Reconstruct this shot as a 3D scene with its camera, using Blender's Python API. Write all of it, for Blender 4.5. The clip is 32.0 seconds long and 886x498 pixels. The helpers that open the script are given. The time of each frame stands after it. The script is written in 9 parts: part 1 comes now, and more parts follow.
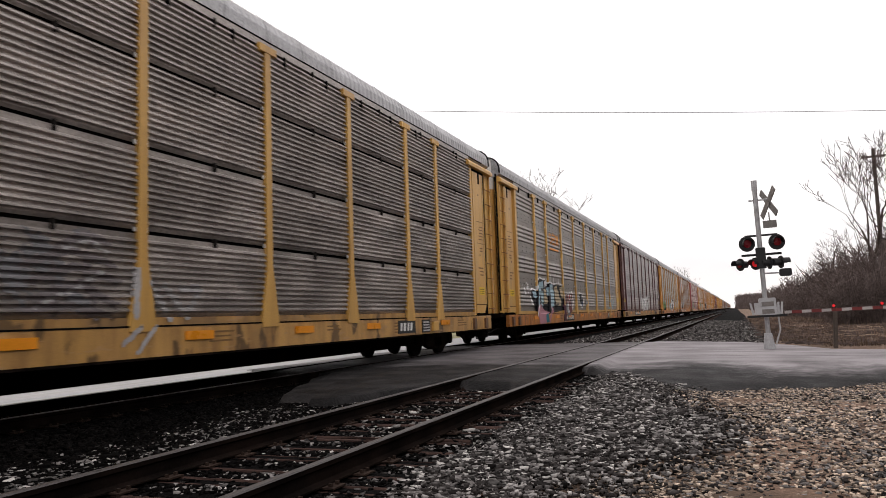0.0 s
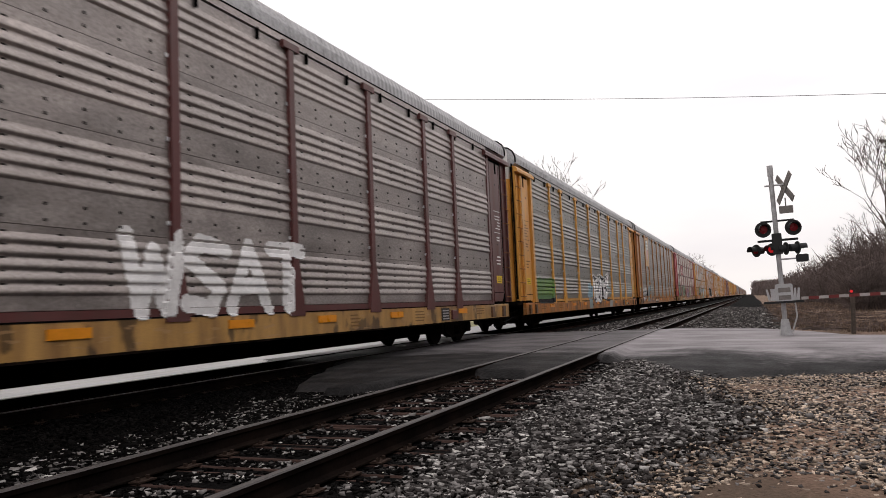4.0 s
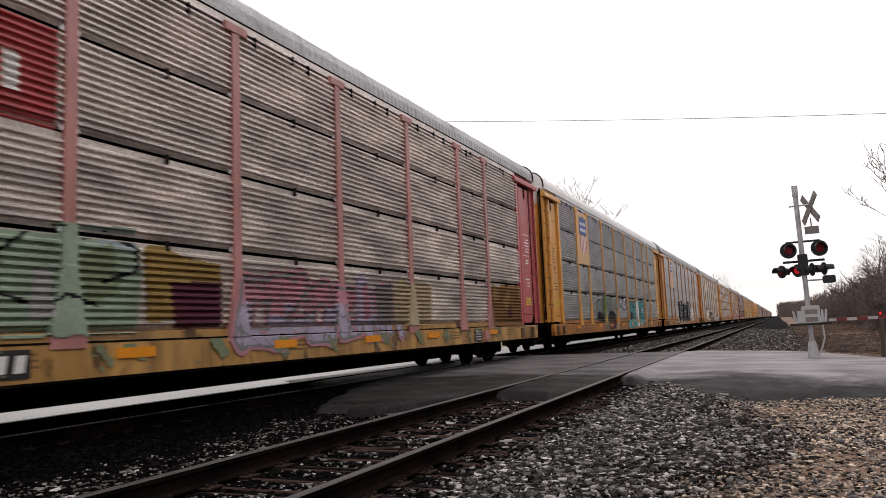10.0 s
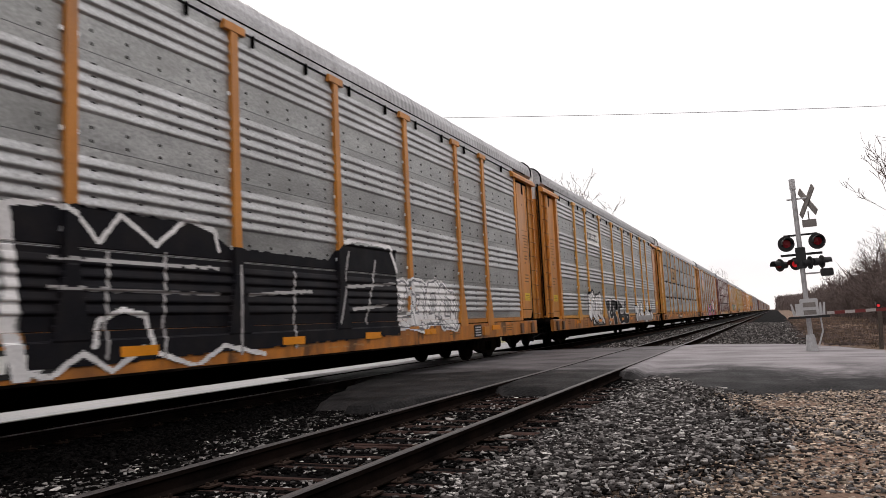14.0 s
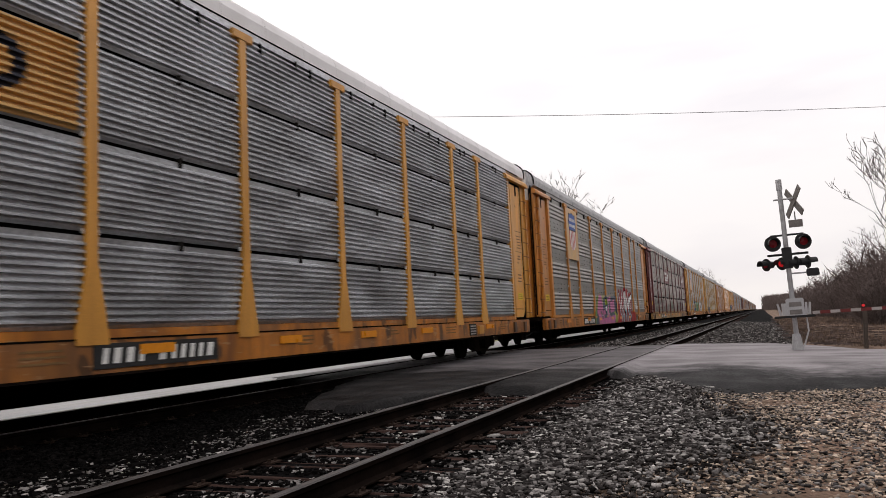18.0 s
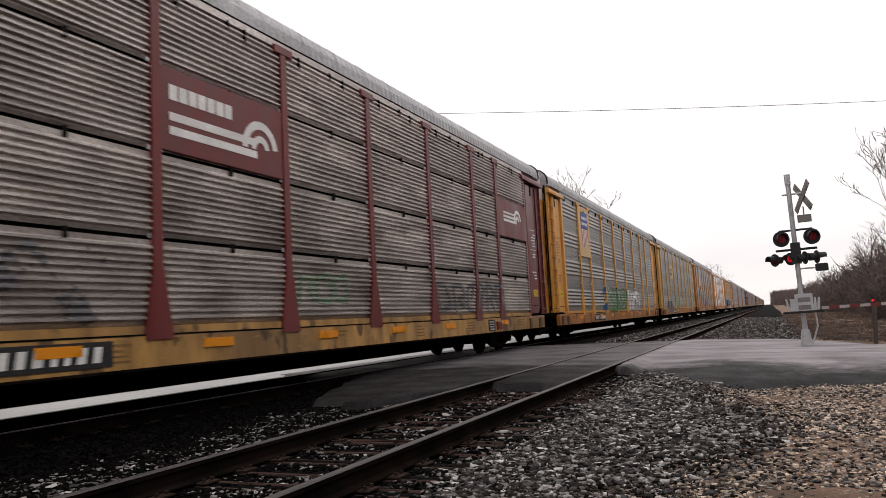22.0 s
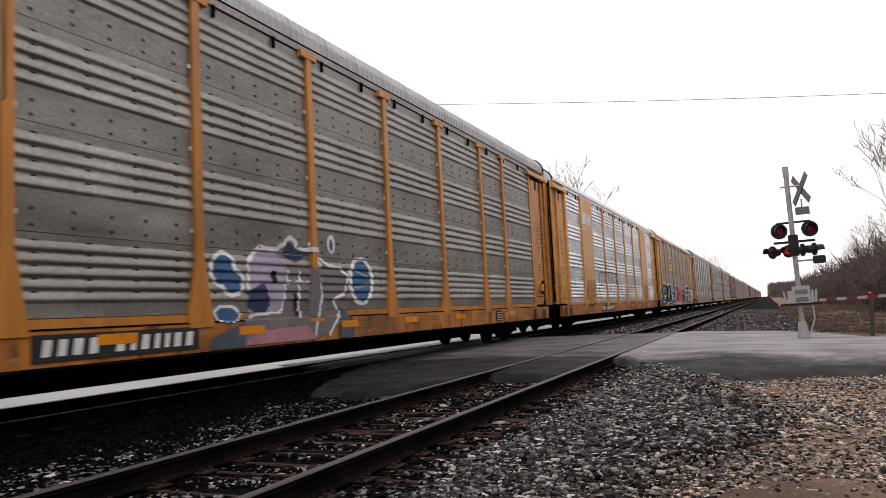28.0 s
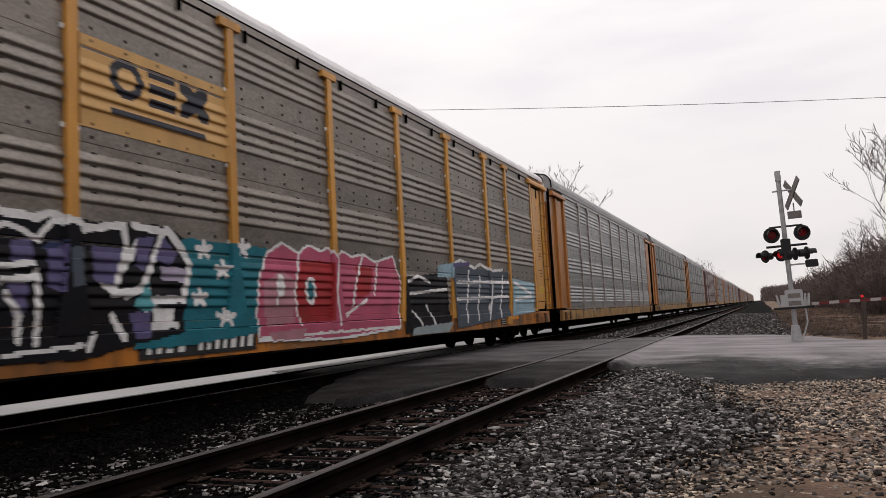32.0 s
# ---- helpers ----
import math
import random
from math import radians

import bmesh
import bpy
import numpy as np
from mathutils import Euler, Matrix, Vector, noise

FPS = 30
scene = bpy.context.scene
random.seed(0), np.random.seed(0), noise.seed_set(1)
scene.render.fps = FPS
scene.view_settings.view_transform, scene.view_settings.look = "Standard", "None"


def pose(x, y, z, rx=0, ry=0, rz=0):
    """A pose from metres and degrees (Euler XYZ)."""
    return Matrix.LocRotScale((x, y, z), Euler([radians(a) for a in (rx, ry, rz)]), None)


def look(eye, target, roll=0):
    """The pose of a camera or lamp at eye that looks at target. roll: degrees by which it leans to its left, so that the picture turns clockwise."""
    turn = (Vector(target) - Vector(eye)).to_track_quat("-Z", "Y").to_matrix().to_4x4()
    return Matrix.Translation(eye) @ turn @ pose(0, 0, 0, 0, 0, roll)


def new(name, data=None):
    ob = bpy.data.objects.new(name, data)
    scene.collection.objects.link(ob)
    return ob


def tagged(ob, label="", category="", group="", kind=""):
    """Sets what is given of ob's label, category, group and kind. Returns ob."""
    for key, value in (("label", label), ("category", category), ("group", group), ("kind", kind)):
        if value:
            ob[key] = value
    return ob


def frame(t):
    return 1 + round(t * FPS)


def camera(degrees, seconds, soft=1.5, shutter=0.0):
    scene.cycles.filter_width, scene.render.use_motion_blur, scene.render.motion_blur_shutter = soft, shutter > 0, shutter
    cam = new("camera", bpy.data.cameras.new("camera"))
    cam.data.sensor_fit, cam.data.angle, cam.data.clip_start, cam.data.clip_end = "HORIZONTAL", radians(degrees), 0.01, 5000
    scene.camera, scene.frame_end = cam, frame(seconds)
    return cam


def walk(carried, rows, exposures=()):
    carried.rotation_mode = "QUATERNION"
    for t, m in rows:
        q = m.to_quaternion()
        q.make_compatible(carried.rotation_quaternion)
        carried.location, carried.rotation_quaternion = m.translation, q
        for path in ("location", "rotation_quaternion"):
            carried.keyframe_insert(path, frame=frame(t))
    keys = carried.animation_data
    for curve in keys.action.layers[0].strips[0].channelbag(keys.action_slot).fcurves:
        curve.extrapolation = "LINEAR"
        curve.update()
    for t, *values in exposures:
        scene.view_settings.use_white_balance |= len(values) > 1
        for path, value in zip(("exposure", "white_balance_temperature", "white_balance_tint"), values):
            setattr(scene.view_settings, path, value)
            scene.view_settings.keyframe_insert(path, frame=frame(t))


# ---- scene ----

# ------------------------------------------------------------------ camera
EYE = (3.713, 0.0, 1.036)
cam = camera(61.58, 32.0, soft=0.8, shutter=0.14)
AIM = (  # seconds, yaw, pitch, roll
    (0.0, 21.41, 5.27, 1.97), (0.5, 20.91, 5.06, 1.98), (1.0, 20.87, 5.16, 2.08), (1.5, 20.32, 5.35, 2.12),
    (2.0, 20.62, 4.86, 2.17), (2.5, 21.50, 4.78, 2.31), (3.0, 21.77, 4.64, 2.61), (3.5, 22.36, 4.40, 2.40),
    (5.5, 22.73, 4.98, 2.44), (6.0, 22.93, 5.19, 2.57), (6.5, 23.18, 5.23, 2.61), (7.0, 23.61, 5.19, 2.51),
    (7.5, 23.67, 5.31, 2.44), (8.0, 24.46, 5.54, 2.53), (8.5, 24.40, 5.86, 2.73), (9.0, 24.41, 5.86, 2.55),
    (9.5, 24.56, 6.03, 2.53), (10.0, 24.14, 6.16, 2.33), (10.5, 24.40, 6.16, 2.56), (11.0, 24.21, 6.01, 2.64),
    (11.5, 24.01, 6.02, 2.53), (12.0, 23.88, 5.95, 2.50), (12.5, 23.56, 5.68, 2.45), (13.0, 23.72, 5.72, 2.57),
    (13.5, 23.98, 5.76, 2.80), (15.5, 24.18, 6.24, 2.76), (16.0, 24.15, 6.26, 2.97), (16.5, 23.81, 6.53, 2.69),
    (17.0, 23.51, 6.33, 2.93), (17.5, 23.64, 6.27, 2.83), (18.0, 23.18, 5.76, 2.78), (18.5, 22.99, 5.38, 2.59),
    (19.0, 23.12, 5.39, 2.72), (19.5, 23.13, 5.02, 2.73), (20.0, 23.49, 5.12, 2.79), (20.5, 23.75, 5.29, 2.94),
    (21.0, 23.68, 5.34, 2.79), (21.5, 23.40, 5.41, 2.60), (22.0, 23.75, 5.53, 2.97), (22.5, 23.45, 5.58, 3.10),
    (23.0, 23.30, 5.26, 2.93), (23.5, 23.02, 5.35, 2.80), (24.0, 22.90, 5.59, 3.18), (24.5, 23.30, 5.53, 3.38),
    (25.0, 23.55, 5.49, 3.19), (25.5, 23.77, 5.15, 2.94), (27.5, 23.83, 4.98, 3.03), (28.0, 23.59, 4.85, 2.82),
    (28.5, 23.36, 4.75, 2.90), (29.0, 23.13, 5.20, 2.76), (29.5, 23.29, 5.23, 2.97), (30.0, 23.59, 5.68, 3.15),
    (30.5, 23.10, 5.87, 3.13), (31.0, 23.35, 5.82, 3.29), (31.5, 23.05, 5.43, 3.15), (32.0, 23.14, 5.23, 3.08),
)
EXPOSURE = ((0, 0.0), (1.5, -0.2), (3.2, -0.2), (5, 0.0), (14, 0.0), (16, -0.22), (17.5, -0.2), (20, -0.18), (22, -0.08), (23.3, -0.08), (25, -0.22), (27, -0.04), (28, 0.0), (29.3, -0.18), (30, -0.44), (31, -0.44), (32, -0.36))
walk(cam, [(t, pose(*EYE, 90 + pitch, roll, yaw)) for t, yaw, pitch, roll in AIM],
     exposures=[(t, ev - 0.10, 6760, 15) for t, ev in EXPOSURE])

# ------------------------------------------------------------------ light
world = bpy.data.worlds.new("overcast_sky")
scene.world = world
world.use_nodes = True
wn, wl = world.node_tree.nodes, world.node_tree.links
wn.clear()
sky = wn.new("ShaderNodeTexSky")
sky.sky_type, sky.sun_disc = "NISHITA", False
sky.sun_elevation, sky.sun_rotation = radians(36), radians(-42)
sky_bg = wn.new("ShaderNodeBackground")
sky_bg.inputs["Strength"].default_value = 0.10
wl.new(sky.outputs[0], sky_bg.inputs["Color"])
cloud_at = wn.new("ShaderNodeTexCoord")
cloud_map = wn.new("ShaderNodeMapping")
cloud_map.inputs["Scale"].default_value = (1.2, 1.2, 5.0)
cloud = wn.new("ShaderNodeTexNoise")
cloud.inputs["Scale"].default_value, cloud.inputs["Detail"].default_value = 2.2, 5.0
ramp = wn.new("ShaderNodeValToRGB")
ramp.color_ramp.elements[0].position, ramp.color_ramp.elements[0].color = 0.30, (0.90, 0.90, 0.93, 1)
ramp.color_ramp.elements[1].position, ramp.color_ramp.elements[1].color = 0.48, (1.0, 1.0, 1.0, 1)
cloud_bg = wn.new("ShaderNodeBackground")
cloud_bg.inputs["Strength"].default_value = 1.1
wl.new(cloud_at.outputs["Generated"], cloud_map.inputs["Vector"])
wl.new(cloud_map.outputs[0], cloud.inputs["Vector"])
wl.new(cloud.outputs[0], ramp.inputs[0])
wl.new(ramp.outputs[0], cloud_bg.inputs["Color"])
up = wn.new("ShaderNodeSeparateXYZ")
wl.new(cloud_at.outputs["Generated"], up.inputs[0])
rise = wn.new("ShaderNodeMapRange")  # an overcast sky is brightest overhead
for i, v in enumerate((0.0, 1.0, 1.13, 1.95)):
    rise.inputs[1 + i].default_value = v
wl.new(up.outputs["Z"], rise.inputs[0])
wl.new(rise.outputs[0], cloud_bg.inputs["Strength"])
sky_mix = wn.new("ShaderNodeMixShader")
sky_mix.inputs[0].default_value = 0.92
wl.new(sky_bg.outputs[0], sky_mix.inputs[1])
wl.new(cloud_bg.outputs[0], sky_mix.inputs[2])
sky_out = wn.new("ShaderNodeOutputWorld")
wl.new(sky_mix.outputs[0], sky_out.inputs[0])

sun = new("sun", bpy.data.lights.new("sun", "SUN"))
sun.data.energy, sun.data.angle, sun.data.color = 0.7, radians(28), (1.0, 0.96, 0.9)
sun.matrix_world = look((-45, 50, 49), (0, 0, 0))

# ------------------------------------------------------------------ materials


def surface(name, color, rough=0.7, metal=0.0, vary=0.3, fine=40.0, coarse=3.0, bump=0.15, stain=None, stain_amount=0.5,
            stain_scale=1.5, stretch=(1, 1, 1), per_piece=0.0, island=0.0, stain_edge=0.08, gloss=None):
    """A procedural surface: grain and blotches of the base colour, stains of a second colour, and fine relief."""
    m = bpy.data.materials.new(name)
    m.use_nodes = True
    n, l = m.node_tree.nodes, m.node_tree.links
    b = n["Principled BSDF"]
    b.inputs["Metallic"].default_value = metal
    b.inputs["Specular IOR Level"].default_value = gloss if gloss is not None else (0.03 if rough >= 0.75 else 0.35)
    at = n.new("ShaderNodeTexCoord")
    info = n.new("ShaderNodeObjectInfo")
    shift = n.new("ShaderNodeVectorMath")
    shift.operation = "MULTIPLY_ADD"
    l.new(info.outputs["Random"], shift.inputs[0])
    shift.inputs[1].default_value = (31.0, 17.0, 23.0)
    l.new(at.outputs["Object"], shift.inputs[2])
    place = n.new("ShaderNodeMapping")
    place.inputs["Scale"].default_value = stretch
    l.new(shift.outputs[0], place.inputs["Vector"])

    def noise_at(scale, detail, source=None):
        t = n.new("ShaderNodeTexNoise")
        t.inputs["Scale"].default_value, t.inputs["Detail"].default_value = scale, detail
        l.new((source or place).outputs[0], t.inputs["Vector"])
        return t.outputs[0]

    def span(value, a, b2, lo, hi):
        r = n.new("ShaderNodeMapRange")
        for i, v in enumerate((a, b2, lo, hi)):
            r.inputs[1 + i].default_value = v
        l.new(value, r.inputs[0])
        return r.outputs[0]

    def times(a, b2):
        r = n.new("ShaderNodeMath")
        r.operation = "MULTIPLY"
        l.new(a, r.inputs[0])
        l.new(b2, r.inputs[1])
        return r.outputs[0]

    f, c = noise_at(fine, 4.0, shift), noise_at(coarse, 4.0)
    amount = times(span(f, 0.3, 0.7, 1 - vary, 1 + vary), span(c, 0.3, 0.7, 1 - vary, 1 + vary))
    if per_piece:
        amount = times(amount, span(info.outputs["Random"], 0, 1, 1 - per_piece, 1 + per_piece))
    if island:
        geo = n.new("ShaderNodeNewGeometry")
        amount = times(amount, span(geo.outputs["Random Per Island"], 0, 1, 1 - island, 1 + island))
    tint = n.new("ShaderNodeMix")
    tint.data_type, tint.blend_type = "RGBA", "MULTIPLY"
    tint.inputs[0].default_value = 1.0
    tint.inputs[6].default_value = (*color, 1)
    l.new(amount, tint.inputs[7])
    out = tint.outputs[2]
    if stain:
        mask = span(noise_at(stain_scale, 6.0), 0.5 - stain_edge, 0.5 + stain_edge * 2, 0.0, stain_amount)
        mix = n.new("ShaderNodeMix")
        mix.data_type = "RGBA"
        l.new(mask, mix.inputs[0])
        l.new(out, mix.inputs[6])
        mix.inputs[7].default_value = (*stain, 1)
        out = mix.outputs[2]
    l.new(out, b.inputs["Base Color"])
    l.new(span(c, 0.3, 0.7, max(0.05, rough - 0.12), min(1.0, rough + 0.12)), b.inputs["Roughness"])
    if bump:
        bp = n.new("ShaderNodeBump")
        bp.inputs["Strength"].default_value, bp.inputs["Distance"].default_value = bump, 0.02
        l.new(f, bp.inputs["Height"])
        l.new(bp.outputs[0], b.inputs["Normal"])
    return m


def glow(name, color, strength):
    m = bpy.data.materials.new(name)
    m.use_nodes = True
    b = m.node_tree.nodes["Principled BSDF"]
    b.inputs["Base Color"].default_value = (*color, 1)
    b.inputs["Emission Color"].default_value = (*color, 1)
    b.inputs["Emission Strength"].default_value = strength
    b.inputs["Roughness"].default_value = 0.2
    return m


GRIME = (0.06, 0.045, 0.035)
RUST = (0.16, 0.065, 0.03)


def paint(name, color, wear=RUST, amount=0.45, rough=0.45):
    return surface(name, color, rough, vary=0.12, fine=60, coarse=1.2, bump=0.05, stain=wear, stain_amount=amount,
                   stain_scale=2.2, stretch=(1.6, 1.6, 0.35), per_piece=0.06, stain_edge=0.12, gloss=0.5)


YELLOW = paint("yellow_car_paint", (0.68, 0.32, 0.056), amount=0.35)
PALE_YELLOW = paint("pale_yellow_car_paint", (0.62, 0.355, 0.092), amount=0.35)
ORANGE = paint("orange_yellow_car_paint", (0.57, 0.222, 0.033), amount=0.45)
TAN_ORANGE = paint("faded_tan_orange_car_paint", (0.70, 0.33, 0.085), amount=0.35)
DEEP_ORANGE = paint("weathered_orange_car_paint", (0.47, 0.182, 0.036), amount=0.6)
MAROON = paint("maroon_car_paint", (0.155, 0.021, 0.021), wear=GRIME, amount=0.4)
BROWN_RED = paint("brown_red_car_paint", (0.105, 0.028, 0.027), wear=GRIME, amount=0.4)
RED = paint("faded_red_car_paint", (0.46, 0.075, 0.085), wear=(0.22, 0.05, 0.04), amount=0.5)
PINK_RED = paint("chalky_red_post_paint", (0.45, 0.2, 0.19), wear=RUST, amount=0.5)


def sill_paint(name, color, wear, dark):
    """Sill paint under rust streaks, with broad dark oily patches and a few flaked ones over it."""
    m = paint(name, color, wear, 0.8)
    n, l = m.node_tree.nodes, m.node_tree.links
    b = n["Principled BSDF"]
    out = b.inputs["Base Color"].links[0].from_socket
    at = n.new("ShaderNodeTexCoord")
    info = n.new("ShaderNodeObjectInfo")
    shift = n.new("ShaderNodeVectorMath")
    shift.operation = "MULTIPLY_ADD"
    l.new(info.outputs["Random"], shift.inputs[0])
    shift.inputs[1].default_value = (0.0, 57.0, 11.0)
    l.new(at.outputs["Object"], shift.inputs[2])
    for scale, stretch, lo, hi, amount, tone in ((0.55, (1, 1, 1.6), 0.53, 0.62, 0.6, dark), (2.6, (1, 1, 0.5), 0.585, 0.635, 0.75, (0.030, 0.018, 0.012)),
                                                 (6.0, (1, 0.35, 2.0), 0.61, 0.65, 0.6, (0.42, 0.25, 0.12))):
        place = n.new("ShaderNodeMapping")
        place.inputs["Scale"].default_value = stretch
        l.new(shift.outputs[0], place.inputs["Vector"])
        tex = n.new("ShaderNodeTexNoise")
        tex.inputs["Scale"].default_value, tex.inputs["Detail"].default_value = scale, 5.0
        l.new(place.outputs[0], tex.inputs["Vector"])
        r = n.new("ShaderNodeMapRange")
        for i, v in enumerate((lo, hi, 0.0, amount)):
            r.inputs[1 + i].default_value = v
        l.new(tex.outputs[0], r.inputs[0])
        mix = n.new("ShaderNodeMix")
        mix.data_type = "RGBA"
        l.new(r.outputs[0], mix.inputs[0])
        l.new(out, mix.inputs[6])
        mix.inputs[7].default_value = (*tone, 1)
        out = mix.outputs[2]
    l.new(out, b.inputs["Base Color"])
    return m


SILL_TAN = sill_paint("grimy_tan_sill_paint", (0.50, 0.28, 0.085), (0.16, 0.075, 0.03), (0.16, 0.10, 0.055))
SILL_ORANGE = sill_paint("grimy_orange_sill_paint", (0.54, 0.19, 0.022), (0.13, 0.05, 0.02), (0.15, 0.075, 0.035))
RUST_BOX = paint("rusty_bracket_paint", (0.13, 0.06, 0.03), wear=(0.03, 0.02, 0.015), amount=0.8)


def steel(name, color, amount=0.5, wear=(0.10, 0.085, 0.07)):
    return surface(name, color, 0.46, metal=0.6, vary=0.30, fine=26, coarse=1.6, bump=0.10, stain=wear, stain_amount=amount,
                   stain_scale=2.0, stretch=(1.0, 0.45, 1.5), per_piece=0.10, stain_edge=0.18)


STEEL_DARK = steel("weathered_dark_galvanised_steel", (0.43, 0.395, 0.37), 0.55)
STEEL_OLD = steel("stained_galvanised_steel", (0.30, 0.272, 0.245), 0.6, (0.10, 0.075, 0.06))
STEEL_MID = steel("weathered_galvanised_steel", (0.315, 0.305, 0.285), 0.5)
STEEL_LIGHT = steel("light_galvanised_steel", (0.43, 0.437, 0.443), 0.45, (0.17, 0.16, 0.15))
STEEL_BLUE = steel("bluish_galvanised_steel", (0.50, 0.507, 0.52), 0.4)
STEEL_BROWN = steel("brownish_grimy_galvanised_steel", (0.72, 0.655, 0.61), 0.5, (0.13, 0.09, 0.06))
STEEL_SILVER = steel("silvery_galvanised_steel", (0.505, 0.525, 0.55), 0.4)
STEEL_TAUPE = steel("taupe_galvanised_steel", (0.56, 0.52, 0.49), 0.5, (0.13, 0.09, 0.06))
STEEL_PINK = steel("dusty_galvanised_steel", (0.39, 0.352, 0.335), 0.45, (0.17, 0.13, 0.12))
STEEL_BRIGHT = steel("bright_galvanised_steel", (0.88, 0.92, 0.97), 0.3, (0.32, 0.33, 0.34))
# flat riveted sheets: darker copies of the ribbed steels, their dimmer reflection painted in
SHEET = {m.name: steel("shaded_flat_" + m.name, c, 0.45, w) for m, c, w in (
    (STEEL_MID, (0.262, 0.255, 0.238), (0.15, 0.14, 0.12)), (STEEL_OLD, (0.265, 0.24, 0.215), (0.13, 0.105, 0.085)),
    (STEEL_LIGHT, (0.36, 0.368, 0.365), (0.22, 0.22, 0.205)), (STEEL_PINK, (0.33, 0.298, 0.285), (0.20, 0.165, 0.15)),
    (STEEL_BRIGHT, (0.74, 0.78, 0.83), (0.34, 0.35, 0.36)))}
ROOF_GREY = steel("grey_galvanised_roof", (0.36, 0.36, 0.37), 0.35)


def corrugate(m, pitch):
    """Fine folds across a sheet metal roof."""
    n, l = m.node_tree.nodes, m.node_tree.links
    at = n.new("ShaderNodeTexCoord")
    wave = n.new("ShaderNodeTexWave")
    wave.bands_direction = "Y"
    wave.inputs["Scale"].default_value = 0.314 / pitch
    l.new(at.outputs["Object"], wave.inputs["Vector"])
    fold = n.new("ShaderNodeBump")
    fold.inputs["Strength"].default_value, fold.inputs["Distance"].default_value = 0.8, 0.03
    l.new(wave.outputs[1], fold.inputs["Height"])
    l.new(fold.outputs[0], n["Principled BSDF"].inputs["Normal"])
    return m


corrugate(ROOF_GREY, 0.2)
ROOF_WHITE = surface("white_painted_roof", (0.78, 0.77, 0.78), 0.5, vary=0.06, stain=(0.45, 0.43, 0.42), stain_amount=0.35)
DOOR_WHITE = surface("white_weathered_door_top", (0.68, 0.68, 0.66), 0.6, vary=0.08, stain=(0.28, 0.24, 0.2), stain_amount=0.4)
# flat black for seams and rims, and for shade put into gaps and slots
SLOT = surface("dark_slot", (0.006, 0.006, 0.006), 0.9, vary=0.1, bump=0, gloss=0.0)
RIVET = surface("dark_rivet_steel", (0.018, 0.016, 0.015), 0.8, vary=0.2, bump=0)
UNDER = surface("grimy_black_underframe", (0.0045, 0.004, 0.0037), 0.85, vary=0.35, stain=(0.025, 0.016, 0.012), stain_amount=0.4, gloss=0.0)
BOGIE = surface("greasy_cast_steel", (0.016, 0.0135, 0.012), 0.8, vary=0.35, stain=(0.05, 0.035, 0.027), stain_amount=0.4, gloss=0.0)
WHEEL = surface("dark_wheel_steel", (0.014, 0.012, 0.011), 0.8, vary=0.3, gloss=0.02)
HOSE = surface("black_rubber_hose", (0.007, 0.007, 0.007), 0.8, vary=0.2, bump=0, gloss=0.02)
RUNG = surface("rusty_ladder_steel", (0.26, 0.12, 0.04), 0.7, vary=0.25, stain=RUST, stain_amount=0.5)
REFLECT = surface("orange_reflective_strip", (0.75, 0.27, 0.015), 0.35, vary=0.08, bump=0)
WARN = surface("yellow_warning_decal", (0.72, 0.5, 0.03), 0.5, vary=0.08, bump=0)
INK = surface("black_stencil_paint", (0.02, 0.02, 0.02), 0.7, vary=0.2, bump=0)
FADED_INK = surface("faded_brown_stencil_paint", (0.2, 0.11, 0.04), 0.7, vary=0.2, bump=0)
CHALK = surface("white_stencil_paint", (0.82, 0.82, 0.80), 0.7, vary=0.15, stain=(0.35, 0.33, 0.3), stain_amount=0.35, bump=0)
SHIELD_BLUE = surface("shield_blue_paint", (0.06, 0.12, 0.38), 0.6, vary=0.12, bump=0)
SHIELD_RED = surface("shield_red_paint", (0.5, 0.12, 0.09), 0.6, vary=0.15, bump=0)
FLAG_YELLOW = paint("herald_panel_yellow", (0.62, 0.36, 0.12), amount=0.15)

RAIL = surface("weathered_rail_steel", (0.007, 0.0055, 0.005), 0.85, metal=0.0, vary=0.25, stain=(0.022, 0.014, 0.011), stain_amount=0.4, gloss=0.0)
RAIL_TOP = surface("dull_rail_head", (0.05, 0.043, 0.042), 0.5, metal=0.0, gloss=0.3, vary=0.15, stretch=(6, 0.3, 1))
TIE = surface("creosoted_timber", (0.027, 0.0165, 0.0145), 0.9, vary=0.5, fine=30, coarse=3, bump=0.5, stain=(0.10, 0.062, 0.052),
              stain_amount=0.6, stain_scale=5, stretch=(0.5, 5, 5), per_piece=0.3)
PLATE = surface("rusty_tie_plate", (0.03, 0.02, 0.016), 0.8, vary=0.3)
STONE = surface("grey_ballast_stone", (0.032, 0.0285, 0.0275), 0.85, vary=0.25, fine=35, coarse=1.0, bump=0.2, island=0.85)
STONE_MID = surface("mid_grey_ballast_stone", (0.15, 0.140, 0.136), 0.85, vary=0.25, fine=35, coarse=1.0, bump=0.2, island=0.7)
# far below oily stone's tone: the train's shade is put into this colour
STONE_OILY_SHADED = surface("oily_shaded_ballast_stone", (0.0032, 0.0028, 0.0027), 0.85, vary=0.25, fine=35, coarse=1.0, bump=0.2, island=0.8)
STONE_PALE = surface("pale_ballast_stone", (0.40, 0.38, 0.365), 0.85, vary=0.2, fine=35, coarse=4, bump=0.2, island=0.4)
STONE_TAN = surface("tan_gravel_stone", (0.40, 0.32, 0.255), 0.9, vary=0.25, fine=35, coarse=1.0, bump=0.2, island=0.6)
# near-black: the shade between the loose stones is put into this colour
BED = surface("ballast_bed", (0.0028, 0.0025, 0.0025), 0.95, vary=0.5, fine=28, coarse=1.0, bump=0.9)
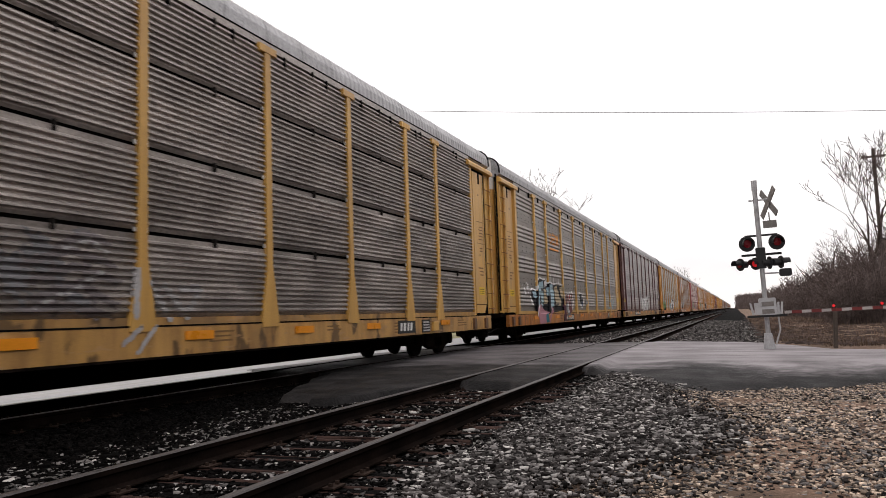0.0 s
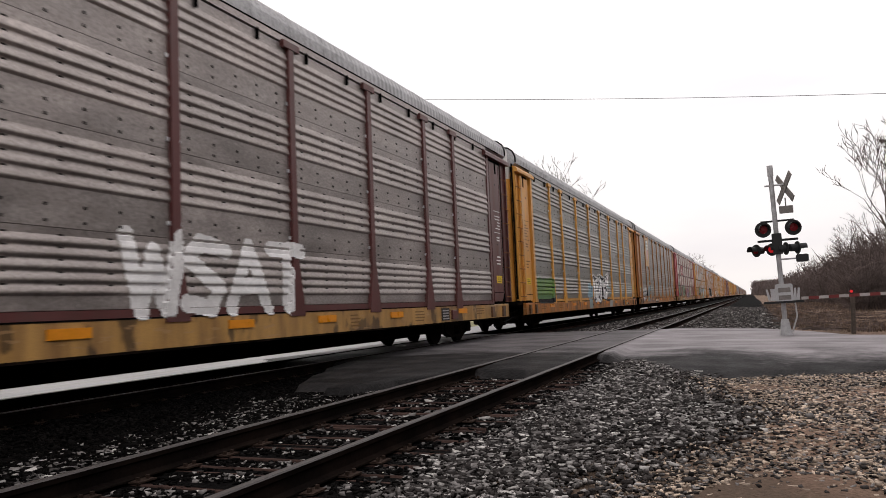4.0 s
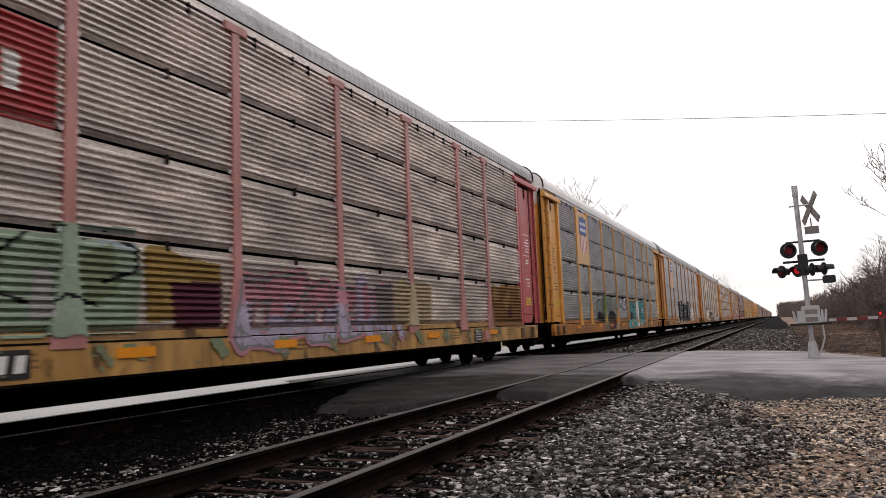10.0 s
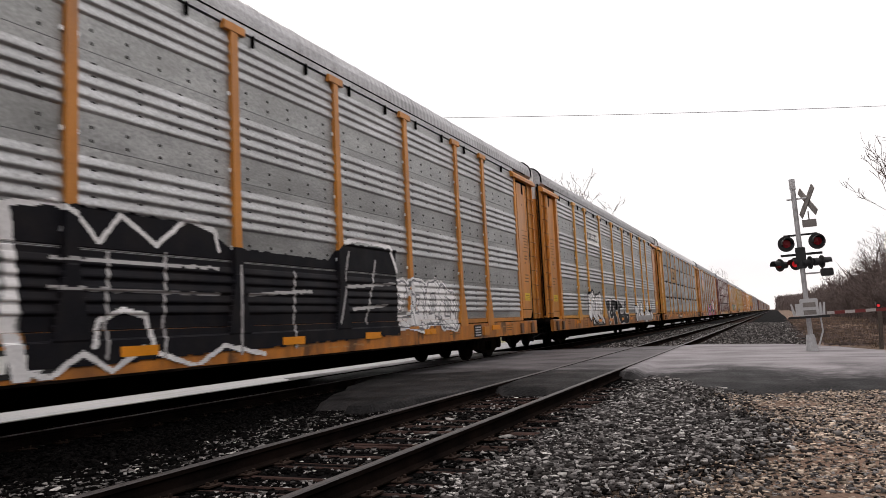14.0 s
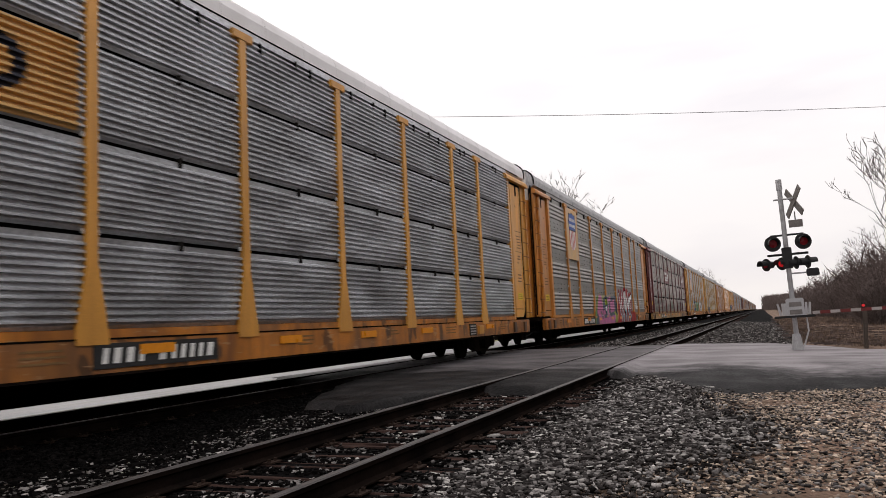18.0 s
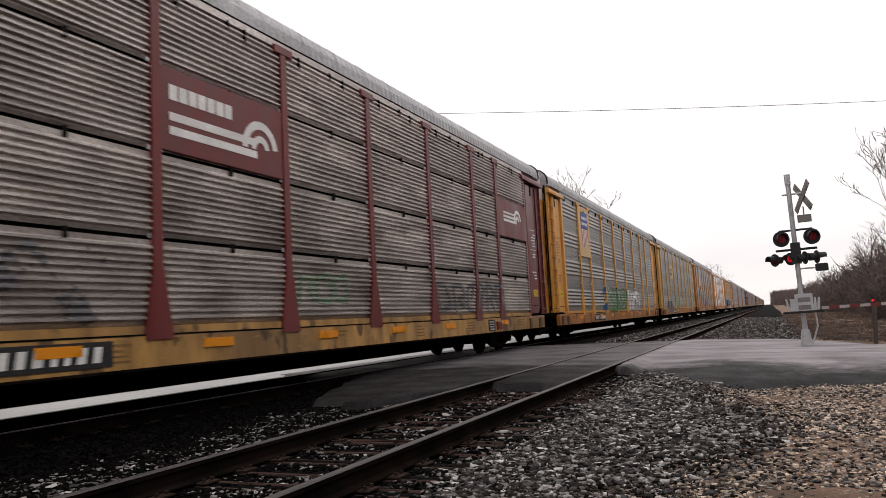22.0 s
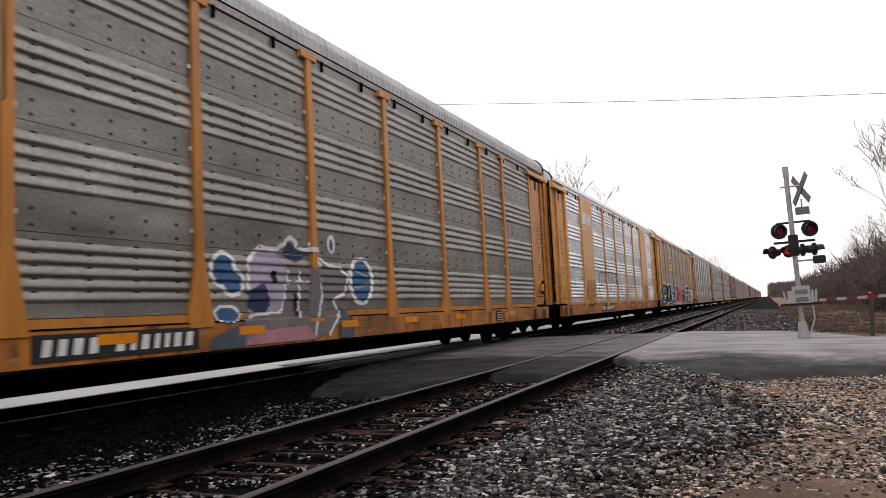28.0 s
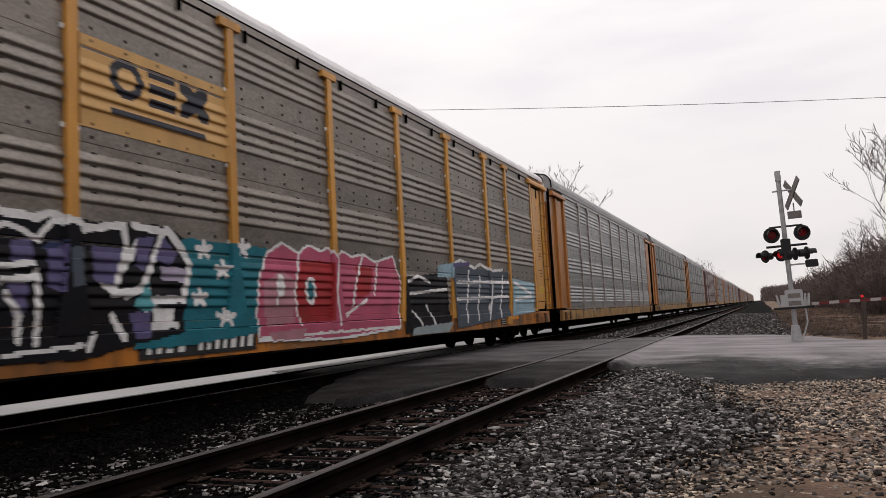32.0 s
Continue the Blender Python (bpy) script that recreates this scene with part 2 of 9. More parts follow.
EARTH = surface("brown_dirt", (0.155, 0.102, 0.076), 0.95, vary=0.35, fine=30, coarse=0.7, bump=0.7, stain=(0.055, 0.045, 0.035),
                stain_amount=0.6, stain_scale=0.6)
def road_surface():
    """Dark patched asphalt that gives way, along a ragged line, to a paler worn deck past the rails."""
    m = surface("patched_asphalt_road", (0.011, 0.0104, 0.0107), 0.65, vary=0.45, fine=22, coarse=1.6, bump=0.9, stain=(0.042, 0.039, 0.039),
                stain_amount=0.6, stain_scale=1.4, gloss=0.06)
    n, l = m.node_tree.nodes, m.node_tree.links
    b = n["Principled BSDF"]
    dark = b.inputs["Base Color"].links[0].from_socket
    at = n.new("ShaderNodeTexCoord")
    xyz = n.new("ShaderNodeSeparateXYZ")
    l.new(at.outputs["Object"], xyz.inputs[0])

    def math_node(op, a, c):
        q = n.new("ShaderNodeMath")
        q.operation = op
        for i, v in enumerate((a, c)):
            if isinstance(v, (int, float)):
                q.inputs[i].default_value = v
            else:
                l.new(v, q.inputs[i])
        return q.outputs[0]
    streak = n.new("ShaderNodeMapping")
    streak.inputs["Scale"].default_value = (0.5, 0.9, 1)
    l.new(at.outputs["Object"], streak.inputs["Vector"])
    big, small = n.new("ShaderNodeTexNoise"), n.new("ShaderNodeTexNoise")
    for q, sc, src in ((big, 1.1, streak.outputs[0]), (small, 5.0, at.outputs["Object"])):
        q.inputs["Scale"].default_value, q.inputs["Detail"].default_value = sc, 6.0
        l.new(src, q.inputs["Vector"])
    ragged = math_node("ADD", math_node("MULTIPLY", math_node("SUBTRACT", big.outputs[0], 0.5), 4.0), math_node("MULTIPLY", math_node("SUBTRACT", small.outputs[0], 0.5), 1.5))
    along = math_node("ADD", math_node("SUBTRACT", xyz.outputs["Y"], 15.7), ragged)
    step_y = n.new("ShaderNodeMapRange")
    for i, v in enumerate((-0.5, 1.2, 0.0, 0.95)):
        step_y.inputs[1 + i].default_value = v
    l.new(along, step_y.inputs[0])
    step_x = n.new("ShaderNodeMapRange")
    for i, v in enumerate((0.7, 0.95, 0.45, 1.0)):
        step_x.inputs[1 + i].default_value = v
    l.new(xyz.outputs["X"], step_x.inputs[0])
    tone = n.new("ShaderNodeValToRGB")
    tone.color_ramp.elements[0].position, tone.color_ramp.elements[0].color = 0.28, (0.125, 0.115, 0.12, 1)
    tone.color_ramp.elements[1].position, tone.color_ramp.elements[1].color = 0.75, (0.35, 0.325, 0.338, 1)
    l.new(big.outputs[0], tone.inputs[0])
    mix = n.new("ShaderNodeMix")
    mix.data_type = "RGBA"
    l.new(math_node("MULTIPLY", step_y.outputs[0], step_x.outputs[0]), mix.inputs[0])
    l.new(dark, mix.inputs[6])
    l.new(tone.outputs[0], mix.inputs[7])
    l.new(mix.outputs[2], b.inputs["Base Color"])
    return m


ROAD = road_surface()
PALE_LANE = surface("pale_wet_lane", (0.17, 0.17, 0.18), 0.55, vary=0.25, fine=40, coarse=1.2, bump=0.1, stain=(0.09, 0.088, 0.09), stain_amount=0.6, stretch=(3, 0.25, 1))
GRASS = surface("dull_winter_grass", (0.18, 0.17, 0.10), 0.95, vary=0.35, fine=20, coarse=0.6, bump=0.5)
FIELD = surface("dry_brown_verge", (0.21, 0.15, 0.118), 0.95, vary=0.35, fine=14, coarse=0.25, bump=0.6, stain=(0.07, 0.055, 0.035),
                stain_amount=0.7, stain_scale=0.3)
BARK = surface("grey_brown_bark", (0.075, 0.058, 0.05), 0.95, vary=0.3, fine=25, coarse=2)
TWIG = surface("brown_grey_twigs", (0.125, 0.099, 0.092), 0.95, vary=0.25, fine=5, coarse=0.6, island=0.35, bump=0)
DARK_LEAF = surface("dark_ivy_leaf", (0.02, 0.018, 0.014), 0.8, vary=0.3, island=0.5, bump=0)
SILVER = surface("aluminium_paint", (0.42, 0.42, 0.43), 0.5, metal=0.3, vary=0.15, stain=(0.16, 0.15, 0.14), stain_amount=0.4, stain_scale=5)
BOX_GREY = surface("grey_enamel_box", (0.44, 0.44, 0.45), 0.5, vary=0.12, stain=(0.14, 0.13, 0.12), stain_amount=0.35)
BLACK = surface("matt_black_enamel", (0.012, 0.012, 0.013), 0.6, vary=0.15, bump=0)
SIGN_GREY = surface("weathered_sign_back", (0.17, 0.155, 0.145), 0.7, vary=0.2)
RED_STRIPE = surface("red_gate_stripe", (0.14, 0.02, 0.018), 0.5, vary=0.15, bump=0)
WHITE_STRIPE = surface("white_gate_stripe", (0.36, 0.33, 0.32), 0.5, vary=0.12, bump=0)
RED_LENS = surface("red_signal_lens", (0.20, 0.01, 0.016), 0.25, vary=0.1, bump=0)
RED_LIT = glow("lit_red_lens", (0.6, 0.02, 0.025), 0.45)
POLE_WOOD = surface("weathered_pole_timber", (0.085, 0.07, 0.06), 0.95, vary=0.25, stretch=(4, 4, 0.4))
WIRE = surface("grey_cable", (0.16, 0.16, 0.17), 0.8, vary=0.1, bump=0)


def spray(name, color):
    return surface("spray_" + name, color, 0.6, vary=0.12, fine=25, coarse=2.0, bump=0.04, stain=GRIME, stain_amount=0.12, stain_scale=2.5, gloss=0.1)


SP = {k: spray(k, v) for k, v in dict(
    white=(0.80, 0.79, 0.79), black=(0.009, 0.009, 0.012), sky=(0.32, 0.46, 0.53), blue=(0.05, 0.12, 0.26), green=(0.12, 0.22, 0.11),
    olive=(0.19, 0.225, 0.14), mint=(0.28, 0.36, 0.27), pink=(0.46, 0.22, 0.26), red=(0.36, 0.035, 0.04), rose=(0.50, 0.11, 0.18),
    purple=(0.12, 0.105, 0.22), teal=(0.02, 0.17, 0.22), cyan=(0.10, 0.36, 0.40), lilac=(0.40, 0.35, 0.46), grey=(0.20, 0.20, 0.21),
    magenta=(0.52, 0.17, 0.33), cream=(0.42, 0.34, 0.22), ochre=(0.30, 0.20, 0.07), wine=(0.10, 0.03, 0.05),
    slate=(0.085, 0.105, 0.13), ash=(0.40, 0.39, 0.39), haze=(0.31, 0.37, 0.38), lime=(0.27, 0.34, 0.06), navy=(0.035, 0.05, 0.11), leaf=(0.15, 0.26, 0.075),
    dusty=(0.19, 0.17, 0.175), brick=(0.17, 0.062, 0.062), rust=(0.21, 0.105, 0.04)).items()}

# ------------------------------------------------------------------ mesh tools


def mesh_from(name, verts, faces, mats, index=None, smooth=False):
    me = bpy.data.meshes.new(name)
    me.from_pydata([tuple(v) for v in verts], [], [tuple(f) for f in faces])
    for m in mats if isinstance(mats, (list, tuple)) else [mats]:
        me.materials.append(m)
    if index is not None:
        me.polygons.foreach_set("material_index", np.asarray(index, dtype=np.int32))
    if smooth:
        me.polygons.foreach_set("use_smooth", np.ones(len(me.polygons), dtype=bool))
    me.update()
    return me


class Shape:
    """Collects simple solids into one mesh."""

    def __init__(self):
        self.v, self.f, self.i = [], [], []

    def add(self, verts, faces, index=0):
        o = len(self.v)
        self.v += [tuple(p) for p in verts]
        self.f += [tuple(o + k for k in f) for f in faces]
        self.i += [index] * len(faces)
        return self

    def box(self, x0, x1, y0, y1, z0, z1, index=0, bevel=0.0):
        """A block; with a bevel its long edges are cut."""
        if bevel:
            b = bevel
            ring = [(x0 + b, z0), (x1 - b, z0), (x1, z0 + b), (x1, z1 - b), (x1 - b, z1), (x0 + b, z1), (x0, z1 - b), (x0, z0 + b)]
            return self.prism_y(ring, y0, y1, index)
        v = [(x, y, z) for x in (x0, x1) for y in (y0, y1) for z in (z0, z1)]
        return self.add(v, [(0, 1, 3, 2), (4, 6, 7, 5), (0, 4, 5, 1), (2, 3, 7, 6), (0, 2, 6, 4), (1, 5, 7, 3)], index)

    def prism_y(self, ring, y0, y1, index=0):
        """A section in x, z drawn along y."""
        n = len(ring)
        v = [(x, y0, z) for x, z in ring] + [(x, y1, z) for x, z in ring]
        f = [(k, (k + 1) % n, n + (k + 1) % n, n + k) for k in range(n)] + [tuple(range(n))[::-1], tuple(range(n, 2 * n))]
        return self.add(v, f, index)

    def prism_x(self, ring, x0, x1, index=0):
        """A section in y, z drawn along x."""
        n = len(ring)
        v = [(x0, y, z) for y, z in ring] + [(x1, y, z) for y, z in ring]
        f = [(k, (k + 1) % n, n + (k + 1) % n, n + k) for k in range(n)] + [tuple(range(n))[::-1], tuple(range(n, 2 * n))]
        return self.add(v, f, index)

    def tube(self, points, radius, sides=6, index=0, end=None):
        """A round bar along points, tapering to end if given."""
        pts = [Vector(p) for p in points]
        o = len(self.v)
        for k, p in enumerate(pts):
            d = (pts[min(k + 1, len(pts) - 1)] - pts[max(k - 1, 0)]).normalized()
            a = d.cross(Vector((0, 0, 1)) if abs(d.z) < 0.9 else Vector((1, 0, 0))).normalized()
            b = d.cross(a)
            r = radius if end is None else radius + (end - radius) * k / (len(pts) - 1)
            for s in range(sides):
                q = p + (a * math.cos(6.28319 * s / sides) + b * math.sin(6.28319 * s / sides)) * r
                self.v.append(tuple(q))
        for k in range(len(pts) - 1):
            for s in range(sides):
                s2 = (s + 1) % sides
                self.f.append((o + k * sides + s, o + k * sides + s2, o + (k + 1) * sides + s2, o + (k + 1) * sides + s))
                self.i.append(index)
        self.f += [tuple(o + s for s in range(sides))[::-1], tuple(o + (len(pts) - 1) * sides + s for s in range(sides))]
        self.i += [index, index]
        return self

    def mesh(self, name, mats, smooth=False):
        return mesh_from(name, self.v, self.f, mats, self.i, smooth)


def part(name, data, parent, label="", at=(0, 0, 0)):
    """One mesh object under a thing or a part. data: a mesh."""
    ob = new(name, data)
    ob.parent = parent
    ob.location = at
    if label:
        ob["label"] = label
    return ob


def empty(name, m):
    ob = new(name)
    ob.empty_display_size = 0.3
    ob.matrix_world = m
    return ob

# ------------------------------------------------------------------ ground, tracks, road
FAR_X = -5.38   # centre line of the track that carries the train
GAUGE = 0.7525  # half the distance between the rail heads' centres
TIE_TOP = -0.185


def lin(x, table):
    xs, ys = zip(*table)
    return float(np.interp(x, xs, ys))


ROAD_NEAR = ((-12, 14.5), (-4.4, 14.0), (-4.0, 12.6), (-3.6, 12.0), (-3.1, 10.4), (-2.0, 9.4), (-1.7, 9.6), (-0.82, 11.9), (-0.56, 12.1), (0.6, 11.6),
             (0.72, 15.2), (1.25, 14.8), (2.0, 13.9), (2.8, 13.0), (3.35, 13.0), (3.95, 13.4), (4.7, 13.8), (5.4, 14.6), (8, 15.4), (60, 15))
ROAD_FAR = ((-12, 26.5), (0.35, 27.0), (3.9, 26.2), (5.3, 23.8), (6, 21.8), (9, 20.6), (60, 18))
BED_ACROSS = ((-30, -0.5), (-9.5, -0.45), (-7.4, -0.26), (-6.6, -0.2), (1.7, -0.2), (2.6, -0.27), (3.6, -0.33), (5.0, -0.36), (9, -0.38))


def road_z(x):
    return lin(x, ((-12, -0.12), (-7.4, -0.06), (-6.4, -0.025), (1.0, -0.025), (3.0, -0.07), (6.0, -0.12), (60, -0.2)))


def grid_mesh(name, xs, ys, z, mat):
    v = [(x, y, z(x, y)) for x in xs for y in ys]
    n = len(ys)
    f = [(i * n + j, (i + 1) * n + j, (i + 1) * n + j + 1, i * n + j + 1) for i in range(len(xs) - 1) for j in range(n - 1)]
    return mesh_from(name, v, f, mat, smooth=True)


def build_ground():
    def z(x, y):
        r = math.hypot(x, y)
        return -0.52 + 0.06 * noise.noise((x * 0.2, y * 0.2, 0)) if r < 300 else -0.52
    xs = [-3000, -1200, -500, -200, -100] + list(range(-60, 61, 4)) + [100, 200, 500, 1200, 3000]
    ys = [-3000, -1000, -300, -100] + list(range(-40, 161, 5)) + [220, 320, 500, 900, 1600, 3000]
    tagged(new("ground", grid_mesh("ground", xs, ys, z, FIELD)), "brown dry winter verge beside the railway", "ground", kind="structure")

    # verge on the near side: a low uneven bank of dry grass and dirt beyond the road
    xs = [4.4 + 0.5 * k for k in range(14)] + [13, 16, 22, 40]
    ys = [18 + 1.2 * k for k in range(30)] + [58, 66, 80, 100, 140, 220, 400]

    def bank(x, y):
        edge = min(1.0, max(0.0, (x - 4.6 - 0.3 * math.sin(y * 0.6)) / 1.2)) * min(1.0, max(0.0, (y - lin(x, ROAD_FAR) - 0.3) / 1.2))
        return -0.5 + edge * (0.42 + 0.10 * noise.noise((x * 0.5, y * 0.4, 3)) + 0.012 * max(0, x - 5))
    tagged(new("verge_bank", grid_mesh("verge_bank", xs, ys, bank, FIELD)), "low bank of dry brown grass and dirt behind the crossing",
           "verge", kind="structure")

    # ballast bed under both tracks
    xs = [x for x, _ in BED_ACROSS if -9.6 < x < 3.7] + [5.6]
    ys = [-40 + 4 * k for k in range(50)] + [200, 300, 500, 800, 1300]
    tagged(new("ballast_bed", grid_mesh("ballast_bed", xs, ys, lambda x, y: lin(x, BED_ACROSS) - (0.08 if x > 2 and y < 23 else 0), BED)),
           "near-black crushed stone bed under both tracks, gap shade in its colour", "ballast", kind="structure")
    # dirt and gravel shoulder by the camera
    xs = [1.6 + 0.35 * k for k in range(25)] + [12, 16]
    ys = [-12, -6, -2] + [0.5 * k for k in range(0, 38)] + [20]

    def shoulder(x, y):
        return lin(x, BED_ACROSS) + 0.004 + 0.03 * noise.noise((x * 0.9, y * 0.9, 7)) - 0.03 * (x < 1.7)
    tagged(new("gravel_shoulder", grid_mesh("gravel_shoulder", xs, ys, shoulder, EARTH)), "brown dirt shoulder strewn with gravel",
           "ground", kind="structure")
    # strips beyond the far track
    tagged(new("pale_lane", grid_mesh("pale_lane", [-9.9, -9.0, -8, -6.8], [-30, 0, 20, 60, 120, 300, 900], lambda x, y: -0.045 - 0.01 * abs(x + 8.5), PALE_LANE)),
           "pale wet lane running along the far track", "lane", kind="structure")
    tagged(new("grass_strip", grid_mesh("grass_strip", [-60, -30, -20, -14, -9.9], [-60, 0, 20, 60, 120, 300, 900],
                                        lambda x, y: -0.24 + 0.004 * (-9.9 - x), GRASS)), "dull green winter grass beyond the lane", "grass", kind="structure")

    # road over the crossing
    xs = sorted({round(-12 + 0.2 * k, 2) for k in range(150)} | {0.62, 0.72, 0.78, 0.8, -0.82, -0.56, -1.7} | {22, 26, 32, 40, 60})
    rows = 15
    v, f, mi = [], [], []
    for x in xs:
        a, b = lin(x, ROAD_NEAR), lin(x, ROAD_FAR)
        a += 0.45 * noise.noise((x * 2.1, 1.7, 0)) + 0.35 * noise.noise((x * 5, 4.7, 0))
        for k in range(rows):
            y = a + (b - a) * k / (rows - 1)
            low = (lin(x, BED_ACROSS) + 0.02 - road_z(x)) * max(0.0, 1 - k / 4) if x > 1.1 else 0.0
            drop = 0.03 if k in (0, rows - 1) else 0.0
            v.append((x, y, road_z(x) + low - drop * (x < 1.1) + 0.006 * noise.noise((x, y, 2))))
        v.append((x, a - 0.3, lin(x, BED_ACROSS) - 0.1))
        v.append((x, b + 0.1, road_z(x) - 0.35))
    n = rows + 2
    for i in range(len(xs) - 1):
        for k in range(rows - 1):
            f.append((i * n + k, (i + 1) * n + k, (i + 1) * n + k + 1, i * n + k + 1))
            mi.append(0)
        f.append((i * n + rows, (i + 1) * n + rows, (i + 1) * n, i * n))
        f.append((i * n + rows - 1, (i + 1) * n + rows - 1, (i + 1) * n + rows + 1, i * n + rows + 1))
        mi += [0, 0]
    tagged(new("road", mesh_from("road", v, f, [ROAD], mi, True)), "worn grey asphalt road crossing both tracks, darker and broken at its edge",
           "road", kind="structure")


def rail_mesh():
    half = [(0.068, -0.172), (0.068, -0.160), (0.012, -0.140), (0.010, -0.060), (0.034, -0.045), (0.036, -0.010), (0.028, 0.0)]
    ring = half + [(-x, z) for x, z in half[::-1]]
    s = Shape()
    ys = [-60, 0, 15, 40, 120, 400, 1300]
    n = len(ring)
    for y in ys:
        s.v += [(x, y, z) for x, z in ring]
    for j in range(len(ys) - 1):
        for k in range(n):
            s.f.append((j * n + k, j * n + (k + 1) % n, (j + 1) * n + (k + 1) % n, (j + 1) * n + k))
            s.i.append(1 if k in (5, 6, 7) else 0)
    return s.mesh("rail", [RAIL, RAIL_TOP])


def tie_rows(seed):
    rng = random.Random(seed)
    out, y = [], -20.0
    while y < 160:
        y += 0.5 + rng.uniform(-0.03, 0.03)
        out.append(y)
    return out


def build_track(name, x0, label, seed):
    rng = random.Random(seed)
    track = tagged(empty(name, pose(x0, 0, 0)), label, "railway track", kind="structure")
    rail = rail_mesh()
    for x in (-GAUGE, GAUGE):
        part("rail", rail, track, "steel rail with a brighter worn head", (x, 0, 0))
    b = 0.012
    ties = []
    for q in range(5):  # weathered timbers, each cracked along its grain in its own way
        t = Shape()
        ys = [-0.115] + sorted(rng.uniform(-0.08, 0.08) for _ in range(3)) + [0.115]
        for y0, y1 in zip(ys[:-1], ys[1:]):
            if y1 - y0 > 0.02:
                drop, a, e = rng.uniform(0, 0.022), -1.3 + rng.uniform(0, 0.09), 1.3 - rng.uniform(0, 0.09)
                t.prism_x([(y0 + 0.004, -0.18), (y1 - 0.004, -0.18), (y1 - 0.004, -b - drop), (y1 - 0.004 - b, -drop), (y0 + 0.004 + b, -drop), (y0 + 0.004, -b - drop)], a, e)
        ties.append(t.mesh("tie", TIE))
    plate = Shape().box(-0.17, 0.17, -0.09, 0.09, 0, 0.013)
    for sx in (-0.12, 0.12):
        for sy in (-0.05, 0.05):
            plate.box(sx - 0.012, sx + 0.012, sy - 0.012, sy + 0.012, 0.01, 0.04)
    plate = plate.mesh("tie_plate", PLATE)
    far = Shape()
    for y in tie_rows(seed):
        if 2.0 < y < 13.0:
            t = part("tie", ties[rng.randrange(5)], track, "", (rng.uniform(-0.09, 0.09), y, TIE_TOP + rng.uniform(-0.008, 0.008)))
            t.rotation_euler = (rng.uniform(-0.02, 0.02), 0, rng.uniform(-0.04, 0.04))
            for x in (-GAUGE, GAUGE):
                part("tie_plate", plate, track, "", (x, y, TIE_TOP + 0.002))
        elif y > 27 or y < 2.0:
            w = rng.uniform(-0.04, 0.04)
            far.box(-1.3 + w, 1.3 + w, y - 0.115, y + 0.115, TIE_TOP - 0.1, TIE_TOP + rng.uniform(-0.01, 0.01))
    tagged(part("far_ties", far.mesh("far_ties", TIE), track, "weathered timber ties"), kind="stuff")


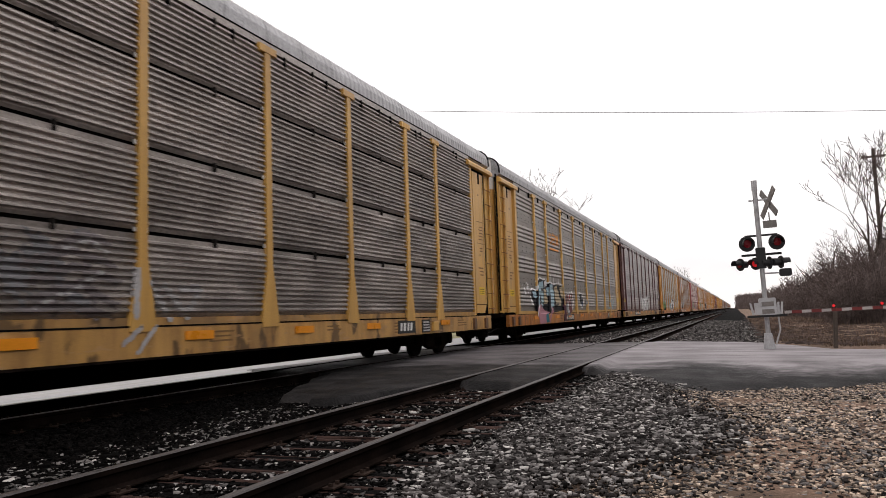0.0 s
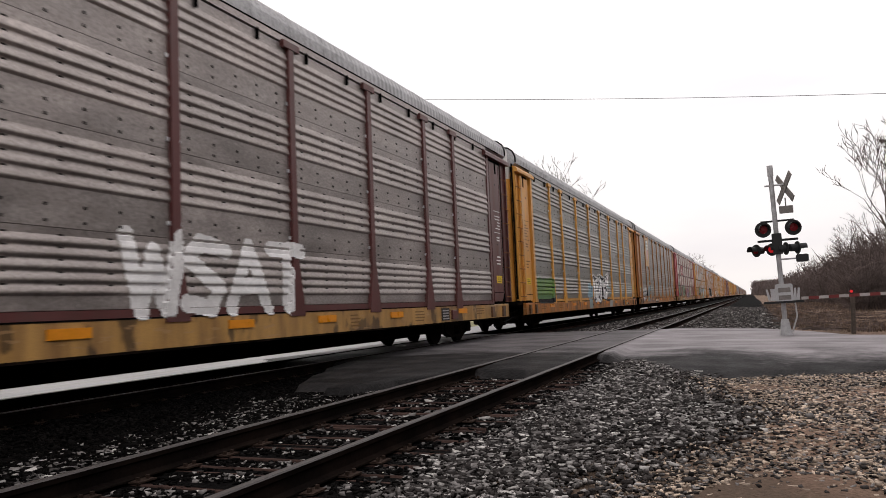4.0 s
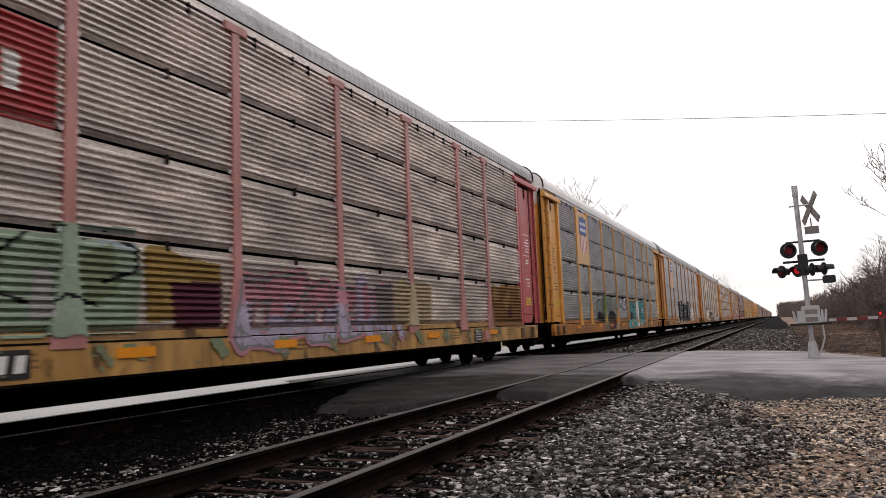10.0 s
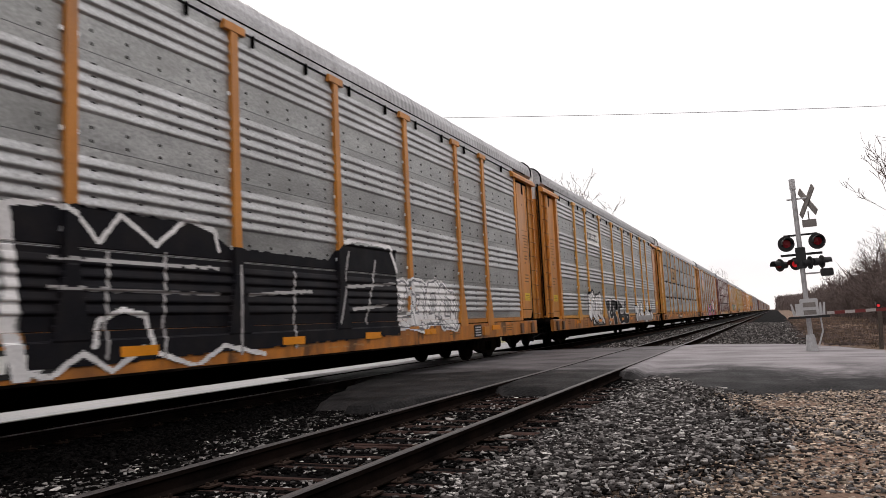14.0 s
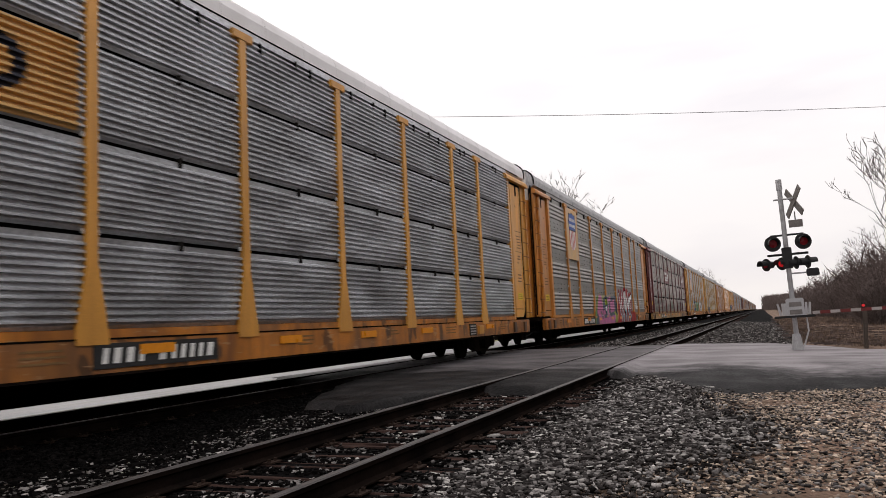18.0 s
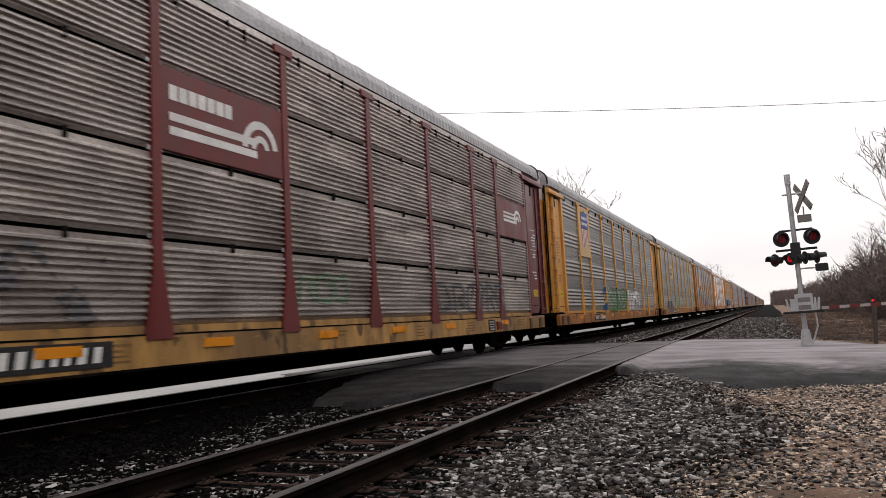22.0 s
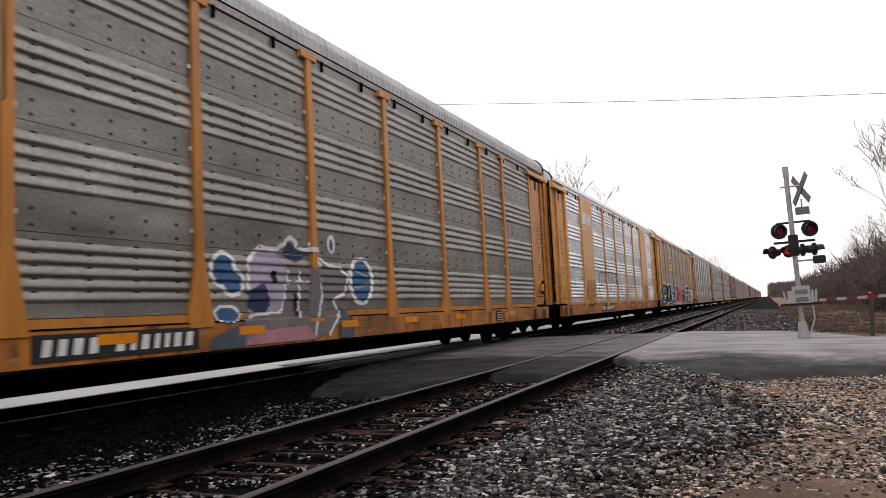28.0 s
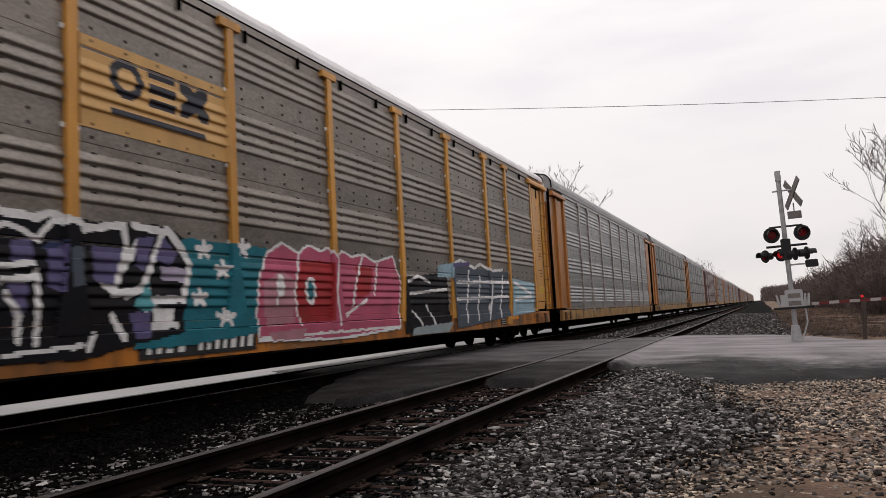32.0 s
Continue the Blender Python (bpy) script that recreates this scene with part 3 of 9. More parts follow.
def build_stones():
    rng = np.random.default_rng(5)
    octa = np.array([(1, 0, 0), (-1, 0, 0), (0, 1, 0), (0, -1, 0), (0, 0, 1), (0, 0, -1.0)])
    ocf = np.array([(0, 2, 4), (2, 1, 4), (1, 3, 4), (3, 0, 4), (2, 0, 5), (1, 2, 5), (3, 1, 5), (0, 3, 5)])

    box = np.array([(x, y, z) for x in (-0.62, 0.62) for y in (-0.62, 0.62) for z in (-0.62, 0.62)])
    bxf = np.array([(0, 1, 3), (0, 3, 2), (4, 6, 7), (4, 7, 5), (0, 4, 5), (0, 5, 1), (2, 3, 7), (2, 7, 6), (0, 2, 6), (0, 6, 4), (1, 5, 7), (1, 7, 3)])

    def scatter(name, label, pts, size, shape, faces, mats, pale):
        n = len(pts)
        v = shape[None] * (1 + rng.uniform(-0.55, 0.55, (n, len(shape), 1)))
        v = v * size[:, None, None] * np.stack([rng.uniform(0.9, 2.0, n), rng.uniform(0.6, 1.15, n), rng.uniform(0.4, 0.85, n)], -1)[:, None]
        a, e = rng.uniform(0, 6.28, n), rng.uniform(-0.5, 0.5, n)
        x, y, zz = v[..., 0], v[..., 1], v[..., 2]
        y, zz = y * np.cos(e)[:, None] - zz * np.sin(e)[:, None], y * np.sin(e)[:, None] + zz * np.cos(e)[:, None]
        x, y = x * np.cos(a)[:, None] - y * np.sin(a)[:, None], x * np.sin(a)[:, None] + y * np.cos(a)[:, None]
        v = np.stack([x, y, zz], -1) + pts[:, None]
        f = (faces[None] + (np.arange(n) * len(shape))[:, None, None]).reshape(-1, 3)
        me = bpy.data.meshes.new(name)
        me.vertices.add(v.size // 3)
        me.vertices.foreach_set("co", v.astype(np.float32).ravel())
        me.loops.add(f.size)
        me.loops.foreach_set("vertex_index", f.astype(np.int32).ravel())
        me.polygons.add(len(f))
        me.polygons.foreach_set("loop_start", np.arange(0, f.size, 3, dtype=np.int32))
        for m in mats:
            me.materials.append(m)
        me.polygons.foreach_set("material_index", np.repeat(np.digitize(rng.random(n), np.cumsum(pale)[::1]) if isinstance(pale, tuple) else (rng.random(n) < pale), len(faces)).astype(np.int32))
        me.update(calc_edges=True)
        tagged(new(name, me), label, "gravel", kind="stuff")

    near_tab, far_tab, bed_tab = (np.array(q).T for q in (ROAD_NEAR, ROAD_FAR, BED_ACROSS))

    def bed(x):
        return np.interp(x, bed_tab[0], bed_tab[1])

    def clear(x, y):
        a, b = np.interp(x, near_tab[0], near_tab[1]), np.interp(x, far_tab[0], far_tab[1])
        return (y < a + np.where(x > 0.9, 3.0, 1.2) * rng.random(len(x)) ** 3.5) | (y > b + 0.1)

    # grey ballast near the camera
    n = 165000
    x, y = rng.uniform(-4.3, 4.6, n), rng.uniform(3.6, 15.5, n)
    edge = 2.9 + 0.5 * np.sin(y * 0.9) + 0.35 * rng.standard_normal(n)
    keep = clear(x, y) & (x < edge) & (x > -y * 1.45 + 3.7)
    on_track = (np.abs(x) < 1.25)
    ties = np.array(tie_rows(1))
    over = np.min(np.abs(y[:, None] - ties[None, 40:80]), axis=1) < 0.125
    keep &= ~(on_track | (np.abs(x) < 1.33)) | (rng.random(n) < np.where(over, 0.05, 0.6))
    keep &= np.abs(np.abs(x) - GAUGE) > 0.11
    x, y = x[keep], y[keep]
    size = rng.uniform(0.011, 0.029, len(x)) * (1 + 0.4 * (rng.random(len(x)) < 0.1))
    z = bed(x) + rng.uniform(0.0, 0.022, len(x)) + 0.02 * (np.abs(x) > 1.35) - 0.012 * (np.abs(x) < 1.3)
    # towards the train the stones turn near-black, standing for its shade
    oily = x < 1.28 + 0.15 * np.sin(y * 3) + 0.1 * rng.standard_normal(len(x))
    thin = (x > -2.6) | (rng.random(len(x)) < 0.33)
    x, y, z, size, oily = x[thin], y[thin], z[thin], size[thin], oily[thin]
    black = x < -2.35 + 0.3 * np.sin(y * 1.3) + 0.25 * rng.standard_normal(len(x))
    p = np.stack([x, y, z], -1)
    scatter("ballast_stones", "loose grey crushed ballast stones with some pale ones", p[~oily], size[~oily], box, bxf, [STONE, STONE_MID, STONE_PALE], (0.55, 0.33))
    scatter("oily_ballast_stones", "oily ballast stones between the rails and tracks, darkened for the train shade, a few pale ones", p[oily & ~black], size[oily & ~black], box, bxf,
            [STONE_OILY_SHADED, STONE_MID, STONE_PALE], (0.79, 0.17))
    scatter("black_ballast_stones", "oily ballast stones beside the far track, black for the train shade", p[black], size[black], box, bxf, [STONE_OILY_SHADED], 0.0)
    # sparser stones along the track beside and behind the viewer
    n = 7000
    x, y = rng.uniform(-3.2, 3.2, n), rng.uniform(-9, 3.7, n)
    keep = (np.abs(np.abs(x) - GAUGE) > 0.11) & (x < 2.6 + 0.3 * rng.standard_normal(n))
    x, y = x[keep], y[keep]
    scatter("loose_ballast_stones", "loose grey ballast stones along the near track", np.stack([x, y, bed(x) + rng.uniform(0.0, 0.02, len(x))], -1),
            rng.uniform(0.018, 0.036, len(x)), box, bxf, [STONE, STONE_MID, STONE_PALE], (0.6, 0.3))
    # tan gravel on the shoulder
    n = 66000
    x, y = rng.uniform(2.6, 9.0, n), rng.uniform(4.4, 17, n)
    edge = 2.85 + 0.5 * np.sin(y * 0.9) + 0.5 * rng.standard_normal(n)
    bare = (x > 3.55 + 0.3 * np.sin(y * 2.1)) & (y < 6.0 + 0.3 * np.sin(x * 5))
    keep = clear(x, y) & (x > edge) & (~bare | (rng.random(n) < 0.12)) & (x < 3.7 + 0.2 * y)
    x, y = x[keep], y[keep]
    size = rng.uniform(0.010, 0.025, len(x))
    scatter("shoulder_gravel", "tan and grey gravel on brown dirt", np.stack([x, y, bed(x) + rng.uniform(0.0, 0.015, len(x))], -1), size, box, bxf,
            [STONE_TAN, STONE, STONE_MID], (0.45, 0.33))
    # ballast beyond the road
    n = 30000
    x, y = rng.uniform(-3.2, 5.0, n), 26.5 + 55 * rng.random(n) ** 1.5
    keep = clear(x, y) & (np.abs(np.abs(x) - GAUGE) > 0.11)
    x, y = x[keep], y[keep]
    scatter("far_ballast_stones", "grey crushed ballast beyond the road", np.stack([x, y, bed(x) + rng.uniform(0.0, 0.03, len(x))], -1),
            rng.uniform(0.026, 0.048, len(x)), octa, ocf, [STONE, STONE_MID, STONE_PALE], (0.55, 0.41))


def build_verge_litter():
    """Dry grass blades and fallen sticks on the verge beyond the road."""
    rng = np.random.default_rng(9)
    n = 26000
    x, y = rng.uniform(4.7, 16, n), 22.5 + 60 * rng.random(n) ** 1.7
    far = np.interp(x, *np.array(ROAD_FAR).T)
    keep = y > far + 0.5 + rng.random(n)
    x, y = x[keep], y[keep]
    v, f, mi = [], [], []
    for a, b in zip(x, y):
        h, an = rng.uniform(0.05, 0.22), rng.uniform(0, 6.28)
        w = 0.006 + 0.0004 * b
        z = -0.12 + 0.012 * max(0, a - 5)
        dx, dy = math.cos(an), math.sin(an)
        o = len(v)
        if rng.random() < 0.06:
            l = rng.uniform(0.2, 0.8)
            v += [(a - dx * l, b - dy * l, z), (a + dx * l, b + dy * l, z + 0.08), (a + dx * l, b + dy * l, z + 0.11), (a - dx * l, b - dy * l, z + 0.05)]
            f.append((o, o + 1, o + 2, o + 3))
            mi.append(1)
        else:
            v += [(a - dx * w, b - dy * w, z), (a + dx * w, b + dy * w, z), (a + dy * 0.1, b - dx * 0.1, z + h)]
            f.append((o, o + 1, o + 2))
            mi.append(0)
    tagged(new("dry_grass", mesh_from("dry_grass", v, f, [FIELD, TWIG], mi)), "dry brown grass and fallen sticks on the verge", "grass", kind="stuff")


build_ground()
build_verge_litter()

# ------------------------------------------------------------------ the train
PITCH = 29.667
POSTS = (5.406, 7.406, 10.376, 13.347, 16.318, 19.288, 22.259, 24.258)
EDGES = (2.64, *POSTS, 27.18)
# rows of side panels: foot, height, and for the ribbed sheets the foot, pitch and count of the ribs and the heights of the rivets
ROWS = {"slotted": ((1.18, 1.145), (2.375, 1.15), (3.575, 1.175), (4.80, 1.09)),
        "ribbed": ((1.18, 0.98), (2.16, 1.26), (3.42, 1.21), (4.63, 1.255))}
RIBS = ((0.17, 0.147, 5, ()), (0.49, 0.166, 4, (0.08, 0.27)), (0.42, 0.166, 4, (0.08, 0.25)), (0.44, 0.166, 4, (0.11, 0.28)))
SIDE = 1.60
CACHE = {}


def cached(key, make):
    if key not in CACHE:
        CACHE[key] = make()
    return CACHE[key]


def ribs(style, row):
    """The section of a side panel: height over its foot, depth outwards."""
    h = ROWS[style][row][1]
    if style == "slotted":
        out = [(0.0, -0.04)]
        z, p = 0.045, 0.0935
        while z + p < h:
            out += [(z, -0.008), (z + 0.026, -0.008), (z + 0.034, 0.042), (z + 0.062, 0.042), (z + p - 0.006, -0.008)]
            z += p
        return out + [(h - 0.01, 0.0), (h - 0.01, -0.04)]
    foot, p, count, _ = RIBS[row]
    out = [(0.0, -0.02), (0.006, 0.0)]
    for k in range(count):
        z = foot + p * k
        out += [(z, 0.0), (z + 0.012, 0.005), (z + 0.028, 0.024), (z + 0.044, 0.029), (z + 0.066, 0.026), (z + 0.116, 0.009), (z + p - 0.014, 0.0)]
    return out + [(h - 0.004, 0.0), (h - 0.004, -0.02)]


def rib_depth(style, z):
    for row, (z0, h) in enumerate(ROWS[style]):
        if z0 <= z < z0 + h + 0.02:
            zs, ds = zip(*ribs(style, row))
            return float(np.interp(z - z0, zs, ds))
    return 0.0


def panel_mesh(style, length, row, mat):
    def make():
        s = Shape()
        h = ROWS[style][row][1]
        sec = ribs(style, row)
        n = len(sec)
        s.v += [(d, 0, z) for z, d in sec] + [(d, length, z) for z, d in sec]
        for k in range(n - 1):
            s.f.append((k, n + k, n + k + 1, k + 1))
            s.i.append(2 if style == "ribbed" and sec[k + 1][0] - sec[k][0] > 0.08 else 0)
        if style == "slotted":
            s.box(-0.03, 0.05, length * 0.52, length * 0.52 + 0.03, h - 0.09, h + 0.05, 1)
        else:
            for zz in RIBS[row][3]:
                k = 0.33
                while k < length - 0.15:
                    s.box(0, 0.012, k - 0.017, k + 0.017, zz - 0.018, zz + 0.018, 1)
                    k += 0.56
            for k in range(1, int(length / 0.74) + 1):  # short fastening marks in the valleys
                for q in range(RIBS[row][2] if row < 3 else 0):
                    zz = RIBS[row][0] + RIBS[row][1] * (q + 1) - 0.012
                    s.box(-0.004, 0.005, 0.74 * k - 0.42, 0.74 * k - 0.34, zz - 0.010, zz + 0.010, 1)
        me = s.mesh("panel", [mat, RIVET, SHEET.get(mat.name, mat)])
        if style == "ribbed":
            me.polygons.foreach_set("use_smooth", [q == 0 for q in s.i])
        return me
    return cached(("panel", style, round(length, 2), row, mat.name), make)


def roof_ring(dx=0.0, dz=0.0, low=False):
    half = [(1.63, 6.05), (1.62, 6.15), (1.55, 6.28), (1.38, 6.42), (0.95, 6.54), (0.45, 6.58)] if low else [(1.63, 6.05), (1.62, 6.27), (1.55, 6.45), (1.38, 6.59), (0.95, 6.69), (0.45, 6.73)]
    r = [(x + dx, z + dz) for x, z in half]
    return r + [(-x, z) for x, z in r[::-1]]


def roof_mesh(mat, low=False):
    def make():
        s = Shape().prism_y(roof_ring(low=low) + [(-1.5, 5.95), (1.5, 5.95)], 0.72, PITCH - 0.49)
        y = 1.2
        while y < PITCH - 1:
            s.prism_y(roof_ring(0.004, 0.006, low) + [(-1.5, 6.06), (1.5, 6.06)], y - 0.03, y + 0.03)
            y += 1.17
        for y in (0.70, PITCH - 0.55):
            s.tube([(x, y + 0.04, z + 0.02) for x, z in roof_ring(low=low)], 0.032, 5, 1)
        return s.mesh("roof", [mat, SLOT])
    return cached(("roof", mat.name, low), make)


def post_mesh(mat, w=0.080):
    def make():
        s = Shape()
        s.box(0.0, 0.070, -w, w, 1.93, 5.84)
        s.prism_x([(-0.24, 0.985), (0.24, 0.985), (0.24, 1.08), (w + 0.002, 1.95), (-w - 0.002, 1.95), (-0.24, 1.08)], 0.0, 0.078)
        s.box(0.0, 0.082, -0.25, 0.25, 5.80, 5.94, bevel=0.008)
        for z in (2.37, 3.57, 4.79):
            for y in (-w - 0.05, w + 0.012):
                s.box(0.0, 0.03, y, y + 0.038, z - 0.03, z + 0.03, 1)
        return s.mesh("post", [mat, STEEL_BRIGHT])
    return cached(("post", mat.name, w), make)


def ladder_mesh(mat, low=False):
    def make():
        s = Shape()
        for y in (0.0, 0.52):
            s.box(0.02, 0.07, y, y + 0.05, 1.12, 2.45 if low else 5.66, 0)
        for k in range(3 if low else 9):
            z = 1.28 + 0.49 * k
            s.tube([(0.085, -0.03, z), (0.10, 0.28, z), (0.085, 0.60, z)], 0.016, 5, 1)
        return s.mesh("ladder", [mat, RUNG])
    return cached(("ladder", mat.name, low), make)


def box_mesh(name, mat, *dims, bevel=0.0):
    return cached((name, mat.name, dims, bevel), lambda: Shape().box(*dims, bevel=bevel).mesh(name, mat))


def sill_mesh(mat):
    def make():
        s = Shape().box(1.54, 1.66, 1.15, PITCH - 0.95, 0.62, 1.05, 0, 0.012)
        s.box(1.50, 1.675, 1.15, PITCH - 0.95, 0.60, 0.635, 1)
        s.box(-1.66, -1.54, 1.15, PITCH - 0.95, 0.62, 1.05, 0)
        for y in (1.5, 2.3, 26.9, 28.0):
            s.box(1.655, 1.72, y, y + 0.22, 0.66, 0.98, 2)
        return s.mesh("side_sill", [mat, UNDER, RUST_BOX])
    return cached(("sill", mat.name), make)


def under_mesh():
    def make():
        s = Shape()
        s.box(-0.36, 0.36, 6.0, PITCH - 6.0, 0.24, 1.0)
        s.prism_x([(6.0, 0.24), (6.0, 1.0), (0.5, 1.0), (0.5, 0.7), (4.9, 0.62)][::-1], -0.36, 0.36)
        s.prism_x([(PITCH - 6.0, 0.24), (PITCH - 6.0, 1.0), (PITCH - 0.5, 1.0), (PITCH - 0.5, 0.7), (PITCH - 4.9, 0.62)], -0.36, 0.36)
        y = 6.4
        while y < PITCH - 6:
            s.prism_y([(-1.55, 0.62), (-0.3, 0.3), (0.3, 0.3), (1.55, 0.62), (1.55, 0.9), (-1.55, 0.9)], y, y + 0.12)
            y += 1.75
        s.box(-1.55, 1.55, 0.5, PITCH - 0.5, 0.98, 1.10)
        s.box(-1.5, 1.5, 1.0, PITCH - 1.0, 0.90, 0.99)
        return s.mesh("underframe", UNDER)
    return cached("under", make)


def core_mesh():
    # added black block: its colour is the dark inside seen through the slots
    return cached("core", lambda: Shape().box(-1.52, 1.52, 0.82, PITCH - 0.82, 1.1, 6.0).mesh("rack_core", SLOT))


def end_door(mat, white, flip, low=False):
    """The bulging end doors, the white arch under the roof and a black placard, piece by piece."""
    def make():
        n, front = 18, 0.47 if flip else 0.56

        def face(x):
            return front + 0.36 * (1 - max(0.0, 1 - (x / 1.40) ** 2) ** 0.22)

        def loft(s, tiers):
            m = n + 3
            rings = [[(w * math.cos(math.pi * k / n), face(w * math.cos(math.pi * k / n)) + dy, z) for k in range(n + 1)] + [(-w, 1.17, z), (w, 1.17, z)] for z, w, dy in tiers]
            side = [(r * m + k, r * m + (k + 1) % m, (r + 1) * m + (k + 1) % m, (r + 1) * m + k) for r in range(len(tiers) - 1) for k in range(m)]
            s.add(sum(rings, []), side + [tuple(range(m))[::-1], tuple(range((len(tiers) - 1) * m, len(tiers) * m))], 0)
        drop = 0.16 if low else 0.0
        door, arch, board = Shape(), Shape(), Shape()
        loft(door, ((1.12, 1.40, 0), (4.03, 1.40, 0), (4.034, 1.40, 0.012), (4.046, 1.40, 0.012), (4.05, 1.40, 0), (5.50, 1.40, 0)))
        loft(arch, ((5.502, 1.40, 0), (6.42 - drop, 1.40, 0), (6.55 - drop, 1.33, 0), (6.65 - drop, 0.93, 0), (6.70 - drop, 0.44, 0)))
        board.box(0.50, 1.06, face(0.5) - 0.02, face(1.06) + 0.01, 3.76, 3.97)
        out = []
        for name, s, m in (("end_door", door, mat), ("door_arch", arch, white), ("end_placard", board, INK)):
            if flip:
                s.v = [(-x, PITCH - y, z) for x, y, z in s.v]
            out.append((name, s.mesh(name, m)))
        return out
    return cached(("end", mat.name, white.name, flip, low), make)


def pocket_meshes(mat, flip):
    """The plain steel corner beside the end doors, piece by piece."""
    def make():
        pieces = (
            ("ladder_bay", mat, lambda s: s.box(1.50, 1.545, 0.39, 1.03, 1.12, 5.74)),
            ("corner_edge", mat, lambda s: s.box(1.48, 1.60, 0.37, 0.415, 1.12, 5.74)),
            # black strip set nearly flush, standing for the shade in the door opening
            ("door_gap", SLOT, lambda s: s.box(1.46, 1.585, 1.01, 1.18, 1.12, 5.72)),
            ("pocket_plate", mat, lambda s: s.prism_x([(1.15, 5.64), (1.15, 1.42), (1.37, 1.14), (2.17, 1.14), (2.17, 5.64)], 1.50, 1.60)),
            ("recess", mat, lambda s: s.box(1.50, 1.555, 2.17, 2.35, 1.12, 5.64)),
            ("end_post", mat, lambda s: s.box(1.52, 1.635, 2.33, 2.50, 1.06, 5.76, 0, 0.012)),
            # black fill: the shade under the head bar is put into colour
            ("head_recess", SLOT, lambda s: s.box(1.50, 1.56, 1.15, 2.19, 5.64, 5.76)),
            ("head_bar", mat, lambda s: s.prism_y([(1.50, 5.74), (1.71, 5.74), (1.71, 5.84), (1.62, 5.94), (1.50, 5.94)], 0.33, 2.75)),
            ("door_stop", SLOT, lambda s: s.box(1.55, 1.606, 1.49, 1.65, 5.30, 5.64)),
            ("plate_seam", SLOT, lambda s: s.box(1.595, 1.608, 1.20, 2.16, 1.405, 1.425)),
            ("plate_fold", mat, lambda s: s.box(1.598, 1.612, 1.23, 1.26, 1.45, 5.59)),
        )
        if not flip:  # the leading corner: a deep ladder bay, its post, then the plate
            pieces = (
                ("ladder_bay", mat, lambda s: s.box(1.49, 1.53, 0.68, 1.35, 1.14, 5.74)),
                ("corner_edge", mat, lambda s: s.box(1.47, 1.585, 0.64, 0.70, 1.14, 5.74)),
                ("door_gap", SLOT, lambda s: s.box(1.49, 1.545, 0.61, 0.64, 1.2, 6.02)),
                ("ladder_post", mat, lambda s: s.box(1.43, 1.622, 1.33, 1.46, 1.14, 5.70, 0, 0.01)),
                ("pocket_plate", mat, lambda s: s.prism_x([(1.45, 5.64), (1.45, 1.14), (2.29, 1.14), (2.29, 5.64)], 1.50, 1.60)),
                ("recess", mat, lambda s: s.box(1.48, 1.535, 2.29, 2.46, 1.12, 5.64)),
                ("end_post", mat, lambda s: s.box(1.50, 1.668, 2.45, 2.68, 1.06, 5.76, 0, 0.012)),
                # black fill for the shade under the head bar, as at the rear
                ("head_recess", SLOT, lambda s: s.box(1.50, 1.56, 1.46, 2.31, 5.64, 5.76)),
                ("head_bar", mat, lambda s: s.prism_y([(1.50, 5.74), (1.71, 5.74), (1.71, 5.84), (1.62, 5.94), (1.50, 5.94)], 0.66, 2.86)),
                ("door_stop", SLOT, lambda s: s.box(1.55, 1.606, 1.62, 1.76, 5.30, 5.64)),
                ("plate_seam", SLOT, lambda s: s.box(1.595, 1.608, 1.50, 2.28, 1.345, 1.365)),
            )
        out = []
        for name, m, fill in pieces:
            s = Shape()
            fill(s)
            if flip:
                s.v = [(x, PITCH - y, z) for x, y, z in s.v]
                s.f = [q[::-1] for q in s.f]
            out.append((name, s.mesh(name, m)))
        return out
    return cached(("pocket", mat.name, flip), make)


def stencil_mesh(mat, seed, flip):
    """Small rows of stencilled marks, too small to read, and a warning decal."""
    def make():
        rng = random.Random(seed)
        s = Shape()
        a = 1.30 if flip else 1.56

        def put(y, z, w, h, i):
            y0 = PITCH - y - w if flip else y
            s.box(1.596, 1.606, y0, y0 + w, z, z + h, i)
        for z in (4.05, 3.35):
            put(a, z, 0.6, 0.018, 0)
        for k in range(5):
            put(a + 0.03, 3.88 - 0.1 * k, rng.uniform(0.25, 0.5), 0.03, 0)
        for k in range(2):
            put(a + 0.12, 3.18 - 0.09 * k, rng.uniform(0.22, 0.32), 0.045, 0)
        for k in range(3):
            put(a + 0.1, 2.55 - 0.11 * k, rng.uniform(0.25, 0.5), 0.04, 0)
        put(a + 0.05, 1.72, 0.52, 0.24, 1)
        for k in range(3):
            put(a + 0.1, 1.76 + 0.06 * k, 0.4, 0.02, 2)
        for z in (4.9, 2.95):
            put(a + 0.35, z, 0.05, 0.05, 2)
        return s.mesh("stencil", [mat, WARN, INK])
    return cached(("stencil", mat.name, seed, flip), make)


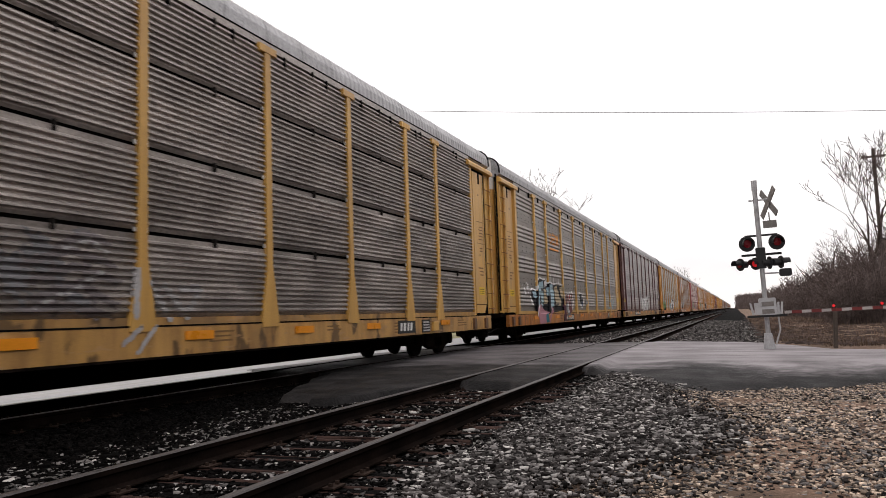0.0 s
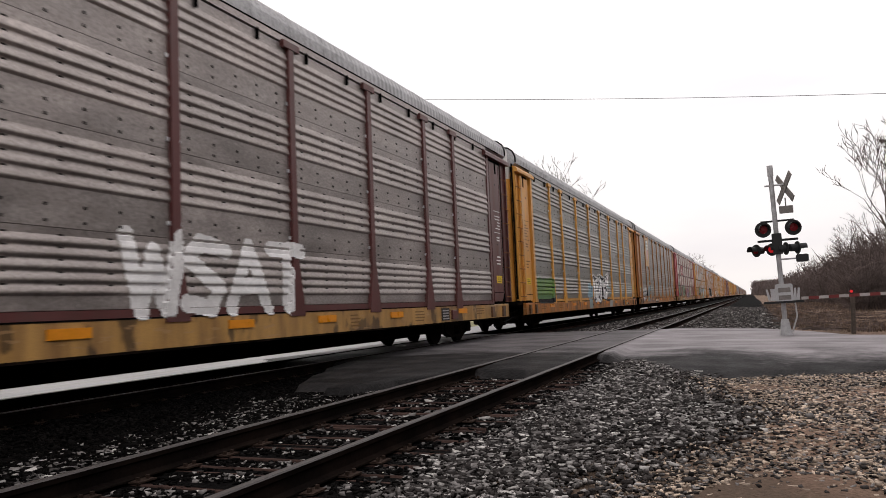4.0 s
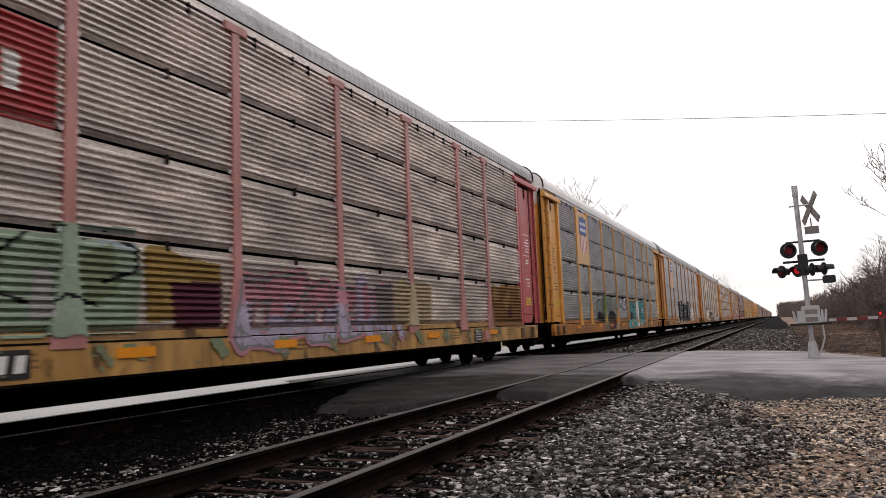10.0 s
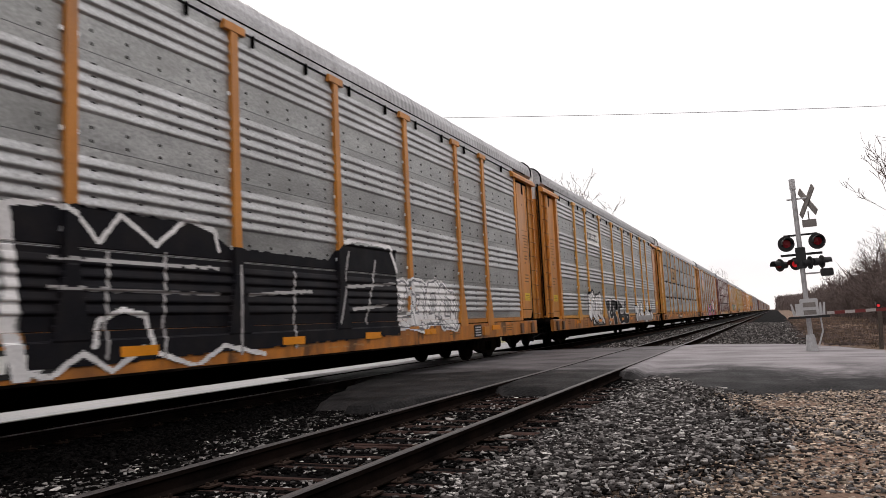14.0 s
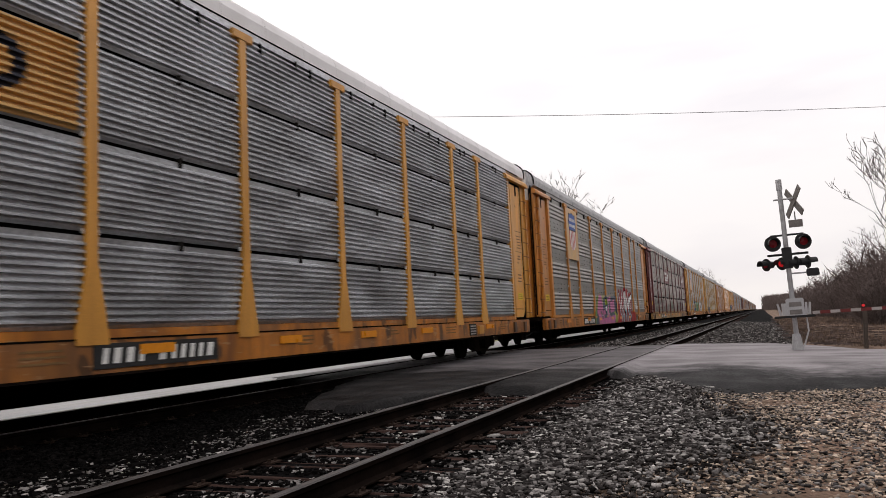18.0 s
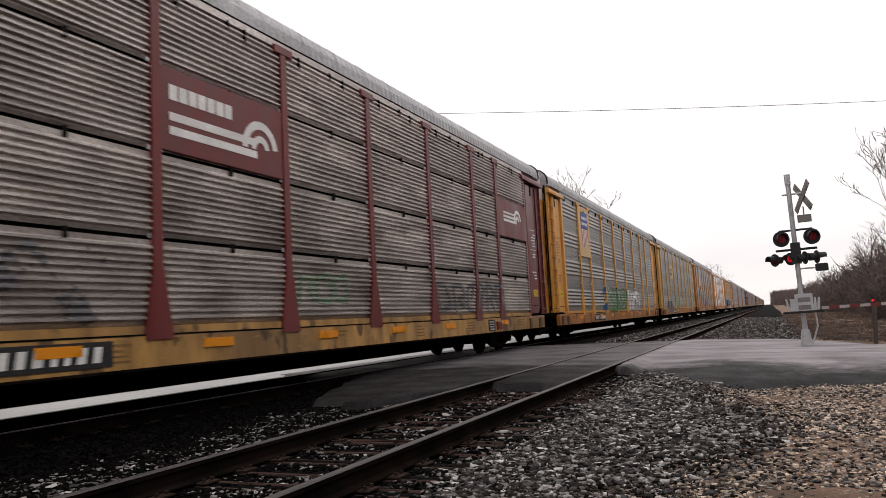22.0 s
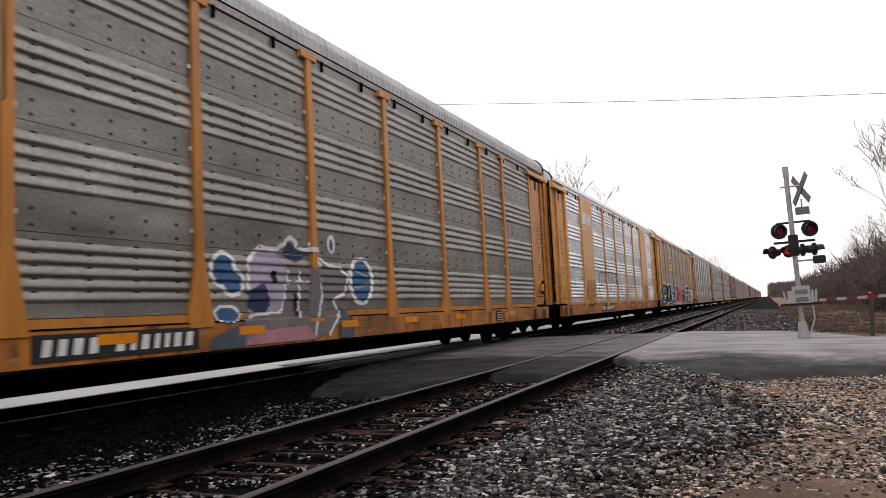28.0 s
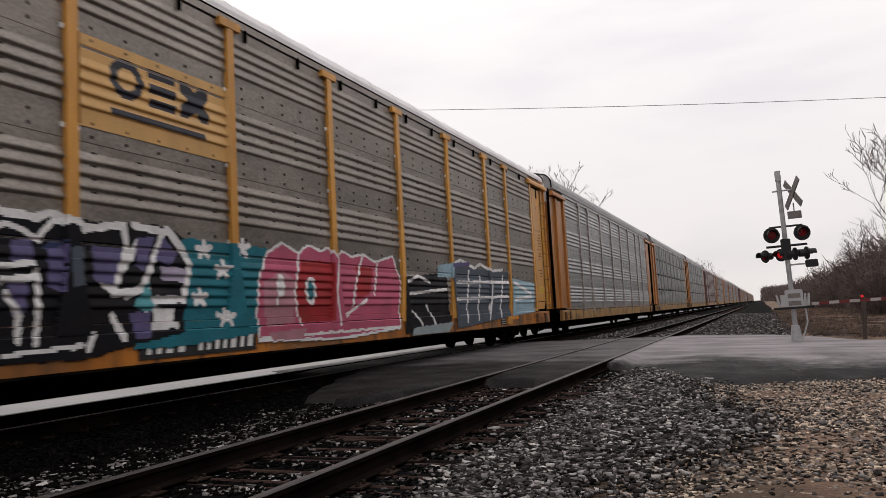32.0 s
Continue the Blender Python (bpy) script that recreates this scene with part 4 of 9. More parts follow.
def bogie_meshes():
    def make():
        ring = [(-1.15, 0.30), (-1.15, 0.55), (-0.95, 0.62), (-0.45, 0.66), (0.45, 0.66), (0.95, 0.62), (1.15, 0.55), (1.15, 0.30), (0.78, 0.28), (0.40, 0.16), (-0.40, 0.16), (-0.78, 0.28)]
        frame = Shape().prism_x(ring, -0.09, 0.09)
        for y in (-0.89, 0.89):
            frame.prism_x([(y + 0.15 * math.cos(k * 0.785), 0.42 + 0.15 * math.sin(k * 0.785)) for k in range(8)], -0.13, 0.14)
        for y in (-0.17, 0, 0.17):
            frame.prism_x([(y - 0.06, 0.24), (y + 0.06, 0.24), (y + 0.06, 0.5), (y - 0.06, 0.5)], -0.11, 0.11, 1)
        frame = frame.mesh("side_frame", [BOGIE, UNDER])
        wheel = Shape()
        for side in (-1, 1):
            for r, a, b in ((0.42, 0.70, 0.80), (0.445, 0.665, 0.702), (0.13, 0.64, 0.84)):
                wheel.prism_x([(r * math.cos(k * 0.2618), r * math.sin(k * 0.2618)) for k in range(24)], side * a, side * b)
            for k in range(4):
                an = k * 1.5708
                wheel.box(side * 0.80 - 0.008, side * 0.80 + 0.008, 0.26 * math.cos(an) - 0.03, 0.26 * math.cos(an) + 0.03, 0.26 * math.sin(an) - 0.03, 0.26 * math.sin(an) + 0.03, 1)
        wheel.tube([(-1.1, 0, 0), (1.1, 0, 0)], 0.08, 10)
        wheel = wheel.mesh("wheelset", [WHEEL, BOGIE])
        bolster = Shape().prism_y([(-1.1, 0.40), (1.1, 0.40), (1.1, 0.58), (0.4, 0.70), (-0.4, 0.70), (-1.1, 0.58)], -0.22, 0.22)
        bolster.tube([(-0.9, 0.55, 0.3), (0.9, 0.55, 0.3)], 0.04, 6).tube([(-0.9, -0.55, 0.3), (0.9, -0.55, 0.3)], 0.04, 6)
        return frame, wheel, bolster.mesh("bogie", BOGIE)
    return cached("bogie", make)


def coupler_mesh(flip):
    def make():
        s = Shape()
        s.box(-0.09, 0.09, 0.1, 1.2, 0.76, 0.92)
        s.prism_x([(-0.12, 0.70), (0.12, 0.66), (0.22, 0.70), (0.22, 0.98), (0.1, 1.02), (-0.12, 0.98)], -0.16, 0.16)
        s.tube([(1.45, 0.62, 0.78), (1.2, 0.45, 0.70), (0.5, 0.3, 0.66), (0.15, 0.25, 0.74)], 0.02, 5)
        s.box(-0.5, 0.5, 0.45, 0.62, 0.66, 1.08)
        if flip:
            s.v = [(-x, PITCH - y, z) for x, y, z in s.v]
        return s.mesh("coupler", UNDER)
    return cached(("coupler", flip), make)


def hose_mesh(kind):
    def make():
        s = Shape()
        pts = []
        if kind == 2:
            s.tube([(1.34 + 0.05 * math.sin(k), PITCH - 2.65 + 0.115 * k, z) for k, z in enumerate(
                (0.62, 0.52, 0.45, 0.41, 0.40, 0.42, 0.47, 0.52, 0.50, 0.44, 0.38, 0.34, 0.33, 0.36, 0.42, 0.50, 0.58, 0.63))], 0.03, 6)
            return s.mesh("air_hose", HOSE, True)
        a, b = (-2.35, 2.1) if kind else (-0.75, 0.8)
        low = 0.34 if kind == 0 else 0.5
        for k in range(11):
            u = k / 10
            wob = 0.06 * math.sin(u * 12.0) if kind else 0
            pts.append((1.0 + 0.15 * math.sin(3 * u) + (0.2 if kind else 0), a + (b - a) * u, 0.72 - (0.72 - low) * 4 * u * (1 - u) + wob))
        s.tube(pts, 0.03 if kind == 0 else 0.022, 6)
        return s.mesh("air_hose", HOSE, True)
    return cached(("hose", kind), make)


def rod_mesh():
    """Rods, valves and brackets that hang under the rear end of the sill."""
    def make():
        rng = random.Random(12)
        s = Shape()
        for k in range(11):
            y = PITCH - 2.75 + 0.2 * k + rng.uniform(-0.05, 0.05)
            d = rng.uniform(0.05, 0.16)
            s.box(1.28, 1.40, y, y + rng.uniform(0.05, 0.13), 0.62 - d, 0.63, 0)
        s.tube([(1.36, PITCH - 2.9, 0.54), (1.36, PITCH - 1.9, 0.50), (1.36, PITCH - 0.75, 0.55)], 0.017, 5)
        s.tube([(1.42, PITCH - 1.25, 0.62), (1.44, PITCH - 1.25, 0.40), (1.44, PITCH - 0.85, 0.40), (1.42, PITCH - 0.85, 0.62)], 0.018, 5)
        s.box(1.36, 1.52, PITCH - 1.52, PITCH - 1.30, 0.36, 0.64, 0)
        return s.mesh("brake_valve", UNDER)
    return cached("rods", make)


def sill_stencil_mesh(seed):
    def make():
        rng = random.Random(seed)
        s = Shape()
        for y in (3.25, 6.1, 9.4, 14.7, 18.2, 21.3, 23.15, 25.6):
            w = rng.uniform(0.4, 0.75)
            for k in range(rng.choice((2, 3, 4))):
                s.box(1.655, 1.664, y, y + w * rng.uniform(0.7, 1), 0.93 - 0.07 * k, 0.945 - 0.07 * k + 0.012, 0)
        return s.mesh("sill_stencil", FADED_INK)
    return cached(("sillmarks", seed), make)


def brake_box_mesh(mat):
    def make():
        s = Shape().box(1.59, 1.72, PITCH - 1.86, PITCH - 1.56, 1.62, 1.86, 0, 0.02)
        s.box(1.59, 1.66, PITCH - 1.52, PITCH - 1.42, 1.50, 1.98, 1)
        s.tube([(1.68, PITCH - 1.60, 1.64), (1.70, PITCH - 1.50, 1.45), (1.66, PITCH - 1.40, 1.20)], 0.018, 5, 1)
        s.tube([(1.68, PITCH - 1.48, 2.0), (1.72, PITCH - 1.44, 1.78), (1.68, PITCH - 1.38, 1.6)], 0.014, 5, 1)
        return s.mesh("hand_brake", [mat, UNDER])
    return cached(("brakebox", mat.name), make)


def brake_rig_mesh():
    def make():
        s = Shape()
        s.tube([(1.1, 0.8, 0.72), (1.15, 1.6, 0.58), (1.1, 2.4, 0.66)], 0.02, 5)
        s.tube([(0.9, 0.6, 0.62), (1.0, 1.4, 0.70), (1.0, 2.2, 0.60)], 0.025, 5)
        s.box(0.9, 1.1, 1.2, 1.5, 0.52, 0.72)
        s.tube([(1.35, 0.7, 0.9), (1.35, 0.7, 0.52), (1.35, 1.15, 0.52), (1.35, 1.15, 0.9)], 0.02, 5)
        return s.mesh("brake_rigging", UNDER)
    return cached("rig", make)


def marks_mesh(length, seed):
    """A black plate with pale bars for the reporting marks."""
    def make():
        rng = random.Random(seed)
        s = Shape().box(1.655, 1.672, -0.02, length, 0.69, 1.0, 0)
        y = 0.1
        k = 0
        while y < length - 0.2:
            w = rng.choice((0.12, 0.15, 0.17))
            if k != 4:
                s.prism_x([(y, 0.75), (y + w * 0.72, 0.75), (y + w * 0.72 + 0.03, 0.94), (y + 0.03, 0.94)], 1.670, 1.677, 1)
            y += w + 0.055
            k += 1
        return s.mesh("number_board", [INK, CHALK])
    return cached(("marks", length, seed), make)


def placard_mesh():
    def make():
        s = Shape().box(1.66, 1.68, 0, 0.5, 0.68, 1.0, 0)
        for k in range(4):
            s.box(1.68, 1.684, 0.05, 0.45, 0.71 + 0.07 * k, 0.745 + 0.07 * k, 1)
        return s.mesh("placard", [INK, STEEL_BLUE])
    return cached("placard", make)


# ---- painted marks that follow the ribs


def side_depth(style, y, z):
    if z < 1.055:
        return 1.668 + 0.008
    near = min(abs(y - p) for p in POSTS)
    if near < (0.1 if z > 1.96 else 0.26 - 0.17 * max(0, z - 1.08) / 0.88):
        return SIDE + (0.078 if z > 1.96 else 0.086)
    if z < 1.18:
        return 1.645
    return SIDE + rib_depth(style, z) + 0.009


COATS = {}


def decal(car, name, label, style, y0, y1, z0, z1, step, pick, mats, lift=None):
    """A coat of paint on the car's side: pick(Y, Z) gives the index of the colour, or -1."""
    ny, nz = max(1, int(round((y1 - y0) / step))), max(1, int(round((z1 - z0) / step)))
    folds = [ROWS[style][row][0] + q for row in range(4) for q, _ in ribs(style, row)]
    low = list(np.linspace(z0, min(z1, 1.17), max(2, int((min(z1, 1.17) - z0) / 0.04)))) if z0 < 1.1 else [z0]
    zs = np.array(sorted({round(float(z), 4) for z in low + [f for f in folds if z0 < f < z1 and f > 1.175] + [z1]}))
    zs = np.concatenate([np.linspace(a, b, max(2, int((b - a) / 0.021) + 1))[:-1] for a, b in zip(zs[:-1], zs[1:])] + [zs[-1:]])
    nz = len(zs) - 1
    ys = np.linspace(y0, y1, ny + 1)
    Y, Z = np.meshgrid((ys[:-1] + ys[1:]) / 2, (zs[:-1] + zs[1:]) / 2, indexing="ij")
    idx = pick(Y, Z)
    post_row = np.array([min(abs(y - p) for p in POSTS) for y in ys])
    flat = np.array([side_depth(style, 3.9, z) for z in zs])
    D = np.empty((ny + 1, nz + 1))
    for j, z in enumerate(zs):
        D[:, j] = flat[j]
        if z >= 1.055:
            D[post_row < (0.1 if z > 1.96 else 0.26 - 0.17 * max(0, z - 1.08) / 0.88), j] = SIDE + (0.078 if z > 1.96 else 0.086)
    D[np.ix_(ys < 2.70, zs >= 1.055)] = 1.674
    D[np.ix_(ys < 2.44, zs >= 1.055)] = 1.612
    COATS[car.name] = COATS.get(car.name, 0) + 1
    D += 0.0016 * COATS[car.name]
    if lift:
        D[:] = lift
    ids = {}
    v, f, mi = [], [], []
    solid = (D[:-1, :-1] + D[1:, 1:] >= 2 * SIDE - 0.02) & (idx >= 0)
    for j in range(nz):
        i = 0
        while i < ny:
            if not solid[i, j]:
                i += 1
                continue
            e = i + 1  # a run of one colour at one depth
            while e < ny and solid[e, j] and idx[e, j] == idx[i, j] and D[e, j] == D[i, j] == D[e + 1, j] and D[e + 1, j + 1] == D[i, j + 1] and D[i + 1, j] == D[i, j]:
                e += 1
            q = []
            for a, b in ((i, j), (e, j), (e, j + 1), (i, j + 1)):
                if (a, b) not in ids:
                    ids[a, b] = len(v)
                    v.append((D[a, b], ys[a], zs[b]))
                q.append(ids[a, b])
            f.append(q)
            mi.append(idx[i, j])
            i = e
    if f:
        ob = part(name, mesh_from(name, v, f, mats, mi), car, label)
        if name == "paint_patch":
            tagged(ob, kind="stuff")


def seg_dist(Y, Z, a, b):
    dy, dz = b[0] - a[0], b[1] - a[1]
    u = np.clip(((Y - a[0]) * dy + (Z - a[1]) * dz) / (dy * dy + dz * dz + 1e-9), 0, 1)
    return np.hypot(Y - a[0] - u * dy, Z - a[1] - u * dz)


GLYPHS = {  # strokes on a unit square
    "R": ([(0.1, 0), (0.1, 1), (0.7, 1), (0.85, 0.75), (0.7, 0.5), (0.15, 0.48)], [(0.45, 0.48), (0.95, 0)]), "E": ([(0.95, 0), (0.1, 0), (0.1, 1), (0.9, 1)], [(0.1, 0.5), (0.7, 0.5)]),
    "K": ([(0.1, 0), (0.1, 1)], [(0.85, 1), (0.15, 0.5), (0.9, 0)]), "A": ([(0, 0), (0.5, 1), (1, 0)], [(0.25, 0.35), (0.75, 0.35)]),
    "W": ([(0, 1), (0.25, 0), (0.5, 0.8), (0.75, 0), (1, 1)],), "I": ([(0.5, 0), (0.5, 1)],), "T": ([(0, 1), (1, 1)], [(0.5, 1), (0.5, 0)]),
    "M": ([(0, 0), (0.1, 1), (0.5, 0.3), (0.9, 1), (1, 0)],), "S": ([(1, 0.9), (0.4, 1), (0.1, 0.75), (0.85, 0.3), (0.6, 0), (0, 0.1)],),
}


def wobble(Y, Z, seed, k=3.0):
    return (np.sin(Y * k * 1.7 + seed) * np.cos(Z * k * 2.3 + seed * 1.7) + 0.6 * np.sin(Y * k * 3.9 + Z * k * 3.1 + seed * 2.9)) / 1.6


def piece(car, style, y0, y1, z0, z1, palette, seed, letters=None, weight=0.20, step=0.03, label="painted graffiti lettering", thin=False, lift=None):
    """Bubble lettering: a cloud, a pale halo, a dark outline and a two-colour fill. palette: cloud, halo, outline, fill, second fill."""
    rng = random.Random(seed)
    h = z1 - z0
    n = letters and len(letters) or max(2, int(round((y1 - y0) / (h * 0.85))))
    w = (y1 - y0) / n
    strokes = []
    for k in range(n):
        base = y0 + k * w + (0.05 if letters else rng.uniform(-0.06, 0.1)) * w
        wide = (0.9 if letters else rng.uniform(0.85, 1.05)) * w
        drop = 0.0 if letters or thin else rng.uniform(-0.08, 0.08) * h
        slant = 0.0 if letters else rng.uniform(-0.15, 0.2) * h
        if letters:
            shape = GLYPHS[letters[k]]
        else:
            p = [(rng.uniform(0, 0.25), rng.uniform(0, 0.15)), (rng.uniform(0, 0.3), rng.uniform(0.8, 1)), (rng.uniform(0.6, 1), rng.uniform(0.75, 1)),
                 (rng.uniform(0.7, 1), rng.uniform(0.4, 0.6)), (rng.uniform(0.3, 0.6), rng.uniform(0.4, 0.55)), (rng.uniform(0.7, 1), rng.uniform(0, 0.15))]
            cut = rng.randrange(4)
            shape = ([p[:5], p[2:]], [p[:4], [p[0], p[5], p[3]]], [p], [[p[1], p[0], p[5]], [p[1], p[2], p[4]]])[cut]
        for line in shape:
            pts = [(base + a * wide + slant * b, z0 + drop + h * (0.12 + 0.76 * b)) for a, b in line]
            strokes += [(p, q, 1.0 if thin or letters else rng.uniform(0.75, 1.35)) for p, q in zip(pts[:-1], pts[1:])]
    r = weight * min(h, w) * (1.0 if letters or thin else 0.72)
    names = [c for c in dict.fromkeys(palette) if c]
    mats = [SP[c] for c in names]
    code = [names.index(c) if c else -1 for c in palette]

    def pick(Y, Z):
        d = np.full(Y.shape, 9.0)
        for a, b, fat in strokes:
            np.minimum(d, seg_dist(Y, Z, a, b) / fat, out=d)
        d = d + 0.10 * r * wobble(Y, Z, seed, 4.0)
        out = np.full(Y.shape, -1)
        if thin:
            out[d < r] = code[2]
            return out
        wob = wobble(Y, Z, seed + 3, 2.0)
        if code[0] >= 0:
            out[d < r * 2.6 + 0.25 * h * np.maximum(0, wob)] = code[0]
        if code[1] >= 0:
            out[d < r * 1.75] = code[1]
        if code[2] >= 0:
            out[d < r * 1.38] = code[2]
        body = d < r
        split = (Z - z0) / h + 0.25 * wobble(Y, Z, seed + 9, 3.0) > 0.5
        out[body & split] = code[3]
        out[body & ~split] = code[4]
        if code[2] >= 0 and not letters:
            lines = np.abs(wobble(Y + 0.15 * Z, Z, seed + 5, 2.6) - 0.1) < 0.07
            out[body & lines] = code[2]
        if code[1] >= 0 and palette[3] != palette[2]:
            out[body & (wobble(Y, Z, seed + 5, 4.0) > 0.74)] = code[1]
        return out
    pad = 0.18 * h
    decal(car, "graffiti", label, style, max(2.0, y0 - pad), min(27.1, y1 + pad), max(0.66, z0 - pad * 0.7), z1 + pad, step, pick, mats, lift)


class Mural:
    """Sprayed areas, strokes and discs laid over one another in the car's length and height, then put on its side as one coat."""

    def __init__(self, car, style, label):
        self.car, self.style, self.label, self.shapes, self.colours, self.reach = car, style, label, [], [], []

    def tone(self, colour):
        if colour not in self.colours:
            self.colours.append(colour)
        return self.colours.index(colour)

    def area(self, colour, pts):
        self.shapes.append(("area", self.tone(colour), pts, 0.0))
        self.reach += pts

    def line(self, colour, half, pts):
        self.shapes.append(("line", self.tone(colour), pts, half * 1.45))
        self.reach += [(a + q * half, b + q * half) for a, b in pts for q in (-1, 1)]

    def disc(self, colour, y, z, ry, rz):
        self.shapes.append(("disc", self.tone(colour), (y, z), (ry, rz)))
        self.reach += [(y - ry, z - rz), (y + ry, z + rz)]

    def pick(self, Y, Z):
        out = np.full(Y.shape, -1)
        Y, Z = Y + 0.012 * wobble(Y, Z, 1.3, 7.0), Z + 0.012 * wobble(Z, Y, 4.1, 7.0)
        for kind, tone, pts, size in self.shapes:
            if kind == "disc":
                hit = np.hypot((Y - pts[0]) / size[0], (Z - pts[1]) / size[1]) < 1
            elif kind == "line":
                d = np.full(Y.shape, 9.0)
                for a, b in zip(pts[:-1], pts[1:]):
                    np.minimum(d, seg_dist(Y, Z, a, b), out=d)
                hit = d < max(size, 0.018)
            else:
                hit = np.zeros(Y.shape, dtype=bool)
                for (ay, az), (by, bz) in zip(pts, pts[1:] + pts[:1]):
                    if az != bz:
                        hit ^= ((az > Z) != (bz > Z)) & (Y < (by - ay) * (Z - az) / (bz - az) + ay)
            out[hit] = tone
        return out

    def done(self, lift=None):
        ys, zs = zip(*self.reach)
        decal(self.car, "graffiti", self.label, self.style, max(1.38, min(ys)), min(27.1, max(ys)), max(0.65, min(zs)), max(zs), 0.015, self.pick, [SP[q] for q in self.colours], lift)


def spots(car, style, y0, y1, z0, z1, colour, seed, amount=0.35, step=0.04, label="faded patch of spray paint"):
    def pick(Y, Z):
        edge = np.minimum(np.minimum(Y - y0, y1 - Y), (np.minimum(Z - z0, z1 - Z)) * 1.5)
        wob = wobble(Y, Z, seed, 2.2) + 0.5 * wobble(Y, Z, seed + 2, 9.0)
        return np.where((wob > 1 - 2 * amount) & (edge > 0.15 * (1 - wob)), 0, -1)
    decal(car, "paint_patch", label, style, y0, y1, z0, z1, step, pick, [SP[colour]])


def blocks(car, name, label, style, mats, shapes, base=None, step=0.04, field=True):
    """A herald of plain blocks: shapes are (index, y0, y1, z0, z1, cut), base the field behind them."""
    y0, y1, z0, z1 = base

    def pick(Y, Z):
        out = np.full(Y.shape, 0 if field else -1)
        for i, a, b, c, d, cut in shapes:
            hit = (Y > a) & (Y < b) & (Z > c) & (Z < d)
            if cut == "ring":
                q = np.hypot((Y - (a + b) / 2) / ((b - a) / 2), (Z - (c + d) / 2) / ((d - c) / 2))
                hit &= (q < 1) & (q > 0.55)
            elif cut == "cross":
                u, w = (Y - a) / (b - a), (Z - c) / (d - c)
                hit &= (np.abs(u - w) < 0.28) | (np.abs(u + w - 1) < 0.28)
            elif cut == "bars":
                w = (Z - c) / (d - c)
                hit &= (w < 0.24) | (np.abs(w - 0.5) < 0.12) | (w > 0.76)
            elif cut == "open":
                u, w = (Y - a) / (b - a), (Z - c) / (d - c)
                hit &= ~((u > 0.3) & (w > 0.28) & (w < 0.72))
            out[hit] = i
        return out
    decal(car, name, label, style, y0, y1, z0, z1, step, pick, mats)


def shield_panel(car, faded):
    """A flat yellow plate with a blue or worn white top and red stripes on its shield."""
    s = Shape().box(SIDE - 0.02, SIDE + 0.07, 5.47, 7.39, 3.56, 5.82, 0, 0.01)
    plate = part("herald_plate", s.mesh("herald_plate", [FLAG_YELLOW]), car, "flat yellow plate with a striped shield")
    x = SIDE + 0.073

    rim = Shape().prism_x([(5.84, 4.84), (7.06, 4.84), (7.12, 5.22), (7.02, 5.52), (7.10, 5.60), (6.70, 5.58), (6.45, 5.68), (6.20, 5.58), (5.80, 5.60), (5.88, 5.52), (5.78, 5.22)], x, x + 0.004, 0)
    part("shield_rim", rim.mesh("shield_rim", INK), plate, "black rim of the shield")
    top = Shape().prism_x([(5.90, 4.88), (7.00, 4.88), (7.06, 5.22), (6.96, 5.54), (6.45, 5.62), (5.94, 5.54), (5.84, 5.22)], x, x + 0.007, 0)
    for z in (5.00, 5.26):
        for k in range(6):
            top.box(x + 0.005, x + 0.011, 5.93 + k * 0.18, 5.93 + k * 0.18 + 0.12, z, z + 0.13, 1)
    part("shield_top", top.mesh("shield_top", [CHALK, STEEL_MID] if faded else [SHIELD_BLUE, CHALK]), plate, "worn white shield top" if faded else "blue shield top with white bars")
    for k in range(9):
        y = 5.86 + k * 0.131
        sag = 0.26 * (abs(k - 4) / 4) ** 2
        part("shield_stripe", Shape().prism_x([(y, 3.98 + sag), (y + 0.131, 3.98 + sag + (0.02 if k >= 4 else -0.02)), (y + 0.131, 4.835), (y, 4.835)], x, x + 0.005)
             .mesh("shield_stripe", SHIELD_RED if k % 2 == 0 else CHALK), plate)



def striped_plate(car, a, b, y0, y1, z, big):
    """A flat maroon plate with two white stripes that run into two arcs."""
    plate = part("herald_plate", Shape().box(SIDE - 0.02, SIDE + 0.055, a, b, 3.58, 4.77, 0, 0.008).mesh("herald_plate", MAROON), car, "flat maroon plate with white stripes and arcs")
    x = SIDE + 0.057
    for dz in (0.0, -0.17 * big - 0.03):
        part("stripe", Shape().box(x, x + 0.006, y0, y1, z + dz, z + dz + 0.10 * big + 0.02).mesh("stripe", CHALK), plate)
    for name, r, w in (("outer_arc", 0.46, 0.13), ("inner_arc", 0.23, 0.11)):
        ring = Shape()
        for k in range(14):
            u0, u1 = (0.15 + 3.0 * q / 14 for q in (k, k + 1))
            ring.prism_x([(y1 + 0.10 + q * math.cos(u) * (0.6 + 0.4 * big), z - 0.05 + q * 1.05 * math.sin(u) * (0.6 + 0.4 * big)) for q, u in ((r, u0), (r, u1), (r - w, u1), (r - w, u0))], x, x + 0.006)
        part(name, ring.mesh(name, CHALK), plate, "white arc")
    for q in range(7):
        w2 = (y1 - y0) * (0.085 if big > 0.9 else 0.11)
        part("letter_bar", box_mesh("letter_bar", CHALK, x, x + 0.006, 0, w2, 0, 0.22 if big > 0.9 else 0.06), plate, "", (0, y0 + q * w2 * 1.18, z + (0.30 if big > 0.9 else 0.13)))


